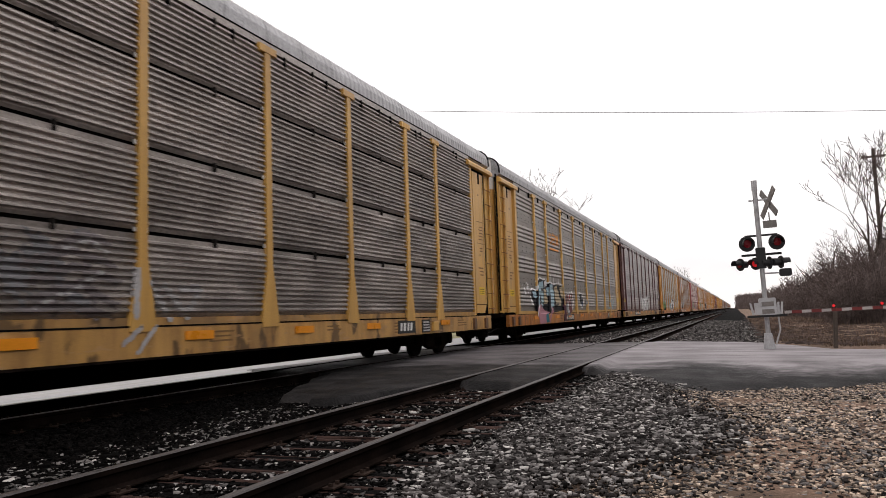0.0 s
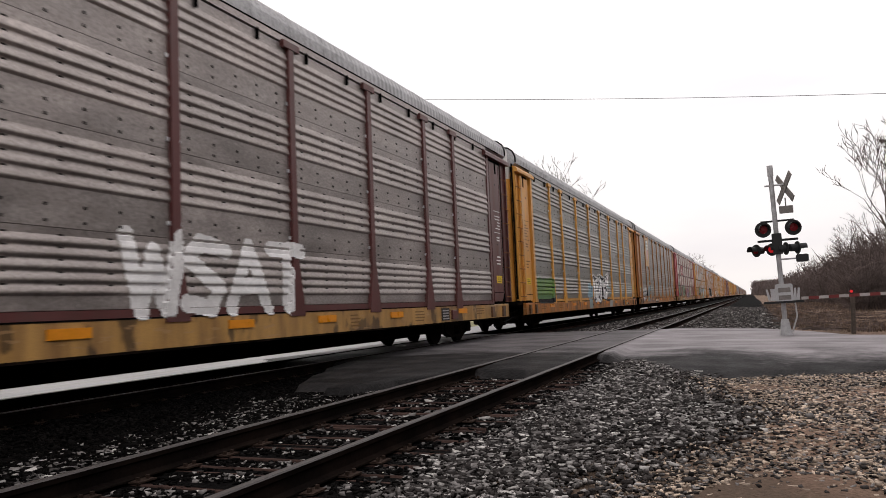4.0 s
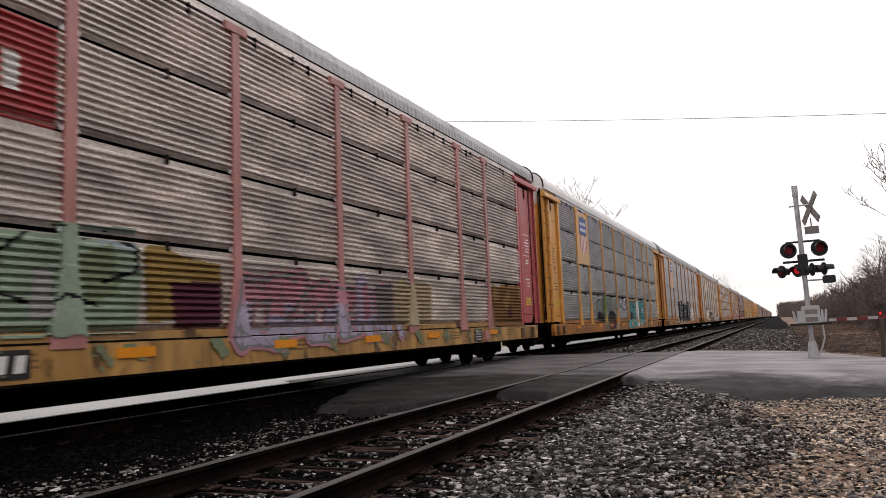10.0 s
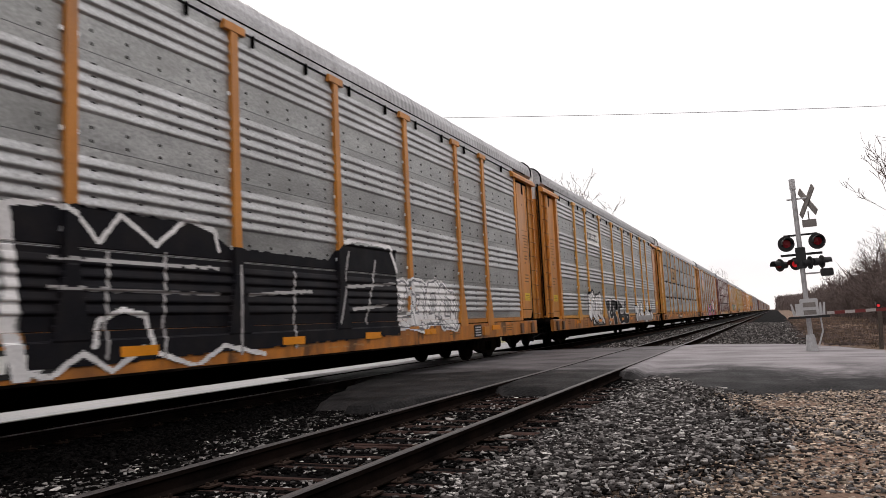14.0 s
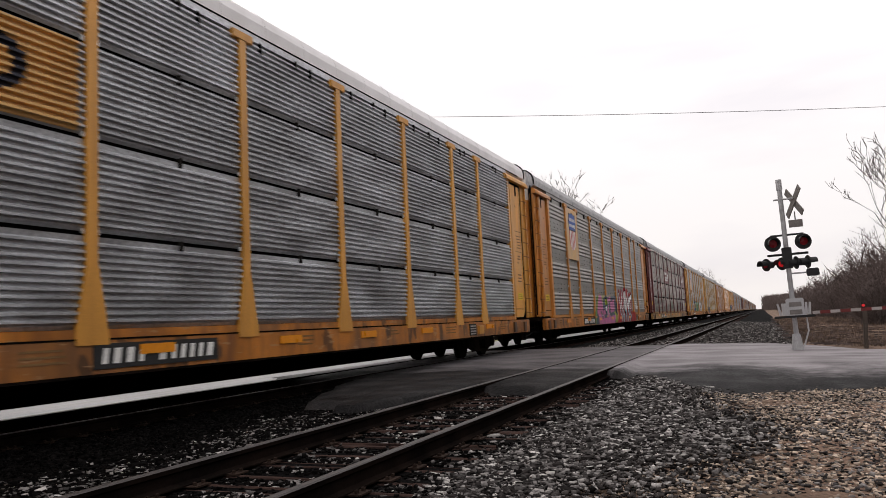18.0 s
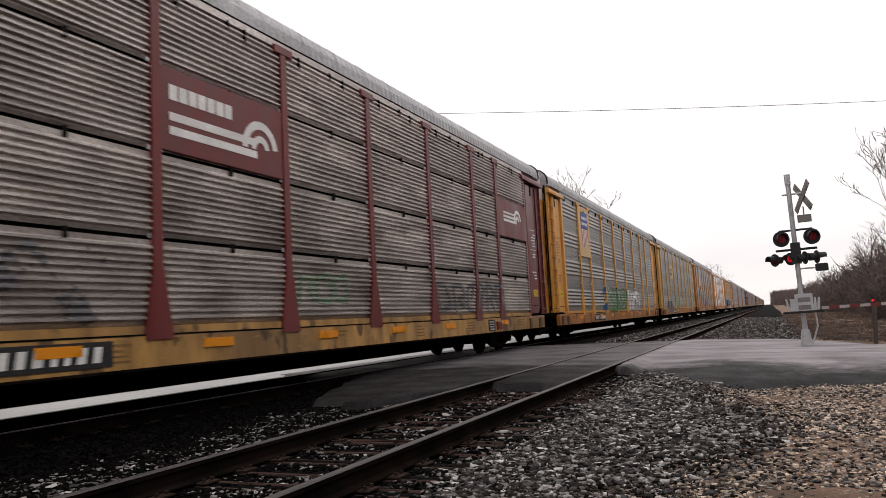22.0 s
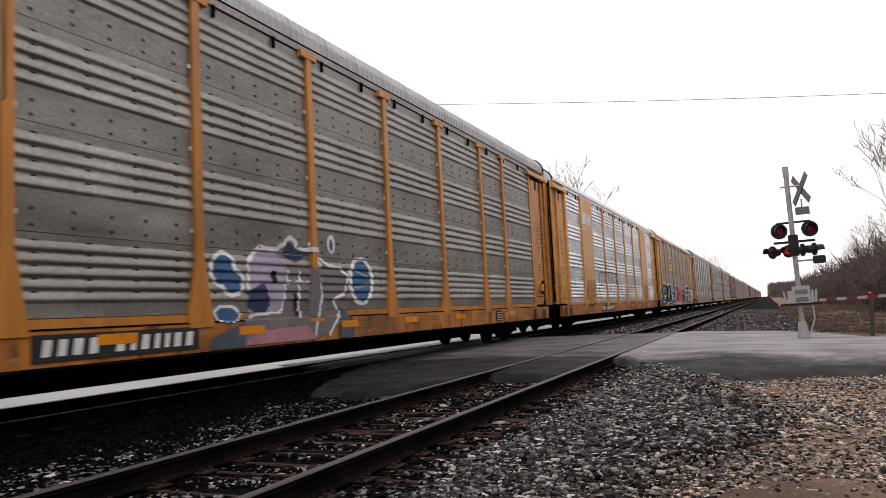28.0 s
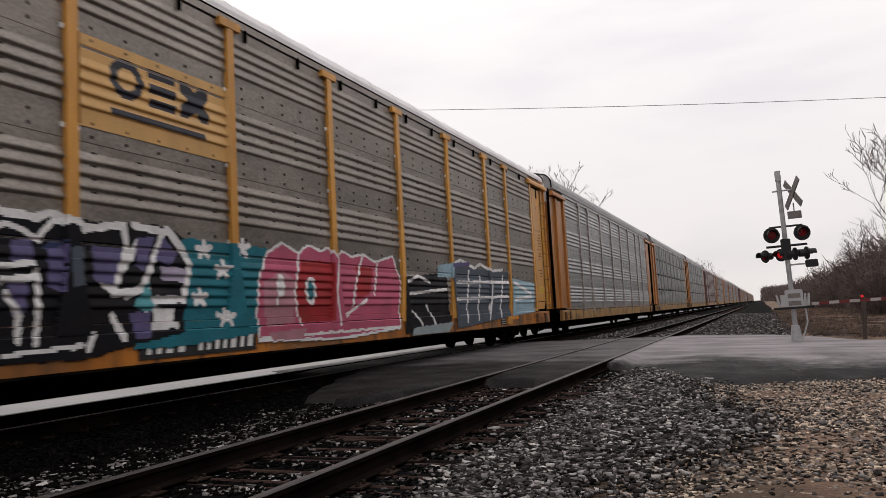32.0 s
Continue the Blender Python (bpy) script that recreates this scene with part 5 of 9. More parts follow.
def build_car(k, style, steelmat, trim, plate, sill, roof, white, label, far=False, wide=False):
    rng = random.Random(100 + k)
    car = tagged(empty("autorack_railcar", pose(FAR_X, PITCH * k, 0)), label, "railcar", "autorack cars of the train")
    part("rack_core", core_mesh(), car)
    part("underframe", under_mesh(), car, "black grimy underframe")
    part("roof", roof_mesh(roof, k in (14, 15)), car, "curved sheet metal roof")
    part("side_sill", sill_mesh(sill), car, "stained painted side sill")
    part("ledge", box_mesh("ledge", trim if style == "ribbed" else sill, 1.50, 1.63, 2.4, PITCH - 2.4, 1.055, 1.175), car)
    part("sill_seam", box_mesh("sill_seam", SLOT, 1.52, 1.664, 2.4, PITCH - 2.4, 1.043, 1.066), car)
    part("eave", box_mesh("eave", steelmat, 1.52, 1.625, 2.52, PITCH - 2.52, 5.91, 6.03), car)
    # shadow line under the roof edge, made as a black strip
    part("gutter", box_mesh("gutter", SLOT, 1.53, 1.632, 1.2, PITCH - 1.2, 6.03, 6.056), car, "black strip for the shadow below the roof edge")
    part("far_side", box_mesh("far_side", steelmat, -1.62, -1.53, 2.0, PITCH - 2.0, 1.06, 6.0), car)
    for flip in (False, True):
        for name, m in end_door(plate, white, flip, k in (14, 15)):
            if not far or name != "end_placard":
                part(name, m, car, {"end_door": "rounded end doors", "door_arch": "pale painted arch of the end doors", "end_placard": "black placard"}[name])
        for name, m in pocket_meshes(plate, flip):
            if not far or name in ("ladder_bay", "ladder_post", "pocket_plate", "recess", "end_post", "head_bar", "door_gap"):
                part(name, m, car)
    for y in POSTS:
        part("post", post_mesh(trim, 0.06 if far else 0.08), car, "", (SIDE, y, 0))
    for i in range(len(EDGES) - 1):
        a = EDGES[i] + (0.02 if i == 0 else 0.0)
        length = EDGES[i + 1] - a
        for row, (z0, _) in enumerate(ROWS[style]):
            part("panel", panel_mesh(style, length, row, steelmat), car, "", (SIDE, a, z0))
    if wide:
        for a, b in ((5.30, 7.50), (22.16, 24.36)):
            part("wide_plate", box_mesh("wide_plate", trim, SIDE - 0.01, SIDE + 0.09, a, b, 1.06, 5.92, bevel=0.01), car, "wide flat painted plate")
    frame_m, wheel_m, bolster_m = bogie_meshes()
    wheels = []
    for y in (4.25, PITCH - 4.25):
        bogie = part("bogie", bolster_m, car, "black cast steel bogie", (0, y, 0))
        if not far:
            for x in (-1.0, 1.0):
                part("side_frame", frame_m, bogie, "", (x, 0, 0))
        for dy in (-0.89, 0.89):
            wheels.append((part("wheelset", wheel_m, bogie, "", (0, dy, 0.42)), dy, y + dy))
    if far:
        return car, []
    for flip in (False, True):
        part("ladder", ladder_mesh(plate, wide), car, "ladder with rusty rungs", (1.54, PITCH - 0.98 if flip else 0.73, 0))
        part("coupler", coupler_mesh(flip), car)
        tagged(part("stencil", stencil_mesh(CHALK if plate in (MAROON, BROWN_RED, RED) else FADED_INK, rng.randrange(4), flip), car,
                    "small stencilled marks and a yellow decal"), kind="stuff")
    part("air_hose", hose_mesh(0), car, "black hanging hose")
    part("air_hose", hose_mesh(1), car, "black looped hose")
    part("brake_rigging", brake_rig_mesh(), car)
    part("air_hose", hose_mesh(2), car, "black hose hanging in two loops")
    part("brake_valve", rod_mesh(), car, "black brake valve with rods below the sill")
    tagged(part("sill_stencil", sill_stencil_mesh(rng.randrange(3)), car, "faint stencilled lines on the sill"), kind="stuff")
    if k in (3, 9, 13):
        part("hand_brake", brake_box_mesh(plate), car, "painted hand brake box with a hanging chain")
    for y in (4.55, 8.6, 11.2, 14.3, 17.0, 19.9, 24.2):
        part("reflector", box_mesh("reflector", REFLECT, 1.655, 1.682, 0, 0.62, 0.84, 0.97), car, "orange reflective strip", (0, y + rng.uniform(-0.15, 0.15), 0))
    part("placard", placard_mesh(), car, "dark data placard", (0, 25.42 if k in (3, 7) else 22.93, 0))
    part("tack_board", box_mesh("tack_board", trim, 1.655, 1.72, 0, 0.36, 0.70, 0.94, bevel=0.01), car, "", (0, 25.07 if k in (3, 7) else 23.6, 0))
    if wide:
        part("door_edge", box_mesh("door_edge", STEEL_BRIGHT, 0.72, 1.30, 0.42, 0.47, 1.16, 5.05, bevel=0.01), car, "bare silver edge panel of the end door")
    for q in range(16):
        part("roof_bracket", box_mesh("roof_bracket", SLOT, 1.60, 1.65, 0, 0.035, 5.72, 5.92), car, "", (0, 3.2 + 1.52 * q, 0))
    return car, wheels

# style, steel, trim, corner plates, sill, roof, door arch, label
B, A = "ribbed", "slotted"
FLEET = {
    -1: (A, STEEL_DARK, PALE_YELLOW, PALE_YELLOW, SILL_TAN, ROOF_GREY, DOOR_WHITE, "grimy dark grey autorack car with pale yellow posts"),
    0: (B, STEEL_OLD, PALE_YELLOW, PALE_YELLOW, SILL_ORANGE, ROOF_GREY, DOOR_WHITE, "grey autorack car with pale yellow ends and blue graffiti"),
    1: (B, STEEL_PINK, BROWN_RED, BROWN_RED, SILL_TAN, ROOF_GREY, DOOR_WHITE, "grey autorack car with dark brown-red ends and white tag"),
    2: (B, STEEL_MID, YELLOW, YELLOW, SILL_ORANGE, ROOF_GREY, DOOR_WHITE, "grey autorack car with yellow posts, green and white graffiti"),
    3: (B, STEEL_OLD, DEEP_ORANGE, DEEP_ORANGE, SILL_ORANGE, ROOF_GREY, DOOR_WHITE, "grey autorack car with rusty orange ends and shield herald"),
    4: (A, STEEL_BROWN, PINK_RED, RED, SILL_TAN, ROOF_GREY, DOOR_WHITE, "grimy grey autorack car with faded red ends and olive graffiti"),
    5: (A, STEEL_BLUE, YELLOW, YELLOW, SILL_ORANGE, ROOF_WHITE, DOOR_WHITE, "grey autorack car with yellow ends, white roof and shield herald"),
    6: (B, STEEL_LIGHT, ORANGE, ORANGE, SILL_ORANGE, ROOF_GREY, DOOR_WHITE, "grey autorack car with orange ends and black and white graffiti"),
    7: (B, STEEL_LIGHT, YELLOW, ORANGE, SILL_ORANGE, ROOF_GREY, DOOR_WHITE, "grey autorack car with orange ends and black lettering graffiti"),
    8: (A, STEEL_SILVER, YELLOW, YELLOW, SILL_ORANGE, ROOF_WHITE, DOOR_WHITE, "bluish grey autorack car with yellow ends and white roof"),
    9: (B, STEEL_MID, ORANGE, ORANGE, SILL_ORANGE, ROOF_GREY, DOOR_WHITE, "grey autorack car with orange ends and pink and blue graffiti"),
    10: (A, STEEL_TAUPE, MAROON, MAROON, SILL_TAN, ROOF_GREY, MAROON, "grey autorack car with maroon ends and white striped heralds"),
    11: (B, STEEL_MID, YELLOW, YELLOW, SILL_ORANGE, ROOF_GREY, DOOR_WHITE, "grey autorack car with yellow ends and green and white graffiti"),
    12: (B, STEEL_MID, PALE_YELLOW, PALE_YELLOW, SILL_ORANGE, ROOF_GREY, DOOR_WHITE, "grey autorack car with pale yellow ends and faint graffiti"),
    13: (B, STEEL_MID, ORANGE, ORANGE, SILL_ORANGE, ROOF_GREY, DOOR_WHITE, "grey autorack car with orange ends and blue and white graffiti"),
    14: (B, STEEL_BRIGHT, TAN_ORANGE, TAN_ORANGE, SILL_ORANGE, ROOF_WHITE, TAN_ORANGE, "bright silver autorack car with wide orange plates"),
    15: (B, STEEL_OLD, YELLOW, YELLOW, SILL_ORANGE, ROOF_WHITE, DOOR_WHITE, "brownish grey autorack car with big purple, teal and pink graffiti"),
}
FAR_KINDS = (
    (B, STEEL_LIGHT, STEEL_PINK, DEEP_ORANGE, SILL_TAN, ROOF_GREY, DOOR_WHITE, "grey autorack car with rusty orange ends and grey posts"),
    (A, STEEL_PINK, STEEL_PINK, ORANGE, SILL_TAN, ROOF_WHITE, DOOR_WHITE, "dusty grey autorack car with orange ends"),
    (B, STEEL_PINK, BROWN_RED, BROWN_RED, SILL_TAN, ROOF_WHITE, DOOR_WHITE, "dusty grey autorack car with brown-red ends and white roof"),
    (A, STEEL_LIGHT, STEEL_LIGHT, DEEP_ORANGE, SILL_TAN, ROOF_GREY, DOOR_WHITE, "grey slotted autorack car with orange ends"),
)
CARS = {}


def build_train():
    for k in range(-1, 46):
        if k in FLEET:
            CARS[k] = build_car(k, *FLEET[k], wide=(k == 14))
        else:
            CARS[k] = build_car(k, *FAR_KINDS[(k * 7 + k // 3 + 3) % 4 if k > 16 else 0], far=True)
    for k, y, length in ((-1, 21.5, 1.0), (0, 10.2, 2.3), (1, 7.1, 3.3), (2, 24.0, 1.0), (3, 10.2, 2.2), (4, 7.5, 2.4), (6, 8.0, 2.2),
                         (7, 7.6, 2.5), (8, 10.4, 2.2), (9, 7.7, 2.4), (10, 6.4, 3.2), (11, 7.4, 2.4), (12, 8.2, 2.3), (13, 7.7, 2.6), (14, 8.7, 2.8), (15, 8.4, 2.4)):
        part("number_board", marks_mesh(length, k), CARS[k][0], "black board with pale reporting marks", (0, y, 0))


def car_art():
    c = {k: v[0] for k, v in CARS.items()}
    st = {k: v[0] for k, v in FLEET.items()}
    navy = [FLAG_YELLOW, surface("navy_block_paint", (0.02, 0.022, 0.035), 0.6, vary=0.2, bump=0)]
    # block heralds
    for k in (0, 15):
        a = 7.5
        blocks(c[k], "herald", "dark herald shapes on a yellow field" if k else "orange herald shapes over a bar", st[k], navy if k else [surface("herald_orange_paint", (0.62, 0.23, 0.02), 0.6, vary=0.12, bump=0)] * 2,
               [(1, a + 0.5, a + 1.08, 4.12, 4.66, "ring"), (1, a + 1.18, a + 1.68, 4.12, 4.66, "bars"), (1, a + 1.78, a + 2.38, 4.12, 4.66, "cross"),
                (1, a + 0.5, a + 2.3, 3.86, 3.97, "")], (a, 10.3, 3.62, 4.80), 0.03, k == 15)
    for k in (8, 12):
        blocks(c[k], "herald", "yellow herald field with two dark looped shapes", st[k], navy,
               [(1, 7.9, 8.65, 3.85, 4.5, "ring"), (1, 8.75, 9.5, 3.85, 4.5, "ring"), (1, 8.3, 9.1, 3.85, 4.0, "")], (7.55, 10.2, 3.6, 4.72))
    blocks(c[4], "herald", "red herald field with white blocks", st[4], [RED, CHALK],
           [(1, 7.75 + 0.36 * q, 8.02 + 0.36 * q, 3.85, 4.4, "open") for q in (0, 1)] + [(1, 8.6 + 0.3 * q, 8.8 + 0.3 * q, 3.85, 4.3, "") for q in range(4)], (7.55, 10.2, 3.5, 4.72))
    for a, b, y0, y1, z, big in ((10.46, 13.26, 10.62, 12.55, 4.02, 1.0), (24.34, 27.16, 24.85, 26.15, 4.20, 0.55)):
        striped_plate(c[10], a, b, y0, y1, z, big)
    part("paper_notice", box_mesh("paper_notice", CHALK, 1.602, 1.61, 27.55, 27.86, 1.52, 1.72), c[5], "white notice")
    for k in (3, 5, 6, 9, 11, 13):
        shield_panel(c[k], k == 3)
    blocks(c[7], "herald", "white field with grey blocks", st[7], [CHALK, INK],
           [(1, 7.6 + 0.28 * q, 7.78 + 0.28 * q, 4.58, 4.92, "open") for q in range(8)], (7.55, 10.2, 4.4, 5.1))
    for a, b, z in ((5.45, 6.1, 4.7), (6.3, 6.55, 4.7), (6.8, 7.05, 4.7)):
        part("herald_block", box_mesh("herald_block", CHALK, SIDE + 0.088, SIDE + 0.098, a, b, z, z + 0.55), c[14], "white herald block")
    part("herald_block", box_mesh("herald_block", CHALK, SIDE + 0.088, SIDE + 0.098, 6.5, 6.85, 4.9, 5.05), c[14], "white herald block")
    for q in range(8):
        part("herald_letter_bar", box_mesh("herald_letter_bar", CHALK, SIDE + 0.088, SIDE + 0.098, 0, 0.11, 4.42, 4.54), c[14], "", (0, 5.5 + 0.19 * q, 0))

    W, K = "white", "black"
    # graffiti, car by car
    spots(c[-1], A, 8.6, 12.6, 1.2, 2.3, "grey", 2, 0.42)
    spots(c[0], B, 23.9, 26.2, 1.2, 1.9, "sky", 7, 0.35)
    spots(c[0], B, 3.2, 5.6, 1.4, 2.3, W, 3, 0.25)
    piece(c[1], B, 12.4, 16.6, 1.0, 2.3, (None, None, "white", None, None), 11, letters="WSAT", weight=0.13, thin=True)
    piece(c[4], A, 13.3, 19.0, 0.9, 2.0, (None, "pink", "grey", "pink", "lilac"), 24, weight=0.18)
    spots(c[4], A, 3.0, 26.0, 0.67, 1.04, "olive", 23, 0.22, 0.05)
    piece(c[6], B, 17.4, 21.8, 1.0, 2.1, (None, "white", "grey", "white", "white"), 31, weight=0.17)
    piece(c[7], B, 7.0, 9.6, 0.85, 2.1, (None, None, "black", "white", "white"), 33, weight=0.26)
    piece(c[10], A, 13.6, 15.4, 1.4, 2.1, (None, None, "mint", None, None), 44, weight=0.09, thin=True)
    piece(c[10], A, 19.6, 24.6, 1.15, 2.2, (None, None, "grey", None, None), 45, weight=0.07, thin=True)
    spots(c[10], A, 3.0, 9.6, 1.2, 2.2, "grey", 46, 0.3)
    piece(c[14], B, 15.4, 19.0, 1.3, 2.2, (None, None, "pink", None, None), 59, weight=0.045, thin=True)


def murals():
    """The larger painted pieces, one after another."""
    c = {k: v[0] for k, v in CARS.items()}
    st = {k: v[0] for k, v in FLEET.items()}
    g = Mural(c[0], st[0], "blue, pink and tan graffiti lettering with white outlines")
    g.area("black", ((4.42, 1.84), (4.67, 2.03), (5.26, 1.96), (5.55, 2.13), (5.65, 2.45), (6.02, 2.53), (6.48, 2.45), (6.98, 2.5), (7.05, 2.25), (7.53, 2.42), (8.12, 2.33), (8.6, 2.36), (10.09, 2.31), (10.28, 2.05), (10.25, 1.18), (7.8, 1.07), (7.23, 1.04), (5.41, 1.01), (5.03, 1.23), (4.85, 1.44), (4.55, 1.64)))
    g.line("white", 0.021, ((4.34, 2.01), (4.67, 2.07), (5.21, 2), (5.4, 2.12), (5.62, 2.25), (5.66, 2.45), (6.05, 2.56), (6.48, 2.5), (6.92, 2.51), (7.09, 2.34), (7.6, 2.43), (7.97, 2.41), (8.44, 2.35), (9.5, 2.43), (10.09, 2.37)))
    g.area("sky", ((4.67, 1.96), (5.21, 2), (5.3, 1.74), (5.03, 1.66), (4.76, 1.79)))
    g.area("sky", ((5.75, 2.15), (5.91, 2.36), (6.48, 2.41), (6.6, 2.13), (6.13, 2.1), (5.91, 1.77), (5.55, 1.45), (5.36, 1.38), (5.35, 1.6), (5.6, 1.91)))
    g.area("sky", ((6.02, 2.01), (6.48, 1.96), (6.46, 1.54), (6.19, 1.22), (6.08, 1.38), (6, 1.77)))
    g.area("sky", ((7.74, 2.3), (8.28, 2.34), (8.43, 1.87), (8.42, 1.39), (7.8, 1.25), (7.73, 1.84), (7.59, 2.11)))
    g.area("sky", ((7.11, 2.16), (7.38, 2.18), (7.31, 1.82), (7.04, 1.81)))
    g.area("cream", ((6.6, 2.09), (6.92, 2.11), (6.98, 1.81), (7.24, 1.65), (7.1, 1.47), (6.6, 1.46), (6.52, 1.71)))
    g.area("cream", ((8.6, 2.22), (9.12, 2.3), (9.48, 1.81), (9.86, 1.61), (9.75, 1.39), (8.92, 1.39), (8.59, 1.78)))
    g.area("cream", ((9.68, 2.23), (10.29, 2.27), (10.27, 1.72), (9.77, 1.87)))
    g.area("pink", ((5.21, 1.27), (5.55, 1.45), (6.02, 1.42), (6.48, 1.22), (7.23, 1.12), (6.6, 0.85), (6.54, 0.6), (5.46, 0.64), (5.41, 0.93), (5.17, 0.94)))
    g.area("pink", ((7.23, 0.86), (7.8, 1.34), (8.26, 1.29), (8.25, 1.11), (7.65, 1.03), (7.51, 0.85), (7.23, 0.65)))
    g.area("wine", ((10.16, 1.45), (10.69, 1.4), (10.66, 0.73), (10.23, 0.69)))
    g.area("teal", ((6.6, 1.01), (7.04, 1.08), (7.16, 0.69), (6.6, 0.68)))
    g.line("white", 0.032, ((5.81, 1.53), (5.45, 1.34), (5.22, 1.01)))
    g.line("white", 0.036, ((7.59, 1.74), (7.65, 1.21)))
    g.line("white", 0.018, ((7.18, 2.57), (7.18, 2.26)))
    g.line("white", 0.02, ((7.9, 2.73), (7.89, 2.4)))
    g.line("white", 0.02, ((8.58, 2.71), (8.54, 2.36)))
    g.line("white", 0.022, ((9.5, 2.64), (9.5, 2.38)))
    g.disc("white", 6.89, 2.32, 0.13, 0.13)
    g.line("black", 0.02, ((6.25, 1.46), (7.1, 1.38)))
    g.line("black", 0.02, ((6.85, 1.38), (6.91, 1)))
    g.line("black", 0.025, ((8.92, 1.39), (9.28, 1.49), (9.46, 1.19)))
    g.done()
    g = Mural(c[0], st[0], "white arched graffiti strokes on dull red, beside a black shape with a white rim")
    g.area("brick", ((10.85, 1.73), (10.91, 1.88), (11.25, 1.99), (11.43, 2), (11.51, 1.85), (11.66, 1.96), (11.82, 2.04), (11.92, 1.98), (12.01, 1.99), (12.28, 2.09), (12.44, 2.06), (12.48, 1.95), (12.65, 1.73), (12.65, 1.29), (12.29, 1.21), (12.11, 1.09), (10.86, 1.03)))
    g.area("dusty", ((10.85, 1.48), (11.55, 1.46), (11.63, 1.17), (11.56, 0.91), (10.86, 0.94)))
    g.area("red", ((11.62, 1.76), (11.7, 1.93), (11.84, 1.98), (11.84, 1.81), (11.76, 1.7)))
    g.area("rust", ((12.04, 1.78), (12.15, 1.93), (12.28, 1.93), (12.28, 1.76), (12.11, 1.68)))
    g.area("dusty", ((11.94, 1.64), (12.33, 1.72), (12.37, 1.44), (12.03, 1.37)))
    g.line("white", 0.015, ((11.15, 1.9), (11.21, 1.95), (11.36, 1.99), (11.43, 1.97)))
    g.line("white", 0.015, ((11.53, 1.77), (11.55, 1.82), (11.71, 2.01), (11.86, 2.04)))
    g.line("white", 0.0175, ((11.93, 1.73), (11.99, 1.9), (12.15, 2.02), (12.33, 2.08), (12.44, 2.06), (12.46, 1.96)))
    g.line("white", 0.0175, ((11.55, 1.76), (11.59, 1.69), (11.76, 1.67)))
    g.line("white", 0.0315, ((11.25, 1.59), (11.26, 1.17), (11.28, 1.08)))
    g.line("white", 0.027, ((11.46, 1.56), (11.48, 1.11)))
    g.line("white", 0.027, ((11.55, 1.81), (11.59, 1.89), (11.73, 1.98)))
    g.line("white", 0.0315, ((11.96, 1.78), (12.04, 1.92)))
    g.line("white", 0.036, ((12.42, 1.87), (12.51, 1.73), (12.45, 1.58), (12.37, 1.37), (12.43, 1.24)))
    g.line("white", 0.0315, ((12.65, 1.65), (12.63, 1.37)))
    g.line("white", 0.0105, ((11.96, 1.72), (12.14, 1.69), (12.11, 1.63)))
    g.line("white", 0.0105, ((12.37, 1.35), (12.54, 1.29), (12.65, 1.32)))
    g.line("white", 0.0105, ((11.72, 1.44), (11.86, 1.4)))
    g.line("white", 0.0105, ((12.03, 1.37), (12.2, 1.37), (12.33, 1.38)))
    g.area("haze", ((11.18, 1.55), (11.34, 1.56), (11.36, 1.17), (11.19, 1.14)))
    g.line("ash", 0.014, ((12.67, 1.87), (12.86, 1.91), (12.99, 2.05), (13.21, 2.1), (13.15, 2.22), (13.15, 2.3)))
    g.line("ash", 0.014, ((12.79, 1.81), (12.89, 1.88), (13.02, 1.84), (13.04, 1.75), (12.84, 1.71)))
    g.line("ash", 0.016, ((13.56, 1.91), (13.72, 1.87), (14.03, 1.92)))
    g.line("ash", 0.016, ((13.72, 1.79), (13.84, 1.7), (13.98, 1.69)))
    g.line("ash", 0.016, ((13.81, 2.01), (13.98, 2.02)))
    g.line("ash", 0.016, ((13.6, 1.69), (13.77, 1.71)))
    g.area("black", ((14.25, 2.01), (14.37, 2.04), (14.81, 2.04), (15.01, 2.01), (15.15, 1.74), (15.19, 1.59), (14.9, 1.51), (14.43, 1.53), (14.28, 1.67), (14.18, 1.88)))
    g.area("navy", ((14.72, 1.59), (15.15, 1.6), (15.04, 1.33), (14.76, 1.37)))
    g.line("white", 0.027, ((14.23, 2.07), (14.15, 1.99), (14.15, 1.79), (14.2, 1.62), (14.32, 1.46), (14.45, 1.42), (14.72, 1.44)))
    g.line("white", 0.016, ((14.18, 2.08), (14.31, 2.11), (14.46, 2.05), (14.81, 2.05), (14.98, 2), (15.12, 1.78), (15.33, 1.61)))
    g.line("white", 0.018, ((14.78, 1.76), (14.9, 1.91), (14.93, 2)))
    g.line("white", 0.018, ((15.24, 1.61), (15.08, 1.37), (14.97, 1.3), (14.66, 1.34)))
    g.line("ash", 0.025, ((15.73, 1.66), (16.16, 1.73)))
    g.line("ash", 0.025, ((15.89, 1.57), (16.09, 1.51)))
    g.line("ash", 0.025, ((16.14, 1.67), (16.15, 1.51)))
    g.done()
    g = Mural(c[2], st[2], "green bubble graffiti with a dark underside")
    g.area("black", ((2.89, 1.3), (5.4, 1.32), (5.42, 1.01), (2.9, 1.02)))
    g.area("green", ((2.89, 1.94), (3.09, 1.99), (3.3, 2.03), (3.59, 1.95), (3.99, 1.98), (4.42, 1.97), (4.9, 2.03), (5.31, 1.98), (5.38, 1.24), (4.89, 1.17), (2.9, 1.18)))
    g.disc("leaf", 3.16, 1.58, 0.15, 0.28)
    g.line("leaf", 0.015, ((2.96, 1.3), (2.97, 1.76), (3.16, 1.91), (3.34, 1.78), (3.34, 1.33)))
    g.line("black", 0.009, ((3.02, 1.58), (3.29, 1.6)))
    g.disc("leaf", 3.63, 1.59, 0.16, 0.29)
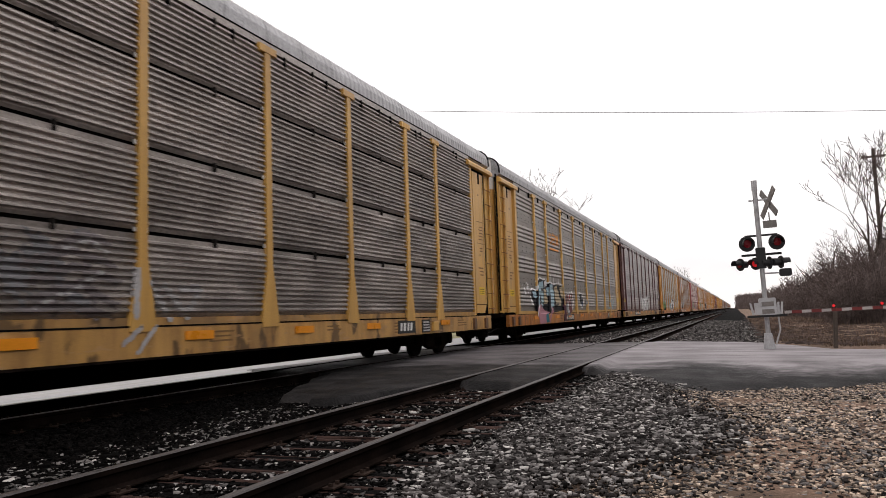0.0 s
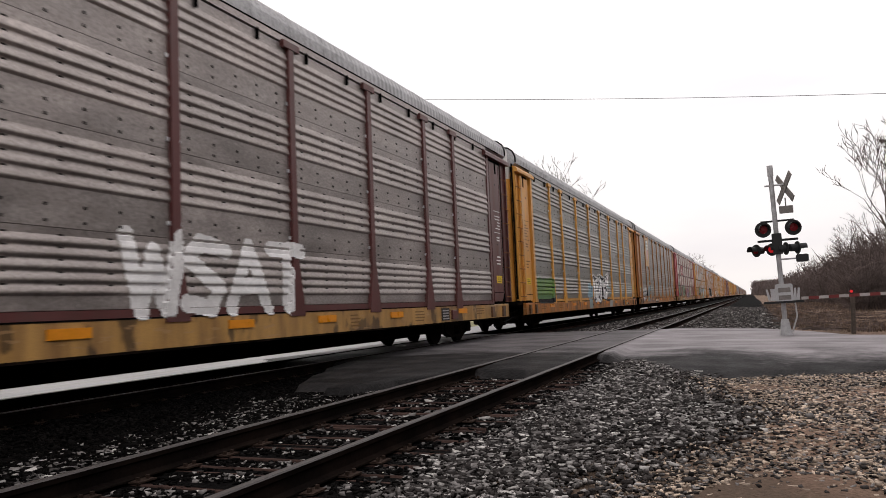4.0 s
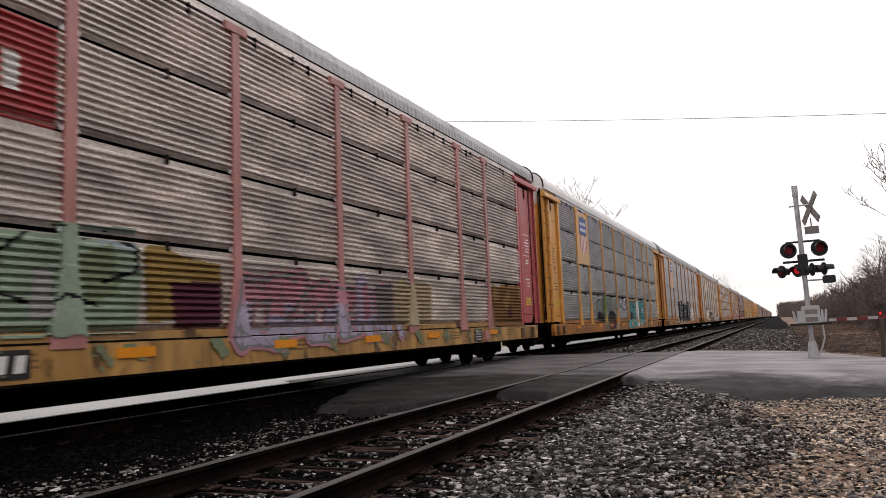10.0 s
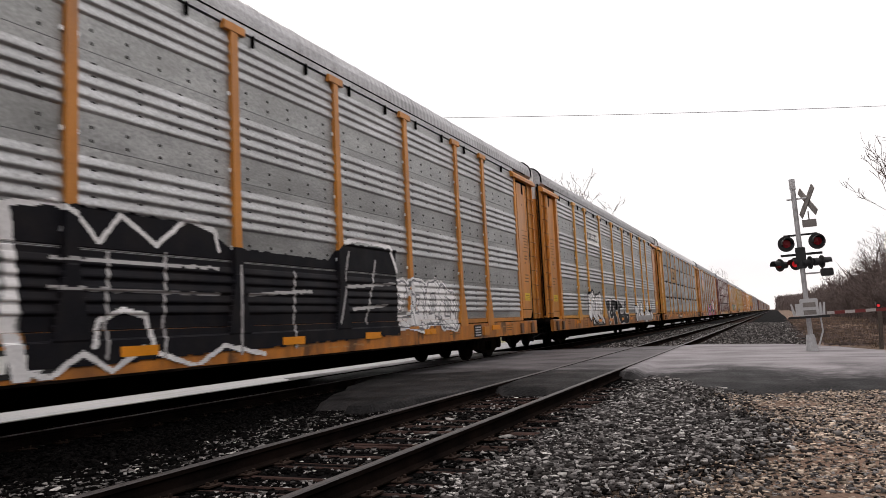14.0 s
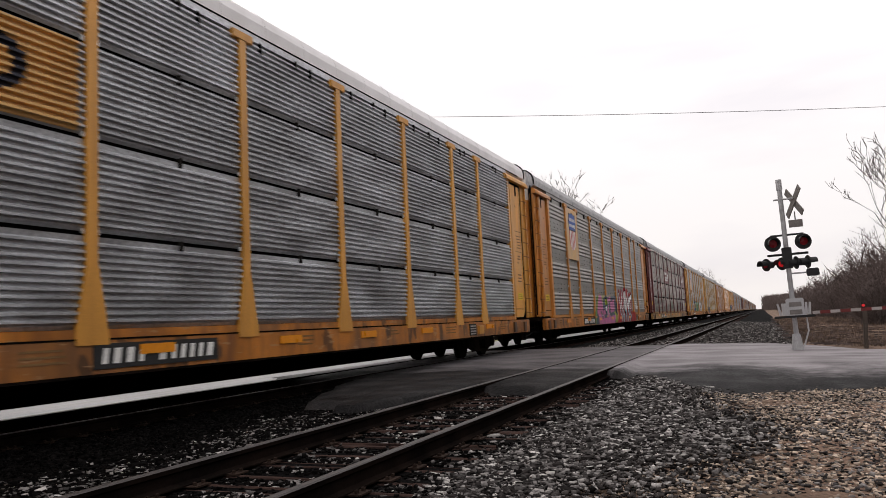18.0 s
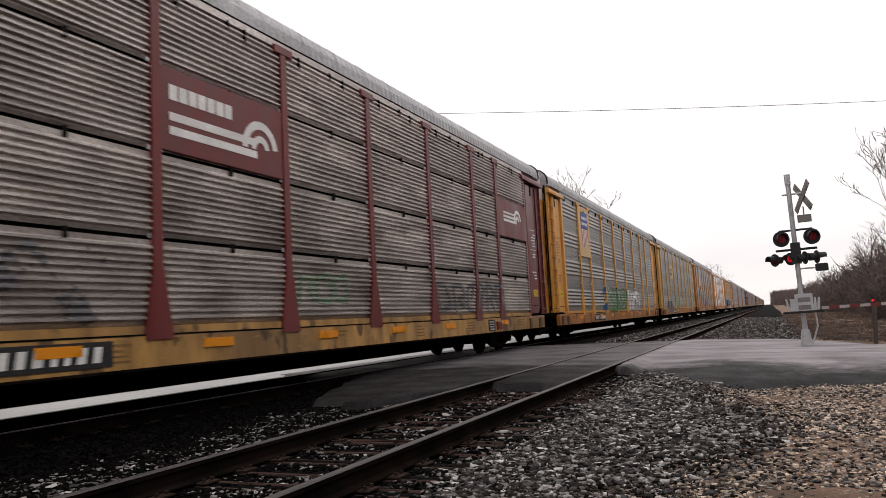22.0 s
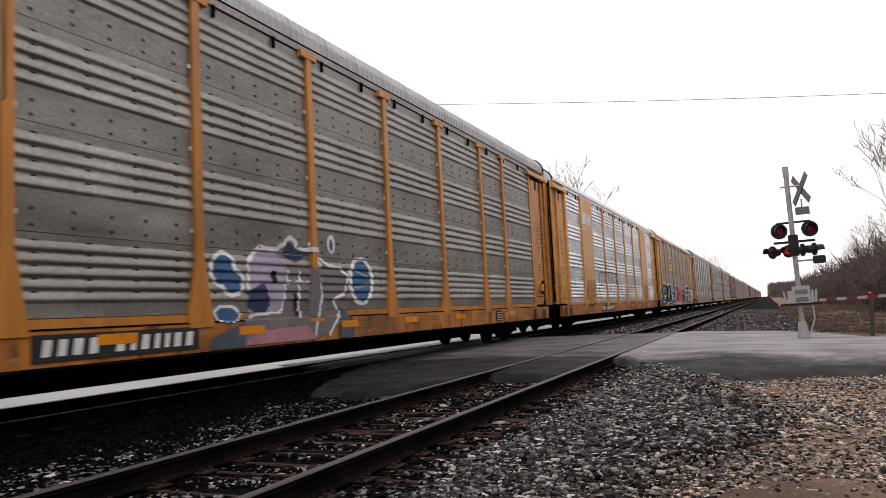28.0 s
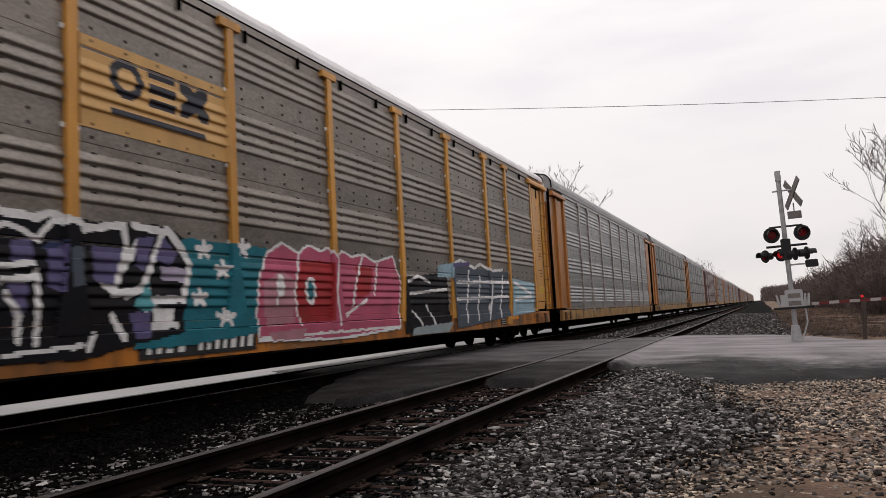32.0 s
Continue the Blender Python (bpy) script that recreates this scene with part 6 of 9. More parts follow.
    g.line("leaf", 0.015, ((3.41, 1.3), (3.42, 1.78), (3.63, 1.94), (3.84, 1.8), (3.84, 1.33)))
    g.line("black", 0.009, ((3.48, 1.59), (3.77, 1.61)))
    g.disc("leaf", 4.12, 1.6, 0.19, 0.31)
    g.line("leaf", 0.0175, ((3.87, 1.29), (3.88, 1.8), (4.12, 1.97), (4.34, 1.82), (4.34, 1.32)))
    g.line("black", 0.0105, ((3.95, 1.6), (4.27, 1.62)))
    g.disc("leaf", 4.65, 1.61, 0.21, 0.32)
    g.line("leaf", 0.0175, ((4.37, 1.29), (4.4, 1.82), (4.65, 2), (4.9, 1.85), (4.9, 1.32)))
    g.line("black", 0.012, ((4.47, 1.61), (4.82, 1.63)))
    g.disc("leaf", 5.14, 1.63, 0.23, 0.34)
    g.line("leaf", 0.0175, ((4.84, 1.28), (4.86, 1.84), (5.15, 2.03), (5.42, 1.87), (5.41, 1.32)))
    g.line("black", 0.012, ((4.94, 1.62), (5.33, 1.65)))
    g.disc("cream", 5.72, 1.72, 0.11, 0.28)
    g.done()
    g = Mural(c[2], st[2], "white bubble graffiti with black outlines and a pale blue cloud")
    g.area("sky", ((12.43, 1.89), (13.13, 1.97), (13.3, 1.69), (13.23, 1.2), (12.62, 1.17), (12.18, 1.33), (12.47, 1.52)))
    g.line("black", 0.036, ((13.54, 2.03), (13.67, 2.25), (14, 2.32), (14.4, 2.21), (14.84, 2.14), (15.15, 2.31), (15.48, 2.38), (16.17, 2.27), (16.54, 2.24), (17.14, 2.16), (17.47, 2.35), (17.91, 2.4), (18.09, 2.56), (18.26, 2.28), (18.23, 1.93), (17.72, 1.24), (17.28, 1.08), (15.94, 1.15), (15.42, 0.92), (13.96, 0.95), (13.52, 1.11), (13.54, 2.03)))
    g.area("white", ((13.54, 2.03), (13.67, 2.25), (14, 2.32), (14.4, 2.21), (14.84, 2.14), (15.15, 2.31), (15.48, 2.38), (16.17, 2.27), (16.54, 2.24), (17.14, 2.16), (17.47, 2.35), (17.91, 2.4), (18.09, 2.56), (18.26, 2.28), (18.23, 1.93), (17.72, 1.24), (17.28, 1.08), (15.94, 1.15), (15.42, 0.92), (13.96, 0.95), (13.52, 1.11)))
    g.line("white", 0.018, ((13.49, 2.19), (13.67, 2.31), (14, 2.37), (14.4, 2.27), (14.84, 2.21), (15.16, 2.38), (15.48, 2.44), (16.17, 2.34), (17.14, 2.25), (17.47, 2.43), (17.92, 2.49), (18.14, 2.65), (18.4, 2.35)))
    g.line("black", 0.0315, ((13.58, 1.95), (13.73, 2.21), (14, 2.28), (14.21, 2.24), (14.29, 2.07)))
    g.line("black", 0.0315, ((14.18, 2.28), (14.4, 2.16), (14.72, 2.17)))
    g.line("black", 0.028, ((13.62, 1.82), (13.64, 1.44), (13.74, 1.29)))
    g.line("black", 0.0315, ((15.05, 2.01), (15.24, 2.1), (15.36, 1.91), (15.59, 1.88)))
    g.line("black", 0.0315, ((15.28, 2.26), (15.68, 2.32)))
    g.line("black", 0.035, ((15.72, 2.19), (15.99, 2.26), (16.26, 2.17), (16.38, 2.08)))
    g.line("black", 0.035, ((17.13, 2.11), (17.23, 2.31), (17.49, 2.35), (17.74, 2.23)))
    g.line("black", 0.035, ((16.57, 1.98), (17.13, 2.11)))
    g.line("black", 0.0385, ((16.67, 1.67), (17.32, 1.73)))
    g.line("black", 0.0315, ((13.76, 1.07), (14.09, 1.1), (14.3, 1.23)))
    g.line("black", 0.035, ((15.11, 1.17), (15.43, 1.24), (15.42, 1.02)))
    g.line("black", 0.035, ((15.76, 1.11), (16.21, 1.17)))
    g.line("black", 0.0385, ((17.27, 0.97), (18.17, 1.06)))
    g.line("black", 0.027, ((14.13, 2.15), (14.32, 1.89), (14.29, 1.01)))
    g.line("black", 0.027, ((14.68, 2), (15.14, 1.92), (15.26, 1.07)))
    g.line("black", 0.03, ((15.47, 2.13), (15.6, 1.35), (15.42, 0.97)))
    g.line("black", 0.03, ((16.16, 2.17), (16.12, 1.3)))
    g.line("black", 0.033, ((16.63, 2.09), (16.49, 1.25)))
    g.line("black", 0.033, ((17.24, 2.11), (17.09, 1.35)))
    g.line("black", 0.033, ((17.55, 2.02), (17.74, 1.46)))
    g.line("black", 0.027, ((13.73, 1.95), (13.65, 1.19)))
    g.line("black", 0.027, ((15.12, 1.54), (14.52, 1.54)))
    g.line("black", 0.033, ((17.31, 1.57), (17.75, 1.63)))
    g.area("haze", ((12.39, 1.13), (13.17, 1.15), (13.22, 0.62), (12.31, 0.61)))
    g.line("black", 0.02, ((13.17, 1.08), (13.46, 1.16)))
    g.line("black", 0.02, ((13.11, 0.81), (13.4, 0.87), (13.36, 0.65)))
    g.line("black", 0.02, ((13.23, 1.2), (13.61, 1.26)))
    g.area("ash", ((18.16, 1), (19.16, 1), (18.86, 0.48), (17.91, 0.67)))
    g.line("sky", 0.036, ((17.76, 1.8), (18.45, 1.7)))
    g.line("sky", 0.033, ((18.19, 1.35), (18.94, 1.46)))
    g.done()
    g = Mural(c[3], st[3], "grey and white bubble graffiti, a pale blue scribble and paint running over the sill")
    g.area("black", ((2.87, 1.16), (2.93, 1.39), (3.21, 1.74), (3.56, 1.8), (3.93, 1.74), (4.32, 1.82), (4.72, 1.83), (5.2, 1.78), (5.35, 1.46), (5.23, 1.2)))
    g.area("ash", ((2.97, 1.25), (3.07, 1.43), (3.27, 1.7), (3.56, 1.76), (3.85, 1.69), (4.01, 1.77), (4.31, 1.72), (4.59, 1.8), (5.08, 1.76), (5.17, 1.48), (5.09, 1.23)))
    g.disc("white", 3.32, 1.66, 0.21, 0.1)
    g.disc("ash", 3.34, 1.64, 0.12, 0.055)
    g.disc("white", 3.83, 1.72, 0.2, 0.085)
    g.disc("ash", 3.85, 1.69, 0.11, 0.045)
    g.disc("white", 4.37, 1.75, 0.26, 0.1)
    g.disc("ash", 4.39, 1.73, 0.15, 0.055)
    g.disc("white", 4.94, 1.74, 0.25, 0.11)
    g.disc("ash", 4.96, 1.71, 0.14, 0.06)
    g.disc("white", 3.25, 1.38, 0.19, 0.09)
    g.disc("ash", 3.27, 1.36, 0.1, 0.05)
    g.disc("white", 3.71, 1.41, 0.2, 0.1)
    g.disc("ash", 3.73, 1.38, 0.11, 0.06)
    g.disc("white", 4.29, 1.43, 0.24, 0.11)
    g.disc("ash", 4.31, 1.41, 0.13, 0.06)
    g.disc("white", 4.88, 1.43, 0.23, 0.11)
    g.disc("ash", 4.91, 1.41, 0.12, 0.06)
    g.line("black", 0.018, ((2.92, 1.25), (3.13, 1.57), (3.3, 1.45)))
    g.line("black", 0.018, ((3.56, 1.78), (3.59, 1.52), (3.43, 1.28)))
    g.line("black", 0.018, ((4.11, 1.79), (4.04, 1.51), (3.92, 1.24)))
    g.line("black", 0.018, ((4.64, 1.77), (4.62, 1.52), (4.46, 1.24)))
    g.line("black", 0.0165, ((3.08, 1.5), (3.54, 1.52), (4.3, 1.53), (5.18, 1.59)))
    g.line("black", 0.018, ((3.34, 1.36), (3.54, 1.41)))
    g.line("black", 0.0165, ((3.82, 1.34), (4.03, 1.41)))
    g.line("black", 0.018, ((4.76, 1.27), (4.99, 1.38)))
    g.line("black", 0.018, ((4.28, 1.27), (4.32, 1.19)))
    g.disc("white", 5.73, 1.7, 0.18, 0.21)
    g.line("black", 0.0195, ((5.46, 1.75), (5.39, 1.27)))
    g.line("black", 0.0195, ((6.02, 1.86), (5.94, 1.38)))
    g.area("dusty", ((5.33, 1.27), (5.85, 1.36), (5.92, 1.17), (5.37, 1.12)))
    g.line("haze", 0.035, ((6.06, 1.26), (6.22, 1.6), (6.54, 1.81), (6.8, 2.09), (6.97, 1.75), (7.36, 2.04), (7.24, 1.61)))
    g.line("haze", 0.0325, ((6.34, 1.46), (6.86, 1.67), (7.22, 1.4), (6.64, 1.22)))
    g.line("haze", 0.0325, ((6.61, 2.16), (7.02, 2.14)))
    g.line("haze", 0.0325, ((6.08, 1.46), (6.32, 1.26), (6.84, 1.46)))
    g.line("sky", 0.026, ((6.3, 1.73), (6.71, 1.88), (7.05, 1.82), (7.13, 1.25)))
    g.line("sky", 0.028, ((6.55, 1.6), (7.02, 1.55)))
    g.line("sky", 0.028, ((6.91, 2.11), (6.64, 1.88)))
    g.line("black", 0.0175, ((6.49, 1.67), (6.32, 1.33)))
    g.line("black", 0.0188, ((6.9, 1.75), (7, 1.33)))
    g.area("white", ((2.96, 1.11), (3.91, 1.12), (3.8, 1.03), (3.5, 0.87), (3.26, 0.84), (3.04, 0.96)))
    g.area("ash", ((4.11, 1.14), (5.03, 1.15), (4.84, 0.96), (4.51, 0.92), (4.26, 1.02)))
    g.line("black", 0.018, ((4, 0.98), (4.11, 0.76)))
    g.line("black", 0.0165, ((2.91, 1.09), (3.04, 0.94), (3.26, 0.81), (3.62, 0.89)))
    g.line("black", 0.018, ((4.97, 1.13), (4.68, 0.94), (4.25, 0.95)))
    g.area("mint", ((5.25, 1.08), (6.05, 1.14), (5.95, 0.8), (5.11, 0.77)))
    g.area("haze", ((6.04, 1.11), (6.7, 1.13), (6.6, 0.78), (6.08, 0.79)))
    g.area("ash", ((6.75, 0.97), (7.32, 1.01), (7.29, 0.76), (6.73, 0.77)))
    g.line("black", 0.0195, ((5.61, 1.07), (5.52, 0.81)))
    g.line("black", 0.021, ((6.88, 0.91), (7.16, 0.9)))
    g.area("dusty", ((7.92, 1.09), (9.13, 1.13), (8.92, 0.8), (7.8, 0.77)))
    g.line("ash", 0.0225, ((8.38, 1.05), (8.19, 0.82)))
    g.line("ash", 0.0225, ((8.79, 1.08), (8.6, 0.84)))
    g.disc("sky", 1.74, 1.82, 0.075, 0.075)
    g.disc("sky", 2.22, 1.81, 0.1, 0.085)
    g.area("haze", ((1.64, 1.76), (1.84, 1.76), (1.98, 1.64), (2.15, 1.73), (2.27, 1.69), (2.13, 1.47), (1.97, 1.41), (1.78, 1.53)))
    g.line("white", 0.0165, ((1.91, 1.62), (2.06, 1.62)))
    g.line("white", 0.0165, ((1.79, 1.66), (1.86, 1.55)))
    g.line("black", 0.015, ((1.74, 1.47), (2.01, 1.43), (2.21, 1.34)))
    g.line("black", 0.015, ((1.72, 1.78), (1.83, 1.68)))
    g.line("rust", 0.0165, ((1.74, 2.07), (1.94, 2.17), (2.25, 2.1)))
    g.done()
    g = Mural(c[4], st[4], "pale green and grey graffiti with black lines")
    g.area("mint", ((2.62, 2.14), (2.88, 2.29), (3.39, 2.41), (3.78, 2.63), (4.4, 2.66), (5.2, 2.52), (5.26, 2.37), (5.19, 1.19), (2.64, 1.18)))
    g.area("olive", ((2.7, 1.45), (3.55, 1.59), (3.63, 1.22), (2.7, 1.18)))
    g.line("ash", 0.027, ((2.75, 2.06), (3.31, 2.27), (3.78, 2.65), (4.4, 2.65), (5.2, 2.56)))
    g.line("ash", 0.0315, ((3.09, 2.38), (3.62, 2.69), (4.13, 2.72)))
    g.disc("black", 3.72, 1.37, 0.22, 0.24)
    g.line("black", 0.0175, ((2.82, 1.73), (3.17, 2), (3.7, 2.3), (3.87, 2.35)))
    g.line("black", 0.0175, ((3.55, 1.89), (3.79, 2), (3.91, 1.94)))
    g.line("black", 0.0175, ((4.26, 1.99), (4.4, 1.86), (4.31, 1.71)))
    g.line("black", 0.02, ((4.68, 1.87), (5.2, 1.97)))
    g.line("black", 0.02, ((4.73, 1.72), (5.2, 1.73)))
    g.line("black", 0.015, ((3.4, 1.42), (3.55, 1.59), (3.87, 1.63)))
    g.line("black", 0.015, ((2.64, 1.18), (5.19, 1.21)))
    g.line("black", 0.0175, ((3.78, 2.63), (4.4, 2.68), (4.59, 2.54)))
    g.area("mint", ((5.42, 2.22), (6.39, 2.38), (6.5, 1.34), (5.63, 1.22)))
    g.area("black", ((6.37, 2.33), (6.53, 2.3), (6.43, 1.69), (6.25, 1.68)))
    g.area("haze", ((6.66, 2.22), (7.23, 2.26), (7.21, 1.61), (6.64, 1.47)))
    g.line("black", 0.018, ((6.38, 1.68), (6.22, 1.34), (6.5, 1.21)))
    g.line("black", 0.018, ((5.65, 2.07), (5.82, 2)))
    g.line("black", 0.018, ((6.73, 2.14), (6.78, 1.52)))
    g.line("black", 0.018, ((7.08, 2.25), (6.98, 1.34)))
    g.area("slate", ((5.52, 1.34), (6.5, 1.47), (7.21, 1.52), (6.91, 1.18), (5.57, 1.17)))
    g.area("mint", ((7.54, 2.28), (10.38, 2.35), (10.3, 1.23), (7.5, 1.2)))
    g.area("ochre", ((7.62, 2.28), (8.11, 2.27), (8.08, 1.53), (7.59, 1.57)))
    g.line("black", 0.02, ((8.19, 2.12), (8.57, 2.04), (8.66, 1.63), (9.07, 1.48)))
    g.line("black", 0.022, ((9.11, 2.27), (8.71, 1.94)))
    g.line("black", 0.022, ((9.93, 2.21), (9.53, 1.97), (9.88, 1.54)))
    g.line("black", 0.02, ((8.34, 1.63), (8.32, 1.23)))
    g.line("black", 0.022, ((10.26, 2.23), (10.08, 1.27)))
    g.done()
    g = Mural(c[4], st[4], "green, tan and grey graffiti with black outlines")
    g.area("mint", ((9.54, 2.26), (10.22, 2.43), (11.38, 2.49), (11.47, 1.94), (11.39, 1.15), (9.57, 1.12)))
    g.area("haze", ((10.68, 2.45), (11.38, 2.45), (11.43, 2.16), (10.85, 2.19)))
    g.area("ochre", ((11.52, 2.24), (11.87, 2.42), (12.07, 2.21), (12.98, 2.11), (12.97, 1.36), (11.57, 1.29)))
    g.area("wine", ((11.97, 1.82), (13, 1.86), (12.99, 1.19), (12.07, 1.17)))
    g.area("olive", ((10.53, 2.09), (11.02, 2.27), (11.11, 1.64), (10.62, 1.49)))
    g.line("black", 0.015, ((9.55, 2.08), (9.94, 2.36), (10.3, 2.4)))
    g.line("black", 0.015, ((9.96, 1.36), (10.31, 1.62), (10.78, 1.5)))
    g.line("black", 0.0175, ((10.61, 2.3), (10.93, 2.4), (11.38, 2.23), (11.43, 1.94)))
    g.line("black", 0.0175, ((10.86, 1.77), (11.38, 1.94)))
    g.line("black", 0.015, ((9.56, 1.6), (9.95, 1.49)))
    g.area("ash", ((9.95, 1.86), (10.16, 1.94), (10.2, 1.36), (9.89, 1.3)))
    g.done()
    g = Mural(c[4], st[4], "lilac and tan patches of spray paint")
    g.area("lilac", ((16.88, 2.09), (17.14, 2.21), (17.38, 1.94), (17.57, 1.3), (16.9, 1.19)))
    g.area("pink", ((17.08, 1.93), (17.28, 2), (17.46, 1.38), (17.15, 1.26)))
    g.area("cream", ((18.39, 2), (18.8, 2.32), (19.18, 2.05), (19.6, 2.16), (20.31, 2.08), (20.3, 1.16), (18.44, 1.15)))
    g.line("ash", 0.021, ((18.39, 1.93), (18.79, 2.29), (19.18, 2.05)))
    g.area("dusty", ((17.63, 1.96), (18.35, 2.07), (18.35, 1.2), (17.71, 1.18)))
    g.done()
    g = Mural(c[4], st[4], "rust brown paint along the foot of the panels")
    g.area("rust", ((24.36, 2.18), (24.69, 2.29), (24.98, 2.19), (25.52, 2.33), (26.22, 2.29), (26.72, 2.41), (27.12, 2.26), (27.07, 1.04), (24.38, 1.08)))
    g.area("ochre", ((24.56, 2.1), (24.9, 2.2), (25.13, 1.95), (24.7, 1.74)))
    g.area("ochre", ((25.36, 1.76), (25.86, 2.2), (26.13, 2.01), (25.77, 1.5)))
    g.area("wine", ((25.86, 1.64), (26.13, 1.72), (26.17, 1.28), (25.82, 1.29)))
    g.line("mint", 0.018, ((24.49, 2.22), (24.69, 2.34)))
    g.line("mint", 0.021, ((25.44, 2.34), (25.77, 2.41), (26.13, 2.34)))
    g.line("mint", 0.024, ((27.04, 2.22), (27.12, 1.82)))
    g.done()
    g = Mural(c[5], st[5], "grey, green and dark graffiti figures beside purple paint")
    g.area("ash", ((7.72, 2.01), (8.53, 2.1), (8.52, 1.16), (7.88, 1.15), (7.56, 1.61)))
    g.line("white", 0.021, ((7.64, 1.68), (8.13, 1.73)))
    g.line("white", 0.021, ((7.8, 1.95), (8.53, 2.07)))
    g.line("white", 0.021, ((7.88, 1.35), (8.04, 1.24)))
    g.area("haze", ((8.57, 2.03), (9.27, 2.1), (9.54, 1.81), (9.48, 1.46), (8.62, 1.45)))
    g.line("black", 0.021, ((8.57, 1.45), (8.55, 2.03), (9.16, 2.12), (9.48, 2.01), (9.55, 1.65)))
    g.area("black", ((8.57, 1.45), (9.16, 1.57), (9.7, 1.46), (10.05, 1.34), (10.11, 1.09), (8.57, 1.13)))
    g.area("olive", ((9.77, 2.07), (10.19, 2.34), (10.29, 2.27), (10.17, 1.21), (9.7, 1.46)))
    g.area("leaf", ((10.25, 2.35), (10.57, 2.29), (10.63, 1.68), (10.36, 1.33), (10.21, 1.21)))
    g.area("white", ((10.49, 1.42), (10.83, 1.6), (10.96, 1.46), (10.55, 1.25)))
    g.line("black", 0.024, ((9.71, 2.06), (10.07, 2.38), (10.45, 2.49), (10.64, 2.29)))
    g.disc("black", 11.36, 1.93, 0.46, 0.41)
    g.disc("haze", 11.36, 1.93, 0.4, 0.37)
    g.line("black", 0.018, ((11.42, 2.25), (11.48, 1.7)))
    g.disc("black", 11.91, 2, 0.25, 0.42)
    g.disc("ash", 11.91, 2, 0.19, 0.38)
    g.area("cream", ((12.37, 1.92), (12.64, 2.03), (12.99, 1.63), (12.36, 1.62)))
    g.area("haze", ((12.56, 2.13), (13.21, 2.26), (13.28, 1.74), (12.99, 1.53)))
    g.area("black", ((10.96, 1.46), (12.03, 1.62), (12.89, 1.42), (12.69, 1.12), (10.95, 1.11)))
    g.line("ash", 0.018, ((11.24, 1.33), (11.39, 1.47)))
    g.line("ash", 0.018, ((11.85, 1.33), (12.18, 1.37)))
    g.line("ash", 0.014, ((9.16, 1.45), (9.48, 1.34)))
    g.area("olive", ((10.11, 1.09), (10.95, 1.07), (10.87, 0.68), (10.1, 0.68)))
    g.area("wine", ((10.95, 1.07), (12.69, 1.12), (12.5, 0.73), (10.94, 0.67)))
    g.area("cream", ((12.68, 0.92), (13.44, 1), (13.33, 0.69), (12.49, 0.68)))
    g.area("leaf", ((10.55, 1.21), (10.96, 1.33), (10.98, 1.11), (10.52, 1.09)))
    g.done()
    g = Mural(c[5], st[5], "white letters on purple spray paint")
    g.area("purple", ((13.8, 2.28), (16.03, 2.3), (16.03, 1.71), (15.49, 1.64), (13.81, 1.79)))
    g.line("white", 0.042, ((13.99, 1.79), (14.09, 2.19), (14.29, 1.96), (14.44, 2.2), (14.56, 1.76)))
    g.line("white", 0.049, ((14.86, 1.84), (15.02, 2.23), (15.21, 1.75)))
    g.line("white", 0.042, ((14.9, 1.93), (15.17, 1.9)))
    g.line("white", 0.049, ((15.66, 2.22), (15.42, 2.24), (15.39, 2.1), (15.62, 1.94), (15.56, 1.79), (15.25, 1.8)))
    g.done()
    g = Mural(c[5], st[5], "cyan graffiti letters with pale edges and black lines")
    g.area("cream", ((16.47, 2.3), (19.22, 2.43), (21.89, 2.4), (21.91, 1.04), (20.18, 0.98), (19.18, 1.29), (16.31, 1.01), (16.31, 1.61)))
    g.area("cyan", ((16.68, 2.12), (17.59, 2.18), (17.72, 1.97), (18.32, 2.23), (18.75, 2.12), (18.72, 1.11), (17.39, 1.1), (16.51, 0.85), (16.21, 0.72), (15.93, 0.78), (16.02, 1.02), (16.62, 1.31), (16.62, 1.84)))
    g.area("wine", ((16.83, 1.46), (17.11, 1.62), (17.64, 1.51), (17.58, 1.22), (17.05, 1.22)))
    g.line("black", 0.02, ((16.68, 2.12), (16.62, 1.77), (16.62, 1.31), (16.02, 0.99)))
    g.line("black", 0.0175, ((16.68, 2.13), (17.59, 2.2)))
    g.line("black", 0.02, ((17.59, 2.18), (17.65, 1.97), (18.32, 2.23), (18.75, 2.16)))
    g.line("black", 0.0225, ((17.58, 1.22), (17.05, 1.18), (16.62, 1.19)))
    g.line("black", 0.02, ((17.64, 1.55), (17.64, 1.13)))
    g.line("black", 0.0225, ((18.31, 1.82), (18.16, 1.29)))
    g.line("black", 0.02, ((17.71, 1.89), (18.74, 1.84)))
    g.area("white", ((18.77, 2.03), (19.41, 2.3), (19.48, 1.67), (19.25, 1.1), (18.75, 1.2)))
    g.line("black", 0.0225, ((18.77, 2.03), (18.72, 1.2)))
    g.line("black", 0.025, ((19.46, 2.3), (19.5, 1.28)))
    g.area("cyan", ((19.54, 2.26), (20.24, 2.3), (20.52, 2.11), (21.02, 2.35), (21.55, 2.27), (21.85, 1.72), (21.69, 1.05), (20.95, 0.95), (20.19, 1.08), (19.59, 1.28)))
    g.line("black", 0.025, ((19.54, 2.28), (20.25, 2.34), (20.52, 2.13), (21.03, 2.39), (21.61, 2.3), (21.89, 1.72), (21.71, 1.04)))
    g.line("black", 0.025, ((20.75, 0.96), (20.98, 1.49)))
    g.line("black", 0.025, ((20.23, 1.89), (20.02, 1.28)))
    g.area("white", ((20.89, 1.81), (21.2, 1.81), (21.18, 1.49), (20.88, 1.49)))
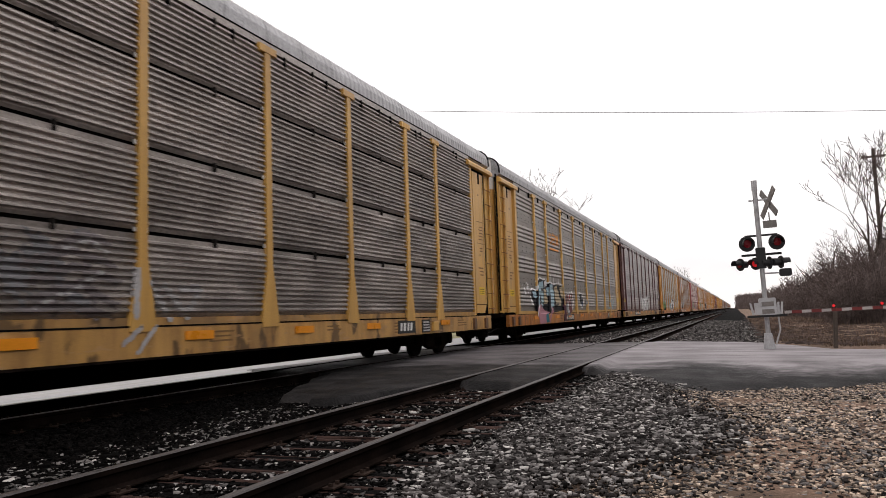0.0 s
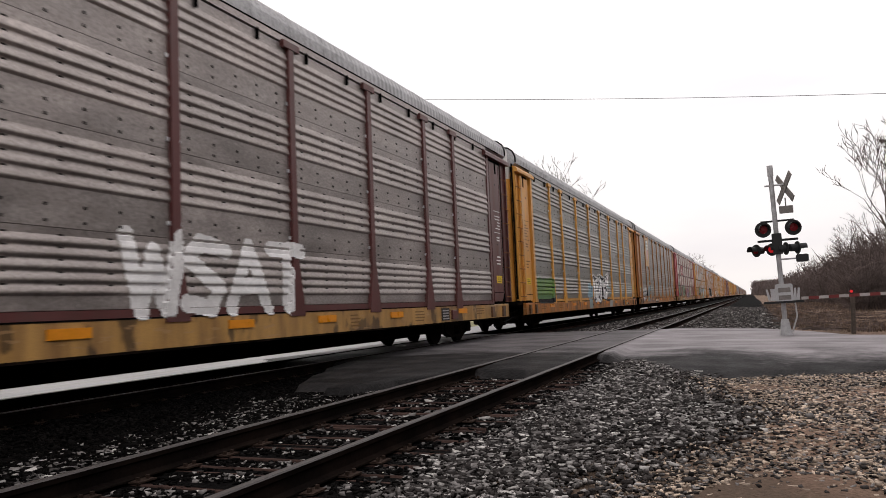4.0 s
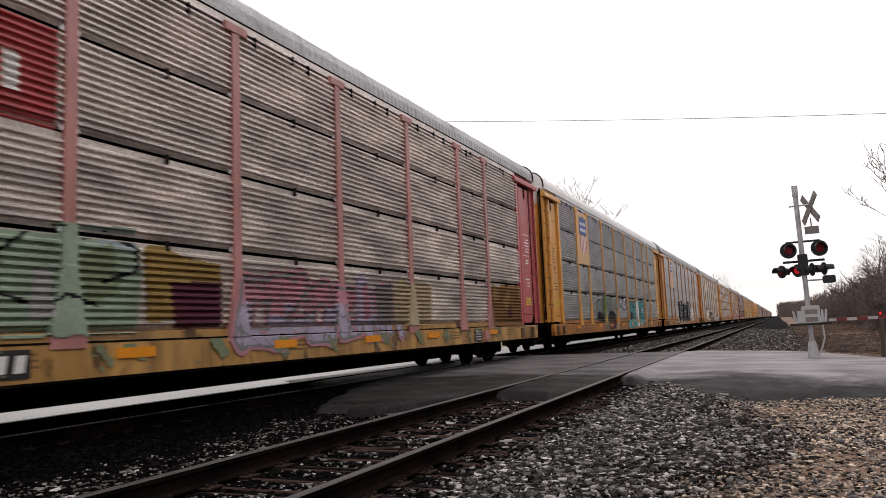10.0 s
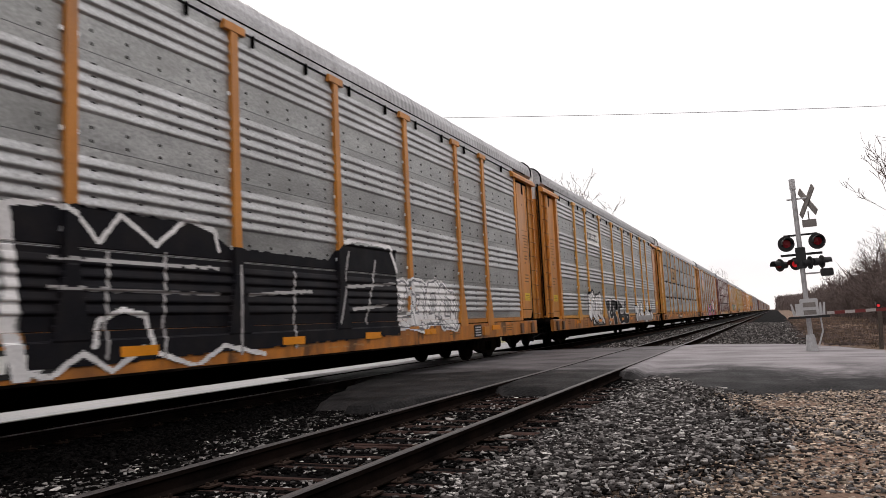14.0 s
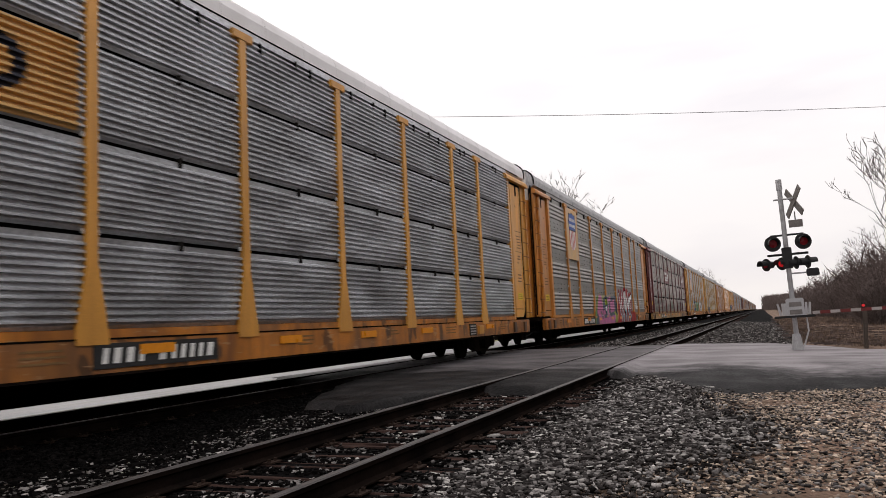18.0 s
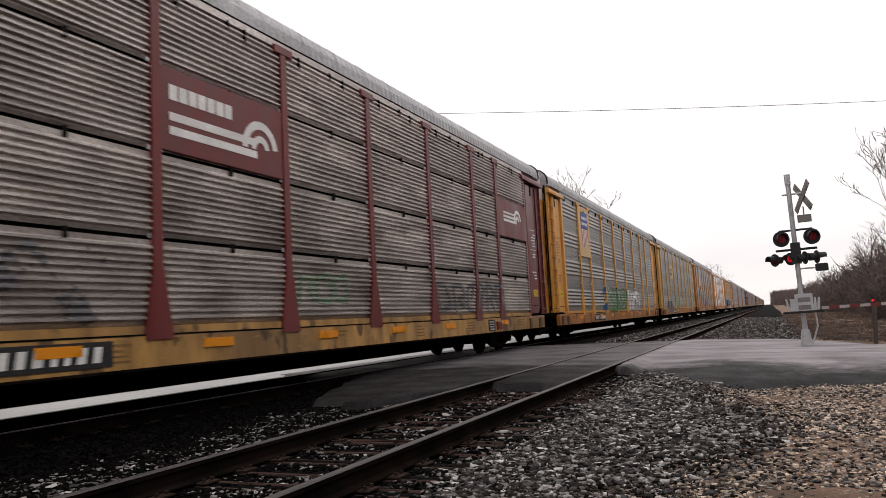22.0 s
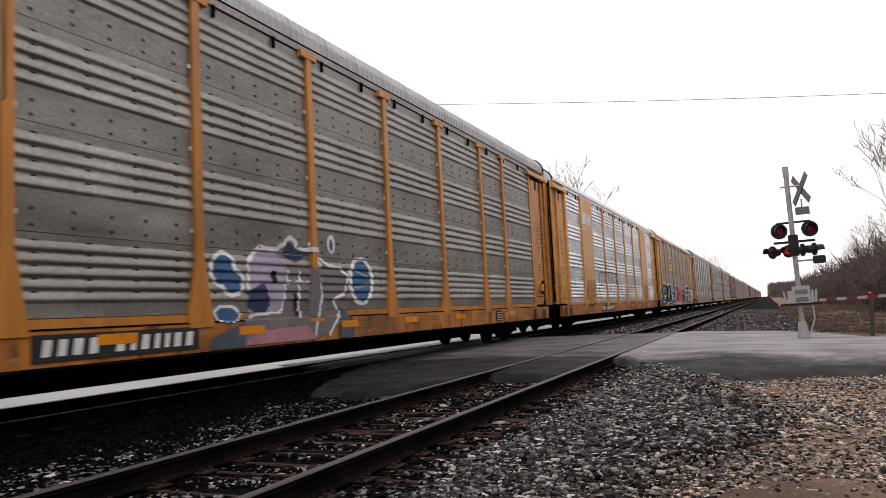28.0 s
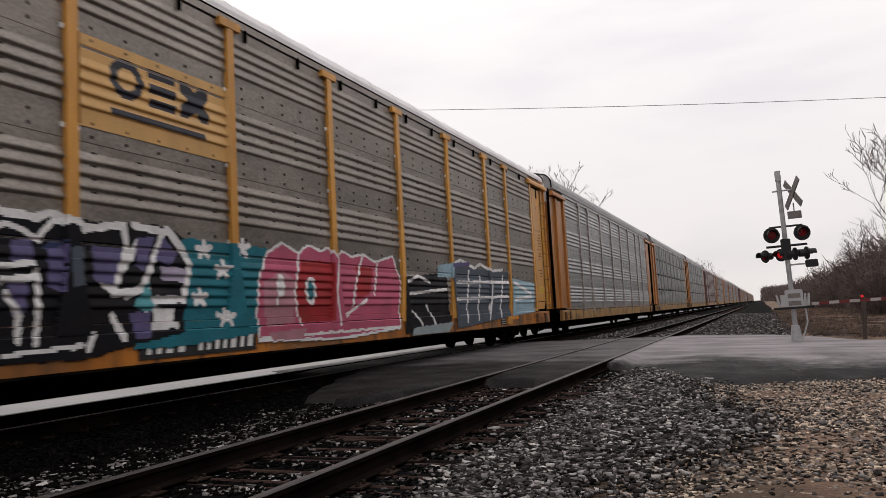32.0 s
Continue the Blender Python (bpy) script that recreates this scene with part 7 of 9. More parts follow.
    g.area("cyan", ((16.31, 1.01), (18.86, 1.11), (18.7, 0.75), (16.61, 0.7), (16.02, 0.73)))
    g.area("cyan", ((19.49, 1.04), (21.37, 1.11), (21.04, 0.79), (19.48, 0.76)))
    g.area("white", ((18.86, 0.92), (19.49, 1), (19.48, 0.76), (18.85, 0.74)))
    g.line("black", 0.018, ((17.39, 1.05), (17.51, 0.89), (18.15, 0.95)))
    g.line("black", 0.02, ((20.01, 1.08), (20.09, 0.83)))
    g.done()
    g = Mural(c[6], st[6], "black block graffiti with white edges")
    g.line("white", 0.0715, ((9.53, 2.52), (9.61, 2.28), (9.69, 1.74), (9.6, 1.25), (9.73, 0.7)))
    g.area("black", ((9.64, 2.59), (9.99, 2.68), (12.64, 2.65), (13.15, 2.38), (15.9, 2.34), (16.45, 2.7), (18.64, 2.72), (18.59, 0.89), (9.82, 0.76)))
    g.line("white", 0.024, ((9.59, 2.59), (10.18, 2.67), (10.54, 2.52), (10.8, 2.25), (11.14, 2.63), (11.74, 2.29), (12.29, 2.7), (12.88, 2.59), (12.96, 2.3)))
    g.line("white", 0.024, ((9.69, 0.79), (10.08, 0.66), (10.52, 0.92), (10.94, 0.68), (11.43, 0.94), (12.39, 0.64), (12.96, 0.9), (13.91, 0.73)))
    g.line("white", 0.026, ((10.68, 0.98), (10.8, 1.3), (11.17, 1.43), (11.54, 1.34), (11.62, 0.93)))
    g.line("white", 0.034, ((16.45, 2.7), (16.98, 2.82), (18.35, 2.77), (18.67, 2.26)))
    g.line("ash", 0.015, ((10.12, 2.02), (12.92, 2.04)))
    g.line("ash", 0.015, ((10.09, 1.68), (12.95, 1.65)))
    g.line("ash", 0.0163, ((10.94, 2.15), (10.87, 0.85)))
    g.line("ash", 0.0175, ((11.89, 2.19), (11.81, 0.82)))
    g.line("ash", 0.0187, ((13.38, 2.1), (13.36, 0.77)))
    g.line("ash", 0.02, ((14.85, 2.06), (14.76, 0.81)))
    g.line("ash", 0.0187, ((13.63, 1.66), (15.34, 1.75)))
    g.line("ash", 0.0212, ((16.68, 2.54), (16.2, 1.18)))
    g.line("ash", 0.0225, ((17.72, 2.41), (17.23, 1.17)))
    g.line("ash", 0.0212, ((16.56, 1.86), (18.5, 1.98)))
    g.line("ash", 0.0212, ((16.75, 1.43), (18.12, 1.52)))
    g.done()
    g = Mural(c[7], st[7], "black graffiti letters with white outlines over the sill")
    g.line("white", 0.0315, ((10.31, 1.89), (10.64, 1.8), (11.08, 1.85), (11.62, 1.89), (11.66, 1.57), (11.51, 1.34), (11.28, 1.31), (11.35, 0.76), (11.16, 0.74), (11.03, 0.99), (11, 1.31), (10.94, 1.51), (10.68, 1.51), (10.39, 1.66), (10.31, 1.89)))
    g.area("black", ((10.31, 1.89), (10.64, 1.8), (11.08, 1.85), (11.62, 1.89), (11.66, 1.57), (11.51, 1.34), (11.28, 1.31), (11.35, 0.76), (11.16, 0.74), (11.03, 0.99), (11, 1.31), (10.94, 1.51), (10.68, 1.51), (10.39, 1.66)))
    g.line("white", 0.0405, ((12.15, 1.98), (12.32, 1.9), (13.32, 1.85), (13.48, 1.54), (13.31, 1.32), (13.11, 1.4), (12.98, 1.16), (13.09, 0.73), (13.02, 0.61), (12.35, 0.66), (12.21, 1.1), (11.76, 0.96), (11.3, 0.73), (11.47, 1.12), (11.76, 1.42), (12.15, 1.98)))
    g.area("black", ((12.15, 1.98), (12.32, 1.9), (13.32, 1.85), (13.48, 1.54), (13.31, 1.32), (13.11, 1.4), (12.98, 1.16), (13.09, 0.73), (13.02, 0.61), (12.35, 0.66), (12.21, 1.1), (11.76, 0.96), (11.3, 0.73), (11.47, 1.12), (11.76, 1.42)))
    g.line("white", 0.036, ((13.56, 1.89), (13.9, 1.9), (14.51, 1.74), (14.92, 1.58), (14.91, 1.46), (14.29, 1.48), (14.4, 1.19), (15.16, 1.18), (15.5, 1.4), (15.56, 1.82), (15.76, 1.93), (15.99, 1.86), (15.89, 1.56), (15.57, 1.3), (15.95, 1.17), (16.41, 1.18), (16.55, 0.96), (16.28, 0.7), (15.68, 0.63), (14.79, 0.73), (14.14, 0.67), (13.7, 0.83), (13.3, 1.24), (13.48, 1.54), (13.56, 1.89)))
    g.area("black", ((13.56, 1.89), (13.9, 1.9), (14.51, 1.74), (14.92, 1.58), (14.91, 1.46), (14.29, 1.48), (14.4, 1.19), (15.16, 1.18), (15.5, 1.4), (15.56, 1.82), (15.76, 1.93), (15.99, 1.86), (15.89, 1.56), (15.57, 1.3), (15.95, 1.17), (16.41, 1.18), (16.55, 0.96), (16.28, 0.7), (15.68, 0.63), (14.79, 0.73), (14.14, 0.67), (13.7, 0.83), (13.3, 1.24), (13.48, 1.54)))
    g.area("ash", ((12.43, 1.54), (12.7, 1.58), (12.72, 1.23), (12.6, 1.21)))
    g.line("white", 0.012, ((11.97, 1.22), (12.14, 1.3)))
    g.line("white", 0.0135, ((14.81, 1.11), (14.97, 0.96)))
    g.line("white", 0.015, ((15.9, 1.09), (16.09, 0.92)))
    g.area("white", ((11.99, 1.18), (12.14, 1.27), (12.17, 1.18)))
    g.done()
    g = Mural(c[7], st[7], "white spiky graffiti letters with black outlines")
    g.disc("black", 19.14, 1.35, 0.38, 0.3)
    g.disc("black", 19.15, 0.97, 0.49, 0.3)
    g.disc("white", 19.14, 1.35, 0.29, 0.26)
    g.disc("white", 19.15, 0.97, 0.38, 0.24)
    g.line("black", 0.0195, ((19.03, 1.18), (19.23, 0.87)))
    g.disc("black", 19.91, 1.55, 0.41, 0.32)
    g.disc("black", 19.93, 1.15, 0.54, 0.32)
    g.disc("white", 19.91, 1.55, 0.31, 0.27)
    g.disc("white", 19.93, 1.15, 0.4, 0.25)
    g.line("black", 0.0195, ((19.8, 1.36), (20.01, 1.04)))
    g.disc("black", 21.14, 1.52, 0.49, 0.34)
    g.disc("black", 21.16, 1.1, 0.64, 0.34)
    g.disc("white", 21.14, 1.52, 0.39, 0.29)
    g.disc("white", 21.16, 1.1, 0.5, 0.27)
    g.line("black", 0.021, ((21.01, 1.33), (21.25, 0.99)))
    g.disc("black", 22.53, 1.14, 0.53, 0.36)
    g.disc("black", 22.54, 0.69, 0.69, 0.35)
    g.disc("white", 22.53, 1.14, 0.41, 0.3)
    g.disc("white", 22.54, 0.69, 0.52, 0.28)
    g.line("black", 0.021, ((22.38, 0.93), (22.64, 0.56)))
    g.disc("black", 23.52, 1.56, 0.57, 0.38)
    g.disc("black", 23.54, 1.09, 0.75, 0.38)
    g.disc("white", 23.52, 1.56, 0.45, 0.31)
    g.disc("white", 23.54, 1.09, 0.57, 0.3)
    g.line("black", 0.024, ((23.36, 1.34), (23.65, 0.96)))
    g.disc("black", 24.74, 1.57, 0.54, 0.4)
    g.disc("black", 24.75, 1.07, 0.73, 0.39)
    g.disc("white", 24.74, 1.57, 0.39, 0.33)
    g.disc("white", 24.75, 1.07, 0.54, 0.31)
    g.line("black", 0.0255, ((24.55, 1.34), (24.87, 0.93)))
    g.area("ash", ((19.1, 1.01), (24.74, 1.04), (24.68, 0.71), (19.22, 0.75)))
    g.done()
    g = Mural(c[9], st[9], "pink, slate and green graffiti lettering")
    g.area("leaf", ((10.12, 0.66), (10.17, 1.22), (10.65, 1.67), (10.92, 2.02), (11.42, 2.09), (11.23, 1.52), (10.8, 1.21), (10.49, 0.63)))
    g.area("slate", ((10.52, 1.14), (10.91, 1.36), (11.14, 1.2), (11.12, 0.58), (10.3, 0.64)))
    g.area("magenta", ((11.05, 0.59), (11.04, 1.21), (11.12, 1.52), (11.36, 1.92), (11.53, 2.09), (11.84, 2.15), (12.09, 2.08), (12.34, 1.79), (12.43, 1.35), (12.37, 0.66)))
    g.line("cream", 0.02, ((10.64, 1.14), (11.12, 1.6), (11.48, 2.09), (11.72, 2.21), (12.03, 2.17), (12.34, 1.83), (12.46, 1.44)))
    g.disc("slate", 11.99, 1.1, 0.17, 0.21)
    g.disc("white", 12.03, 1.08, 0.06, 0.045)
    g.area("slate", ((12.44, 1.53), (12.77, 2.03), (16.22, 2.11), (16.14, 1.1), (15.5, 0.68), (12.35, 0.66)))
    g.area("lime", ((12.49, 2.1), (12.73, 2.16), (12.62, 1.89), (12.4, 1.7)))
    g.area("lime", ((12.99, 1.9), (13.39, 1.91), (13.38, 1.63), (12.92, 1.62)))
    g.area("lime", ((15.54, 1.22), (16.05, 1.33), (16.11, 0.65), (15.46, 0.68)))
    g.area("magenta", ((12.54, 1.31), (13.06, 1.39), (13.08, 1.12), (12.53, 1.11)))
    g.area("magenta", ((13.26, 1.44), (14, 1.54), (14.15, 1.14), (13.8, 1.01), (13.24, 0.99)))
    g.area("magenta", ((13.39, 1.91), (14.56, 2.06), (14.65, 1.85), (13.46, 1.66)))
    g.area("magenta", ((14.33, 1.74), (15.65, 1.94), (15.65, 1.28), (14.55, 1.19)))
    g.area("magenta", ((12.39, 0.92), (15.66, 1.09), (15.25, 0.64), (13.78, 0.65), (12.43, 0.64)))
    g.area("magenta", ((13.51, 1.68), (13.98, 1.74), (13.97, 1), (13.51, 0.99)))
    g.area("purple", ((12.7, 1.82), (12.94, 1.9), (13, 1.39), (12.74, 1.35)))
    g.line("cream", 0.0135, ((12.63, 2.05), (13.37, 2.08)))
    g.line("cream", 0.0135, ((13.53, 2.05), (14.76, 2.13), (14.95, 2.1)))
    g.line("white", 0.0113, ((13.16, 1.53), (13.16, 0.98)))
    g.line("white", 0.0125, ((14.01, 1.69), (14.01, 1.15)))
    g.done()
    g = Mural(c[9], st[9], "white and blue lettering on flaming red paint")
    g.area("red", ((16.1, 0.6), (16.61, 1.09), (16.99, 2.04), (17.22, 2.42), (17.5, 2.58), (17.74, 2.19), (18.11, 2.65), (18.45, 2.22), (19.12, 2.71), (19.55, 2.27), (20.11, 2.68), (20.99, 2.33), (21.88, 2.48), (21.44, 1.3), (22.82, 1.16), (22.28, 0.51)))
    g.line("black", 0.102, ((17.36, 2.24), (17.59, 1.26), (17.7, 0.68)))
    g.line("black", 0.11, ((18.49, 2.36), (18.02, 1.7), (18.2, 0.65)))
    g.line("black", 0.119, ((19.11, 2.32), (18.38, 0.67)))
    g.line("black", 0.119, ((19.17, 2.32), (19.16, 0.77)))
    g.line("black", 0.119, ((19.65, 2.21), (19.67, 0.69)))
    g.line("black", 0.119, ((19.65, 2.21), (20.34, 1.3)))
    g.line("black", 0.127, ((20.54, 2.31), (20.34, 0.73)))
    g.line("black", 0.127, ((20.55, 1.84), (21.6, 2.17)))
    g.line("black", 0.128, ((21.06, 2.01), (20.81, 0.94)))
    g.line("sky", 0.066, ((17.36, 2.24), (17.59, 1.26), (17.7, 0.68)))
    g.line("sky", 0.0715, ((18.49, 2.36), (18.02, 1.7), (18.2, 0.65)))
    g.line("sky", 0.077, ((19.11, 2.32), (18.38, 0.67)))
    g.line("sky", 0.077, ((19.17, 2.32), (19.16, 0.77)))
    g.line("sky", 0.077, ((19.65, 2.21), (19.67, 0.69)))
    g.line("sky", 0.077, ((19.65, 2.21), (20.34, 1.3)))
    g.line("sky", 0.0825, ((20.54, 2.31), (20.34, 0.73)))
    g.line("sky", 0.0825, ((20.55, 1.84), (21.6, 2.17)))
    g.line("sky", 0.0825, ((21.06, 2.01), (20.81, 0.94)))
    g.line("white", 0.066, ((17.36, 2.24), (17.6, 1.38)))
    g.line("white", 0.0715, ((18.49, 2.36), (18.02, 1.7), (18.1, 1.38)))
    g.line("white", 0.077, ((19.11, 2.32), (18.69, 1.38)))
    g.line("white", 0.077, ((19.17, 2.32), (19.17, 1.44)))
    g.line("white", 0.077, ((19.65, 2.21), (19.66, 1.44)))
    g.line("white", 0.077, ((19.65, 2.21), (20.15, 1.52)))
    g.line("white", 0.0825, ((20.54, 2.31), (20.43, 1.45)))
    g.line("white", 0.0825, ((20.55, 1.84), (21.6, 2.17)))
    g.line("white", 0.0825, ((21.06, 2.01), (20.95, 1.45)))
    g.done()
    g = Mural(c[9], st[9], "small white scribble")
    g.line("white", 0.032, ((23.01, 1.85), (23.54, 1.61), (23.99, 1.95)))
    g.line("white", 0.032, ((22.79, 1.61), (24.02, 1.53)))
    g.line("white", 0.032, ((23.18, 1.45), (23.81, 1.48)))
    g.done()
    g = Mural(c[11], st[11], "blue and cream patches of spray paint")
    g.area("blue", ((9.78, 2.19), (10.35, 2.31), (10.29, 2.06), (9.73, 2.01)))
    g.line("black", 0.0175, ((9.39, 1.89), (9.82, 1.99), (10.7, 1.98)))
    g.area("cream", ((9.78, 1.83), (10.19, 1.88), (10.15, 1.4), (9.81, 1.42)))
    g.area("black", ((9.86, 1.69), (10.14, 1.71), (10.11, 1.59), (9.87, 1.58)))
    g.area("blue", ((9.64, 1.37), (10.43, 1.55), (10.49, 1.17), (9.63, 1.13)))
    g.line("cream", 0.0245, ((9.08, 1.42), (9.54, 1.46)))
    g.area("slate", ((10.24, 1.85), (10.48, 1.33), (10.63, 1.09), (10.28, 1.33)))
    g.done()
    g = Mural(c[11], st[11], "green block letters with black edges")
    g.area("green", ((11.06, 2.2), (11.33, 2.34), (13.17, 2.23), (16.28, 2.19), (16.05, 1.15), (11.11, 1.09)))
    g.line("white", 0.084, ((11.75, 2.14), (11.38, 2.18), (11.26, 1.8), (11.31, 1.43), (11.78, 1.39)))
    g.line("black", 0.068, ((11.75, 2.14), (11.38, 2.18), (11.26, 1.8), (11.31, 1.43), (11.78, 1.39)))
    g.line("black", 0.0765, ((12.08, 2.22), (12.13, 1.28)))
    g.line("black", 0.0765, ((12.59, 2.18), (12.41, 1.32)))
    g.line("black", 0.0765, ((12.13, 1.74), (12.49, 1.79)))
    g.line("black", 0.0765, ((12.78, 2.17), (13, 1.85), (13.33, 2.22)))
    g.line("black", 0.085, ((13, 1.85), (12.93, 1.27)))
    g.line("black", 0.085, ((13.87, 2.17), (13.78, 1.28)))
    g.line("black", 0.085, ((13.87, 2.17), (14.41, 2.07), (13.89, 1.77), (14.44, 1.47), (13.78, 1.31)))
    g.line("black", 0.0935, ((15, 2.17), (14.89, 1.31)))
    g.line("black", 0.0935, ((15, 2.17), (15.64, 2.17)))
    g.line("black", 0.085, ((14.97, 1.74), (15.38, 1.75)))
    g.line("black", 0.0935, ((14.89, 1.31), (15.61, 1.36)))
    g.line("black", 0.102, ((16, 2.16), (15.88, 1.34)))
    g.line("mint", 0.044, ((11.75, 2.14), (11.38, 2.18), (11.26, 1.8), (11.31, 1.43), (11.78, 1.39)))
    g.line("mint", 0.0495, ((12.08, 2.22), (12.13, 1.28)))
    g.line("mint", 0.0495, ((12.59, 2.18), (12.41, 1.32)))
    g.line("mint", 0.0495, ((12.13, 1.74), (12.49, 1.79)))
    g.line("mint", 0.0495, ((12.78, 2.17), (13, 1.85), (13.33, 2.22)))
    g.line("mint", 0.055, ((13, 1.85), (12.93, 1.27)))
    g.line("mint", 0.055, ((13.87, 2.17), (13.78, 1.28)))
    g.line("mint", 0.055, ((13.87, 2.17), (14.41, 2.07), (13.89, 1.77), (14.44, 1.47), (13.78, 1.31)))
    g.line("mint", 0.0605, ((15, 2.17), (14.89, 1.31)))
    g.line("mint", 0.0605, ((15, 2.17), (15.64, 2.17)))
    g.line("mint", 0.055, ((14.97, 1.74), (15.38, 1.75)))
    g.line("mint", 0.0605, ((14.89, 1.31), (15.61, 1.36)))
    g.line("mint", 0.066, ((16, 2.16), (15.88, 1.34)))
    g.done()
    g = Mural(c[11], st[11], "white block letters with grey edges")
    g.area("ash", ((16.47, 2.18), (17.58, 2.33), (21.02, 2.1), (20.95, 1.07), (16.47, 1.1)))
    g.line("grey", 0.078, ((16.64, 2.16), (17.43, 2.22)))
    g.line("grey", 0.078, ((16.97, 2.14), (16.87, 1.13)))
    g.line("grey", 0.0845, ((17.33, 1.22), (17.85, 2.17), (18.08, 1.19)))
    g.line("grey", 0.0845, ((18.38, 1.18), (18.49, 2.13), (18.85, 1.74), (19.26, 2.18), (19.2, 1.17)))
    g.line("grey", 0.091, ((19.8, 2.15), (19.6, 1.16)))
    g.line("grey", 0.091, ((19.8, 2.15), (20.45, 2.12)))
    g.line("grey", 0.091, ((19.74, 1.64), (20.24, 1.64)))
    g.line("grey", 0.0975, ((20.67, 2.06), (20.46, 1.15)))
    g.line("white", 0.048, ((16.64, 2.16), (17.43, 2.22)))
    g.line("white", 0.048, ((16.97, 2.14), (16.87, 1.13)))
    g.line("white", 0.052, ((17.33, 1.22), (17.85, 2.17), (18.08, 1.19)))
    g.line("white", 0.052, ((18.38, 1.18), (18.49, 2.13), (18.85, 1.74), (19.26, 2.18), (19.2, 1.17)))
    g.line("white", 0.056, ((19.8, 2.15), (19.6, 1.16)))
    g.line("white", 0.056, ((19.8, 2.15), (20.45, 2.12)))
    g.line("white", 0.056, ((19.74, 1.64), (20.24, 1.64)))
    g.line("white", 0.06, ((20.67, 2.06), (20.46, 1.15)))
    g.done()
    g = Mural(c[12], st[12], "thin white scribble over a grey patch")
    g.area("dusty", ((4.26, 1.14), (5.1, 1.71), (7.1, 1.72), (8.67, 1.45), (8.87, 0.85), (7.23, 0.78), (5.71, 0.74), (4.31, 0.79)))
    g.line("ash", 0.016, ((4.06, 1.32), (4.64, 1.54), (4.65, 1.82), (4.95, 1.87), (5.43, 1.82), (5.79, 2.05), (6.13, 1.86), (6.91, 1.99), (7.14, 2.27)))
    g.line("ash", 0.024, ((7.76, 1.96), (8.46, 1.86), (8.31, 1.57), (8.66, 1.33)))
    g.area("dusty", ((2.08, 1.67), (2.21, 1.53), (2.42, 1.19), (2.42, 1), (2.17, 1.3)))
    g.done()
    g = Mural(c[12], st[12], "faded green and white block of graffiti")
    g.area("mint", ((10.64, 2.01), (12.8, 2.12), (12.66, 1.13), (10.53, 1.12)))
    g.line("grey", 0.0195, ((10.84, 1.85), (10.77, 1.25)))
    g.line("grey", 0.021, ((11.51, 1.94), (11.42, 1.24)))
    g.line("grey", 0.0225, ((12.22, 1.96), (12.12, 1.24)))
    g.area("haze", ((13.58, 1.99), (15.87, 1.96), (15.77, 1.37), (13.48, 1.3)))
    g.line("white", 0.03, ((13.66, 1.94), (14.35, 1.37)))
    g.line("white", 0.032, ((14.44, 1.93), (15.18, 1.37)))
    g.line("white", 0.034, ((15.28, 1.95), (15.78, 1.45)))
    g.line("ash", 0.0255, ((16.32, 1.62), (18.6, 1.54)))
    g.line("ash", 0.027, ((16.93, 1.98), (17.64, 1.27)))
    g.done()
    g = Mural(c[13], st[13], "grey, navy and pink graffiti with white outlines")
    g.area("slate", ((10.56, 0.82), (11.33, 1.04), (11.31, 0.6), (10.49, 0.62)))
    g.area("dusty", ((12.56, 1.96), (14.41, 1.92), (14.45, 1.05), (13.35, 0.67), (11.31, 0.67), (11.33, 1.12), (12.36, 1.19)))
    g.area("lilac", ((11.49, 1.65), (11.58, 2.06), (11.95, 2.23), (12.25, 2.19), (12.43, 1.96), (12.39, 1.24), (11.47, 1.12)))
    g.line("white", 0.027, ((11.48, 1.56), (11.5, 2.01), (11.8, 2.23), (12.25, 2.21), (12.5, 2.34), (12.67, 2.46), (12.85, 2.37), (12.77, 2.24), (13.45, 2.28), (13.54, 2)))
    g.area("navy", ((12.41, 2.15), (12.58, 2.37), (12.91, 2.24), (13.26, 2.22), (12.76, 2.01)))
    g.area("navy", ((11.48, 1.52), (11.92, 1.66), (12.05, 1.29), (11.82, 1.09), (11.47, 1.25)))
    g.line("white", 0.022, ((13.55, 2.14), (13.81, 2.01), (14.25, 1.97), (14.53, 1.81), (14.38, 1.48), (13.96, 1.38), (14.15, 1.14), (13.73, 0.73)))
    g.line("white", 0.02, ((12.89, 1.85), (12.84, 1.07)))
    g.line("white", 0.022, ((13.47, 1.99), (13.51, 1.48), (13.26, 0.75)))
    g.line("white", 0.016, ((11.47, 1.12), (12.36, 1.19), (12.55, 1.86)))
    g.line("white", 0.02, ((12.54, 1.67), (13.14, 1.68)))
    g.area("black", ((12.08, 1.85), (12.23, 1.85), (12.22, 1.66), (12.07, 1.66)))
    g.area("black", ((12.7, 1.48), (12.8, 1.48), (12.78, 1.09), (12.68, 1.09)))
    g.area("pink", ((11.45, 0.86), (13.01, 0.93), (13.35, 0.67), (11.31, 0.67)))
    g.area("slate", ((14.16, 1.27), (14.66, 0.93), (14.57, 0.63), (14.11, 0.63)))
    g.done()
    g = Mural(c[13], st[13], "blue painted ovals with white rims")
    g.disc("white", 10.9, 1.83, 0.31, 0.29)
    g.disc("white", 11.11, 1.65, 0.29, 0.23)
    g.disc("white", 15.05, 1.74, 0.5, 0.49)
    g.disc("white", 13.98, 2.41, 0.14, 0.18)
    g.disc("white", 10.96, 1.17, 0.31, 0.14)
    g.disc("blue", 10.9, 1.83, 0.23, 0.23)
    g.disc("blue", 11.11, 1.65, 0.21, 0.17)
    g.disc("blue", 15.05, 1.74, 0.37, 0.41)
    g.disc("blue", 10.96, 1.15, 0.25, 0.11)
    g.disc("slate", 13.98, 2.41, 0.06, 0.11)
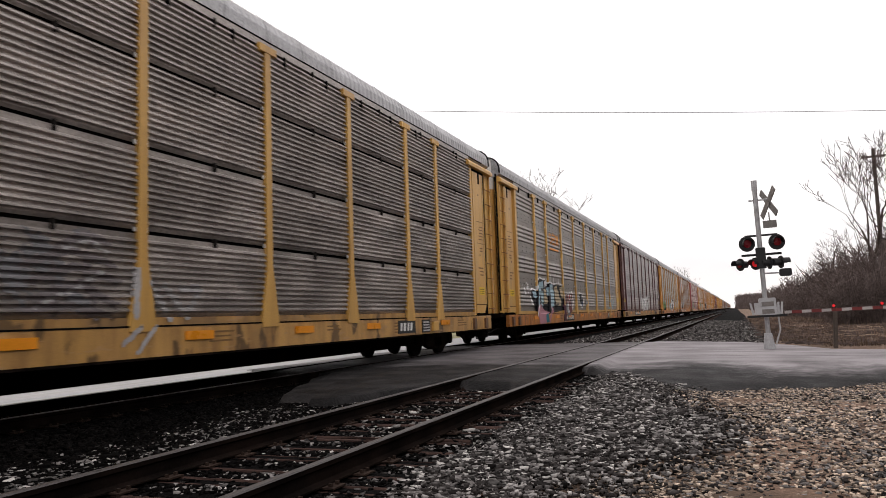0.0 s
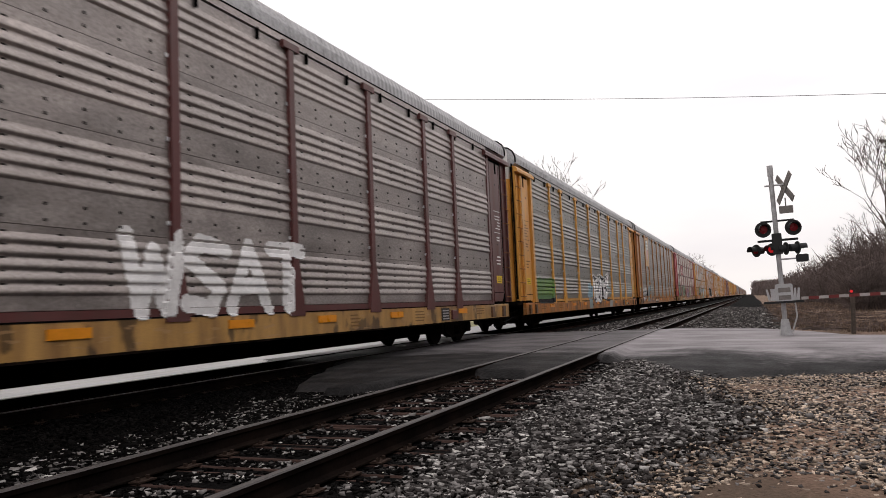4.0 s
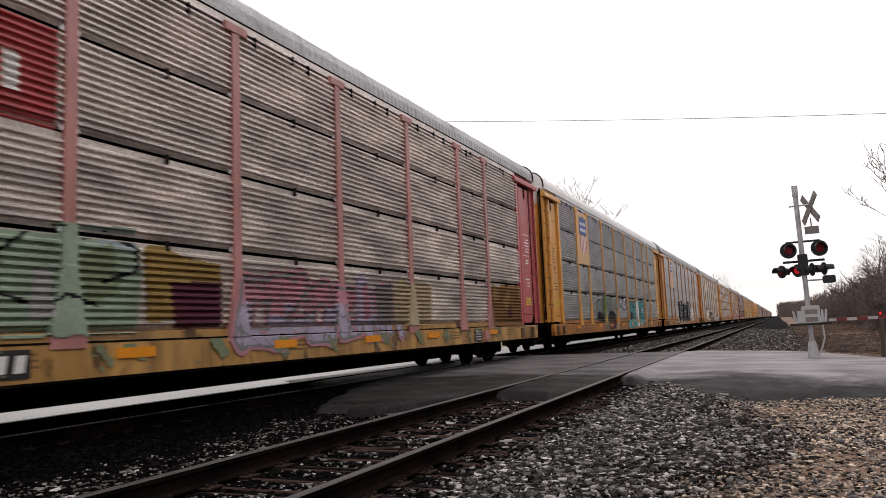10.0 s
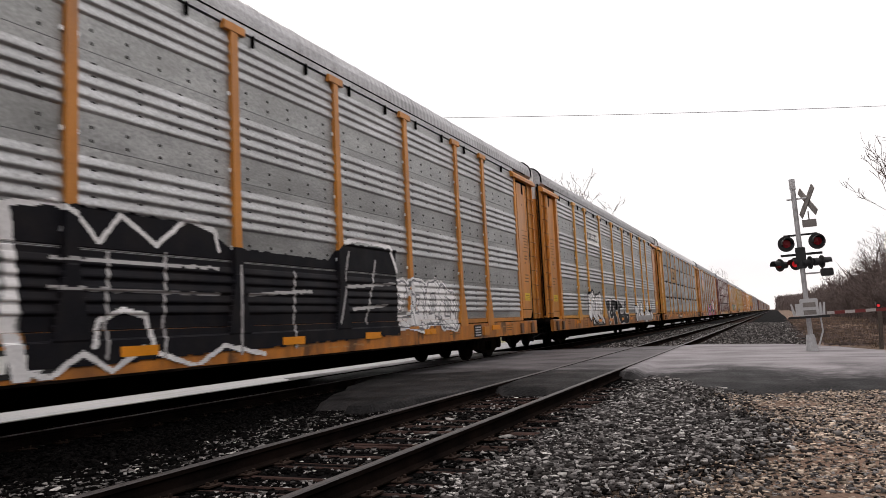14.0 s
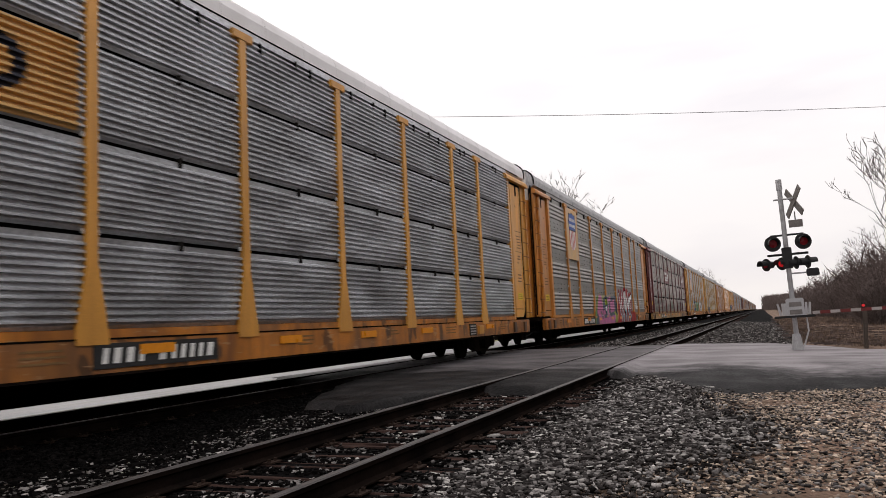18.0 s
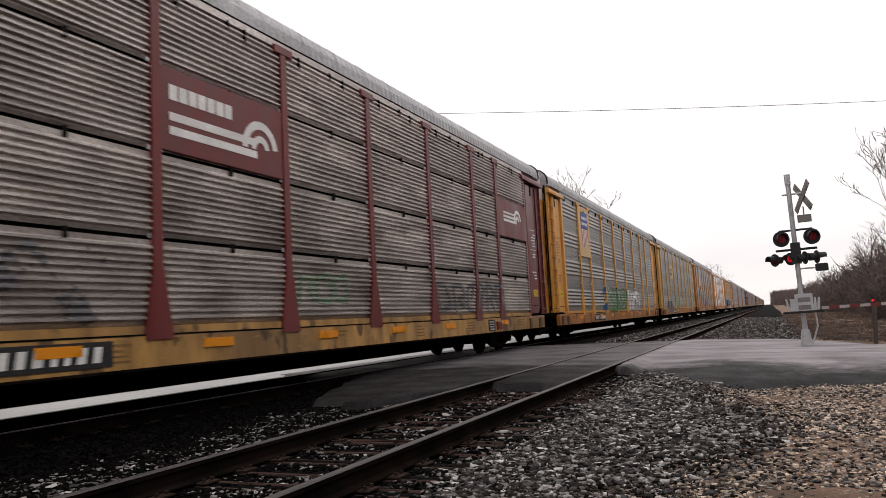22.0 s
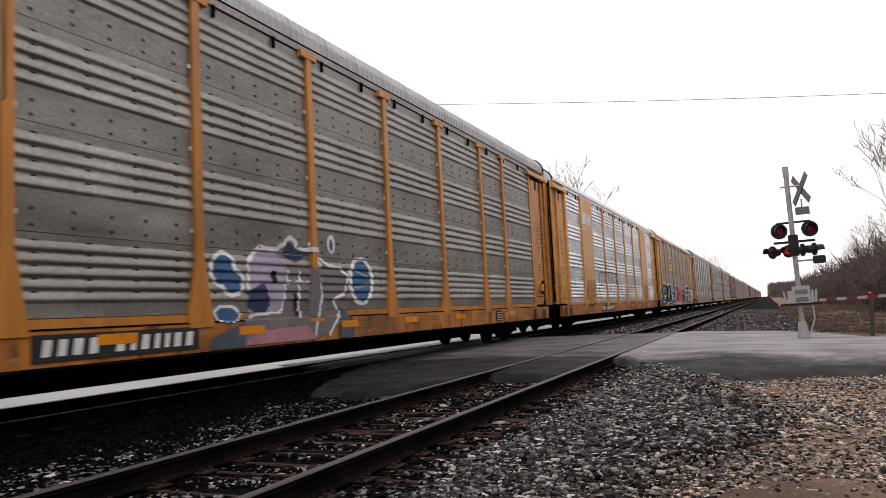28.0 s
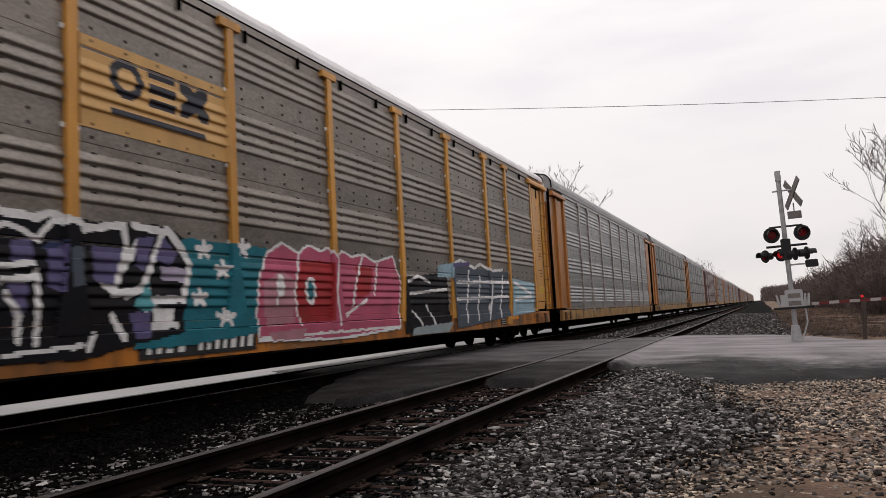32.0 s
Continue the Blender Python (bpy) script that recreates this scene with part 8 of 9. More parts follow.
    g.line("haze", 0.0165, ((14.84, 1.93), (15.29, 1.83)))
    g.line("haze", 0.0165, ((14.77, 1.6), (15.33, 1.66)))
    g.done()
    g = Mural(c[14], st[14], "thin dark red scribble")
    g.line("wine", 0.014, ((8.61, 1.16), (8.52, 1.63), (8.64, 1.93), (8.77, 2.39), (8.85, 2.57), (9.16, 2.62)))
    g.line("wine", 0.014, ((9.16, 2.62), (9.17, 2.03), (9.25, 1.99)))
    g.line("wine", 0.014, ((8.76, 1.93), (9.47, 2.04)))
    g.line("wine", 0.016, ((9.59, 2.29), (9.7, 1.89), (9.78, 1.57)))
    g.line("wine", 0.016, ((9.72, 2.59), (9.94, 2.19), (10.25, 2.04)))
    g.line("wine", 0.014, ((9.16, 2.62), (9.72, 2.59), (10.88, 2.67), (13.4, 2.64)))
    g.line("wine", 0.018, ((10.87, 2.61), (11.07, 2.26), (11.27, 1.85), (11.48, 1.58)))
    g.line("wine", 0.018, ((11.08, 2.49), (11.32, 2.74)))
    g.line("wine", 0.02, ((11.94, 2.65), (12.18, 2.37), (12.59, 1.99)))
    g.line("wine", 0.02, ((12.82, 2.62), (13.27, 2.23), (13.35, 1.91)))
    g.line("wine", 0.02, ((11.59, 2.1), (12.08, 2.17)))
    g.line("rose", 0.012, ((8.72, 1.93), (8.77, 2.46), (9, 2.56)))
    g.line("rose", 0.012, ((9.74, 2.55), (10, 2.15)))
    g.line("rose", 0.015, ((10.96, 2.57), (11.17, 2.13)))
    g.done()
    g = Mural(c[15], st[15], "teal paint with white flower shapes")
    g.area("teal", ((1.3, 1.06), (1.38, 1.51), (1.69, 1.58), (1.77, 1.92), (2.34, 2.02), (2.58, 2.48), (3.19, 2.38), (3.85, 1.6), (3.7, 0.63), (1.23, 0.81)))
    g.line("white", 0.021, ((1.53, 1.72), (1.53, 1.83)))
    g.line("white", 0.021, ((1.53, 1.72), (1.63, 1.76)))
    g.line("white", 0.021, ((1.53, 1.72), (1.59, 1.64)))
    g.line("white", 0.021, ((1.53, 1.72), (1.47, 1.64)))
    g.line("white", 0.021, ((1.53, 1.72), (1.44, 1.75)))
    g.line("white", 0.0245, ((2.03, 2.07), (2.03, 2.18)))
    g.line("white", 0.0245, ((2.03, 2.07), (2.14, 2.11)))
    g.line("white", 0.0245, ((2.03, 2.07), (2.09, 1.99)))
    g.line("white", 0.0245, ((2.03, 2.07), (1.96, 1.98)))
    g.line("white", 0.0245, ((2.03, 2.07), (1.92, 2.1)))
    g.line("white", 0.0245, ((1.81, 1.43), (1.81, 1.53)))
    g.line("white", 0.0245, ((1.81, 1.43), (1.91, 1.46)))
    g.line("white", 0.0245, ((1.81, 1.43), (1.87, 1.34)))
    g.line("white", 0.0245, ((1.81, 1.43), (1.75, 1.34)))
    g.line("white", 0.0245, ((1.81, 1.43), (1.71, 1.46)))
    g.line("white", 0.021, ((1.31, 0.88), (1.31, 0.98)))
    g.line("white", 0.021, ((1.31, 0.88), (1.41, 0.9)))
    g.line("white", 0.021, ((1.31, 0.88), (1.37, 0.79)))
    g.line("white", 0.021, ((1.31, 0.88), (1.26, 0.8)))
    g.line("white", 0.021, ((1.31, 0.88), (1.22, 0.91)))
    g.done()
    g = Mural(c[15], st[15], "black and purple graffiti letters with thick white outlines")
    g.area("black", ((2.43, 1.8), (2.77, 1.96), (3.24, 2.14), (3.3, 2.39), (3.7, 2.54), (4.39, 2.47), (5.08, 2.44), (5.53, 2.28), (6.2, 2.42), (6.93, 2.47), (7.73, 2.35), (9.12, 2.43), (9.88, 2.16), (9.77, 1.16), (7.6, 0.77), (5, 0.8), (3.48, 0.84), (2.65, 1.22), (2.42, 1.44)))
    g.line("white", 0.035, ((2.37, 1.33), (2.33, 1.51), (2.57, 1.96), (3.18, 2.1), (3.19, 2.38), (3.53, 2.53), (3.82, 2.51), (4.13, 2.45), (4.39, 2.52), (4.66, 2.45), (5.08, 2.34), (5.69, 2.29), (6.2, 2.47), (6.93, 2.41), (7.12, 2.48), (7.73, 2.35), (8.87, 2.42), (9.34, 2.14)))
    g.line("white", 0.04, ((3.18, 1.98), (3.05, 1.21)))
    g.line("white", 0.04, ((3.74, 1.76), (4.01, 2.02), (4.37, 2.04)))
    g.line("white", 0.04, ((3.73, 1.43), (4.48, 1.47)))
    g.line("white", 0.05, ((4.92, 1.97), (4.74, 1.16)))
    g.line("white", 0.05, ((6.63, 2.14), (6.12, 1.23)))
    g.line("white", 0.035, ((2.67, 1.88), (3.13, 1.94)))
    g.area("purple", ((3.32, 2.37), (3.7, 2.47), (3.75, 2.01), (3.4, 1.95)))
    g.area("purple", ((4.08, 2.41), (4.33, 2.43), (4.24, 2.07), (3.98, 1.89)))
    g.area("purple", ((6.02, 2.29), (6.55, 2.34), (6.61, 1.83), (5.91, 1.91)))
    g.area("purple", ((2.66, 1.74), (3.05, 1.86), (3, 1.28), (2.65, 1.29)))
    g.area("purple", ((4.87, 0.98), (5.79, 1.14), (5.45, 0.79), (4.86, 0.82)))
    g.area("ash", ((3.78, 1.39), (4.41, 1.43), (4.34, 1.26), (3.72, 1.19)))
    g.area("ash", ((4.63, 1.78), (4.91, 1.88), (4.87, 1.61), (4.62, 1.56)))
    g.area("ash", ((5.52, 1.99), (5.66, 1.81), (5.47, 1.24), (5.33, 1.43)))
    g.area("ash", ((6.89, 1.94), (7.18, 1.84), (6.83, 1.01), (6.6, 1.02)))
    g.area("haze", ((3.17, 1.51), (3.55, 1.51), (3.54, 1.15), (3.16, 1.13)))
    g.area("cyan", ((4.61, 1.43), (4.89, 1.34), (4.81, 1.21), (4.53, 1.21)))
    g.line("white", 0.028, ((2.55, 1), (3.48, 1.04), (3.83, 0.94)))
    g.line("white", 0.0315, ((5, 0.84), (6.82, 0.91)))
    g.area("purple", ((2.74, 0.95), (3.48, 1), (3.47, 0.72), (3.04, 0.67)))
    g.done()
    g = Mural(c[15], st[15], "black and purple graffiti domes with white bars")
    g.area("black", ((6.31, 2.25), (6.63, 2.29), (6.9, 2.23), (7.12, 2.37), (7.43, 2.42), (7.8, 2.21), (7.58, 0.94), (6.5, 0.82), (6.31, 0.83)))
    g.line("white", 0.024, ((6.37, 2.23), (6.56, 2.31), (6.8, 2.25), (6.98, 2.15), (7.01, 2.24), (7.16, 2.38), (7.39, 2.42), (7.68, 2.32), (7.8, 2.21)))
    g.area("purple", ((6.63, 2.13), (6.87, 2.18), (6.9, 1.92), (6.63, 1.88)))
    g.area("purple", ((7.08, 2.1), (7.33, 2.13), (7.28, 1.55), (7.08, 1.64)))
    g.area("purple", ((6.59, 1.66), (6.83, 1.68), (6.8, 1.32), (6.64, 1.3)))
    g.line("white", 0.027, ((6.5, 1.84), (6.9, 1.89)))
    g.line("white", 0.0315, ((6.51, 1.68), (6.9, 1.73)))
    g.line("white", 0.027, ((6.94, 1.8), (6.96, 1.29), (6.88, 0.97)))
    g.line("white", 0.027, ((6.56, 1.54), (6.73, 1.29), (6.66, 1.02)))
    g.line("white", 0.021, ((6.5, 0.87), (6.97, 0.9), (7.5, 0.93)))
    g.area("navy", ((7.01, 2.06), (7.16, 2.2), (7.35, 2.18), (7.2, 2.07)))
    g.area("slate", ((7.35, 2.08), (7.72, 2.17), (7.67, 1.69), (7.38, 1.61)))
    g.done()
    g = Mural(c[15], st[15], "black, purple and white graffiti letters over teal")
    g.area("teal", ((9.28, 2.36), (11.26, 2.33), (10.89, 0.94), (9.29, 0.83), (8.27, 0.83)))
    g.area("black", ((7.59, 2.44), (9.01, 2.5), (9.44, 1.97), (9.2, 1.01), (7.57, 0.81)))
    g.line("white", 0.035, ((7.59, 2.34), (8.21, 2.44), (8.25, 2.14), (8.01, 1.55)))
    g.line("white", 0.035, ((8.39, 2.45), (8.9, 2.41), (8.52, 1.67), (8.23, 1.52)))
    g.line("white", 0.04, ((8.96, 2.46), (9.24, 2.2), (9.38, 1.97), (9.25, 1.48), (8.47, 1.47)))
    g.line("white", 0.035, ((8.67, 1.41), (8.46, 1.11), (9.08, 1.13)))
    g.line("white", 0.035, ((8, 1.27), (8.13, 0.98)))
    g.line("white", 0.035, ((7.84, 1.71), (8.05, 1.55), (8.59, 1.62)))
    g.line("white", 0.035, ((8.21, 1.92), (8.44, 2.22)))
    g.line("white", 0.03, ((7.66, 1.07), (7.58, 0.87)))
    g.area("purple", ((7.71, 2.14), (8.18, 2.13), (8.01, 1.66), (7.71, 1.7)))
    g.area("purple", ((8.44, 2.3), (8.74, 2.32), (8.53, 1.85), (8.38, 1.92)))
    g.area("purple", ((8.28, 1.3), (8.66, 1.33), (8.58, 0.96), (8.32, 0.97)))
    g.area("purple", ((8.9, 2.33), (9.16, 2.12), (8.99, 1.95), (8.73, 2.01)))
    g.area("cyan", ((8.32, 1.37), (8.59, 1.71), (8.71, 1.31)))
    g.area("white", ((8.67, 1.37), (9.08, 1.36), (9.05, 1.17), (8.71, 1.14)))
    g.area("lilac", ((8.83, 1.94), (9.32, 1.92), (9.26, 1.72), (8.83, 1.75)))
    g.line("white", 0.0315, ((9.71, 2.21), (9.71, 2.33)))
    g.line("white", 0.0315, ((9.71, 2.21), (9.85, 2.26)))
    g.line("white", 0.0315, ((9.71, 2.21), (9.79, 2.12)))
    g.line("white", 0.0315, ((9.71, 2.21), (9.62, 2.11)))
    g.line("white", 0.0315, ((9.71, 2.21), (9.57, 2.24)))
    g.line("white", 0.0315, ((9.57, 1.51), (9.58, 1.62)))
    g.line("white", 0.0315, ((9.57, 1.51), (9.71, 1.54)))
    g.line("white", 0.0315, ((9.57, 1.51), (9.65, 1.41)))
    g.line("white", 0.0315, ((9.57, 1.51), (9.49, 1.41)))
    g.line("white", 0.0315, ((9.57, 1.51), (9.44, 1.54)))
    g.line("white", 0.0315, ((10.09, 1.93), (10.1, 2.05)))
    g.line("white", 0.0315, ((10.09, 1.93), (10.25, 1.97)))
    g.line("white", 0.0315, ((10.09, 1.93), (10.18, 1.83)))
    g.line("white", 0.0315, ((10.09, 1.93), (10, 1.82)))
    g.line("white", 0.0315, ((10.09, 1.93), (9.95, 1.96)))
    g.line("white", 0.028, ((10.12, 1.21), (10.12, 1.33)))
    g.line("white", 0.028, ((10.12, 1.21), (10.27, 1.24)))
    g.line("white", 0.028, ((10.12, 1.21), (10.2, 1.11)))
    g.line("white", 0.028, ((10.12, 1.21), (10.02, 1.11)))
    g.line("white", 0.028, ((10.12, 1.21), (9.97, 1.25)))
    g.line("white", 0.0315, ((10.59, 2.29), (10.6, 2.42)))
    g.line("white", 0.0315, ((10.59, 2.29), (10.76, 2.34)))
    g.line("white", 0.0315, ((10.59, 2.29), (10.69, 2.19)))
    g.line("white", 0.0315, ((10.59, 2.29), (10.49, 2.18)))
    g.line("white", 0.0315, ((10.59, 2.29), (10.44, 2.32)))
    g.done()
    g = Mural(c[15], st[15], "pink and red graffiti with white scalloped edges")
    g.line("white", 0.036, ((10.88, 0.85), (11.01, 1.85), (11.25, 2.23), (11.66, 2.43), (12.16, 2.27), (12.44, 2.44), (12.91, 2.36), (13.16, 2.44), (13.43, 2.23), (13.63, 2.4), (14.06, 2.31), (14.46, 2.39), (15.01, 2.25), (15.83, 2.42), (16.13, 1.87), (15.91, 0.88), (13.4, 0.76), (10.88, 0.85)))
    g.area("rose", ((10.88, 0.85), (11.01, 1.85), (11.25, 2.23), (11.66, 2.43), (12.16, 2.27), (12.44, 2.44), (12.91, 2.36), (13.16, 2.44), (13.43, 2.23), (13.63, 2.4), (14.06, 2.31), (14.46, 2.39), (15.01, 2.25), (15.83, 2.42), (16.13, 1.87), (15.91, 0.88), (13.4, 0.76)))
    g.area("red", ((12.25, 2.19), (13.3, 2.19), (13.22, 1.08), (12.04, 1.07), (11.95, 1.58)))
    g.area("red", ((14.17, 2.17), (14.88, 2.14), (14.7, 1.6), (14.15, 1.48)))
    g.area("pink", ((11.08, 1.76), (11.64, 1.97), (12.05, 1.78), (11.92, 1.09), (11.11, 1.02)))
    g.line("white", 0.02, ((12.16, 2.27), (11.98, 1.58), (12.09, 1.04)))
    g.line("white", 0.022, ((13.43, 2.23), (13.3, 1.59), (13.41, 1)))
    g.line("white", 0.024, ((14.46, 2.36), (14.14, 1.83), (13.98, 1.37)))
    g.line("white", 0.024, ((15.09, 2.23), (14.88, 1.6)))
    g.line("white", 0.02, ((11.6, 1.87), (11.44, 1.39)))
    g.line("white", 0.022, ((13.64, 1.15), (14.57, 1.48)))
    g.line("white", 0.018, ((10.88, 0.85), (15.94, 0.88)))
    g.disc("white", 12.48, 1.64, 0.18, 0.26)
    g.disc("teal", 12.48, 1.64, 0.095, 0.18)
    g.disc("white", 11.57, 1.72, 0.12, 0.19)
    g.area("pink", ((11.11, 0.93), (12.26, 0.98), (12.07, 0.79), (11.25, 0.81)))
    g.done()
    g = Mural(c[15], st[15], "black and grey graffiti with white strokes and a little blue")
    g.area("black", ((16.21, 0.7), (16.35, 2), (18.88, 2.19), (18.95, 0.83)))
    g.area("slate", ((19.18, 2.38), (24.11, 2.37), (23.95, 0.95), (19.37, 0.71)))
    g.area("sky", ((24.38, 2.2), (27, 2.06), (26.76, 1.05), (24.12, 0.94)))
    g.area("sky", ((18.35, 2.35), (19.38, 2.47), (19.25, 2.06), (18.31, 2.06)))
    g.line("white", 0.026, ((16.49, 1.88), (17.12, 2.05), (17.76, 1.9)))
    g.line("white", 0.026, ((16.61, 1.62), (18.82, 1.75)))
    g.line("white", 0.026, ((16.71, 1.22), (17.14, 0.88)))
    g.line("white", 0.028, ((17.53, 1.35), (17.96, 0.79)))
    g.line("white", 0.03, ((19.29, 2.39), (19.93, 2.57), (20.99, 2.38), (21.48, 2.52), (22.45, 2.35), (23.55, 2.43)))
    g.line("white", 0.032, ((19.43, 1.94), (24.05, 2.04)))
    g.line("white", 0.032, ((20.53, 2.28), (20.09, 0.87)))
    g.line("white", 0.032, ((21.42, 2.15), (20.98, 0.93)))
    g.line("white", 0.034, ((22.44, 2.26), (21.94, 0.9)))
    g.line("white", 0.036, ((23.51, 2.21), (22.99, 0.97)))
    g.line("white", 0.03, ((19.36, 1.49), (23.96, 1.58)))
    g.line("white", 0.038, ((24.65, 2.05), (26.55, 1.69)))
    g.line("white", 0.038, ((24.66, 1.49), (26.53, 1.59)))
    g.area("haze", ((16.67, 0.83), (19.08, 0.9), (18.66, 0.59), (16.49, 0.61)))
    g.line("purple", 0.0375, ((19.29, 2.39), (20.56, 2.48)))
    g.done()
    g = Mural(c[-1], st[-1], "grey smear and white slanted strokes of spray paint")
    g.line("dusty", 0.0315, ((11.54, 1.79), (12.15, 2.02), (12.85, 1.86)))
    g.line("dusty", 0.0315, ((11.61, 1.6), (12.23, 1.82), (12.95, 1.64)))
    g.line("dusty", 0.0315, ((11.69, 1.41), (12.32, 1.62), (12.9, 1.34)))
    g.line("dusty", 0.0315, ((11.99, 2.01), (12.4, 2.25), (12.76, 2.14)))
    g.line("dusty", 0.027, ((11.48, 1.28), (12.16, 1.34), (12.86, 1.2)))
    g.line("dusty", 0.0315, ((12.4, 1.97), (12.58, 1.2)))
    g.line("dusty", 0.0315, ((11.91, 1.87), (12, 1.21)))
    g.line("ash", 0.0175, ((12.07, 2.02), (12.49, 2.16), (12.76, 2)))
    g.line("ash", 0.0175, ((12.16, 1.48), (12.67, 1.77)))
    g.line("ash", 0.015, ((11.69, 1.31), (12.07, 1.48)))
    g.line("ash", 0.036, ((13.5, 1.66), (13.89, 1.15)))
    g.line("ash", 0.0315, ((13.78, 1.63), (14.24, 1.18)))
    g.line("ash", 0.036, ((14.12, 1.59), (14.55, 1.6), (14.24, 1.18)))
    g.line("ash", 0.036, ((13.24, 1.8), (13.2, 1.2)))
    g.line("ash", 0.024, ((13, 0.83), (13.3, 1.04)))
    g.line("ash", 0.024, ((13.25, 0.71), (13.56, 1.04)))
    g.done()
    g = Mural(c[14], st[14], "black bubble-letter outlines on the orange plate")
    g.line("black", 0.0119, ((22.38, 2.02), (22.63, 2.04), (22.78, 2.07)))
    g.line("black", 0.0119, ((22.59, 1.99), (22.6, 2.1), (22.87, 2.13), (22.95, 2.15), (23.01, 2.12), (22.97, 1.98), (22.86, 1.94), (22.83, 1.85), (22.95, 1.84)))
    g.line("black", 0.0102, ((22.41, 2.01), (22.41, 1.72), (22.33, 1.68), (22.27, 1.52)))
    g.line("black", 0.0119, ((22.58, 1.98), (22.58, 1.72)))
    g.line("black", 0.0102, ((22.27, 1.65), (22.33, 1.7), (22.45, 1.68), (22.53, 1.67)))
    g.line("black", 0.0119, ((22.53, 1.65), (22.6, 1.68), (22.71, 1.68), (22.74, 1.63)))
    g.line("black", 0.0119, ((22.52, 1.65), (22.52, 1.52)))
    g.line("black", 0.0119, ((22.8, 1.95), (22.79, 1.38)))
    g.line("black", 0.0102, ((22.35, 1.42), (22.47, 1.45), (22.67, 1.46)))
    g.line("black", 0.0102, ((22.27, 1.29), (22.31, 1.39), (22.43, 1.41), (22.53, 1.32), (22.62, 1.29), (22.75, 1.33), (22.92, 1.34), (22.96, 1.17), (22.92, 1.02)))
    g.line("black", 0.0102, ((22.56, 1.25), (22.59, 1.12), (22.54, 1)))
    g.line("black", 0.0119, ((23.02, 2.06), (23.28, 2.12), (23.47, 2.11), (23.54, 2.03), (23.52, 1.89), (23.63, 1.59), (23.6, 1.37)))
    g.line("black", 0.0119, ((23.16, 1.96), (23.16, 1.83), (23.25, 1.76), (23.44, 1.75)))
    g.line("black", 0.0119, ((23.1, 2.02), (23.11, 1.8), (23.12, 1.59), (23.05, 1.38), (22.97, 1.1), (23.09, 1.03), (23.26, 1.02)))
    g.line("black", 0.0119, ((23.25, 1.95), (23.2, 1.81)))
    g.line("black", 0.0119, ((23.42, 1.75), (23.47, 1.59), (23.43, 1.43)))
    g.line("black", 0.0136, ((23.64, 1.97), (23.6, 2.04), (23.7, 2.14), (23.84, 2.15), (23.94, 2.08), (23.94, 1.83)))
    g.line("black", 0.0119, ((23.63, 1.89), (23.69, 1.6), (23.64, 1.37)))
    g.line("black", 0.0136, ((23.92, 1.98), (23.9, 1.83), (23.79, 1.73)))
    g.line("black", 0.0119, ((23.09, 1.48), (23.16, 1.56), (23.14, 1.38), (23.27, 1.38), (23.35, 1.27), (23.35, 1.12)))
    g.line("black", 0.0119, ((23.33, 1.3), (23.51, 1.43), (23.58, 1.37), (23.58, 1.11)))
    g.line("black", 0.0119, ((23.81, 1.6), (23.91, 1.74), (24.07, 1.78), (24.26, 1.74), (24.32, 1.6), (24.33, 1.28), (24.31, 1.13), (24.19, 1.01)))
    g.line("black", 0.0136, ((23.72, 1.37), (23.78, 1.46), (24.01, 1.47), (24.14, 1.41)))
    g.line("black", 0.0119, ((23.68, 1.15), (23.95, 1.15)))
    g.line("black", 0.0119, ((23.66, 1.1), (23.98, 1.1)))
    g.line("black", 0.0119, ((23.69, 1.06), (23.79, 1.02), (23.9, 1.06)))
    g.line("black", 0.0136, ((24.13, 1.91), (24.22, 1.9), (24.4, 1.87)))
    g.line("black", 0.0136, ((24.2, 2.01), (24.15, 1.91)))
    g.done(SIDE + 0.097)
    g = Mural(c[14], st[14], "black bubble-letter outlines on the orange plate")
    g.line("black", 0.0119, ((5.58, 2.02), (5.83, 2.04), (5.98, 2.07)))
    g.line("black", 0.0119, ((5.79, 1.99), (5.8, 2.1), (6.07, 2.13), (6.15, 2.15), (6.21, 2.12), (6.17, 1.98), (6.06, 1.94), (6.03, 1.85), (6.15, 1.84)))
    g.line("black", 0.0102, ((5.61, 2.01), (5.61, 1.72), (5.53, 1.68), (5.47, 1.52)))
    g.line("black", 0.0119, ((5.78, 1.98), (5.78, 1.72)))
    g.line("black", 0.0102, ((5.47, 1.65), (5.53, 1.7), (5.65, 1.68), (5.73, 1.67)))
    g.line("black", 0.0119, ((5.73, 1.65), (5.8, 1.68), (5.91, 1.68), (5.94, 1.63)))
    g.line("black", 0.0119, ((5.72, 1.65), (5.72, 1.52)))
    g.line("black", 0.0119, ((6, 1.95), (5.99, 1.38)))
    g.line("black", 0.0102, ((5.55, 1.42), (5.67, 1.45), (5.87, 1.46)))
    g.line("black", 0.0102, ((5.47, 1.29), (5.51, 1.39), (5.63, 1.41), (5.73, 1.32), (5.82, 1.29), (5.95, 1.33), (6.12, 1.34), (6.16, 1.17), (6.12, 1.02)))
    g.line("black", 0.0102, ((5.76, 1.25), (5.79, 1.12), (5.74, 1)))
    g.line("black", 0.0119, ((6.22, 2.06), (6.48, 2.12), (6.67, 2.11), (6.74, 2.03), (6.72, 1.89), (6.83, 1.59), (6.8, 1.37)))
    g.line("black", 0.0119, ((6.36, 1.96), (6.36, 1.83), (6.45, 1.76), (6.64, 1.75)))
    g.line("black", 0.0119, ((6.3, 2.02), (6.31, 1.8), (6.32, 1.59), (6.25, 1.38), (6.17, 1.1), (6.29, 1.03), (6.46, 1.02)))
    g.line("black", 0.0119, ((6.45, 1.95), (6.4, 1.81)))
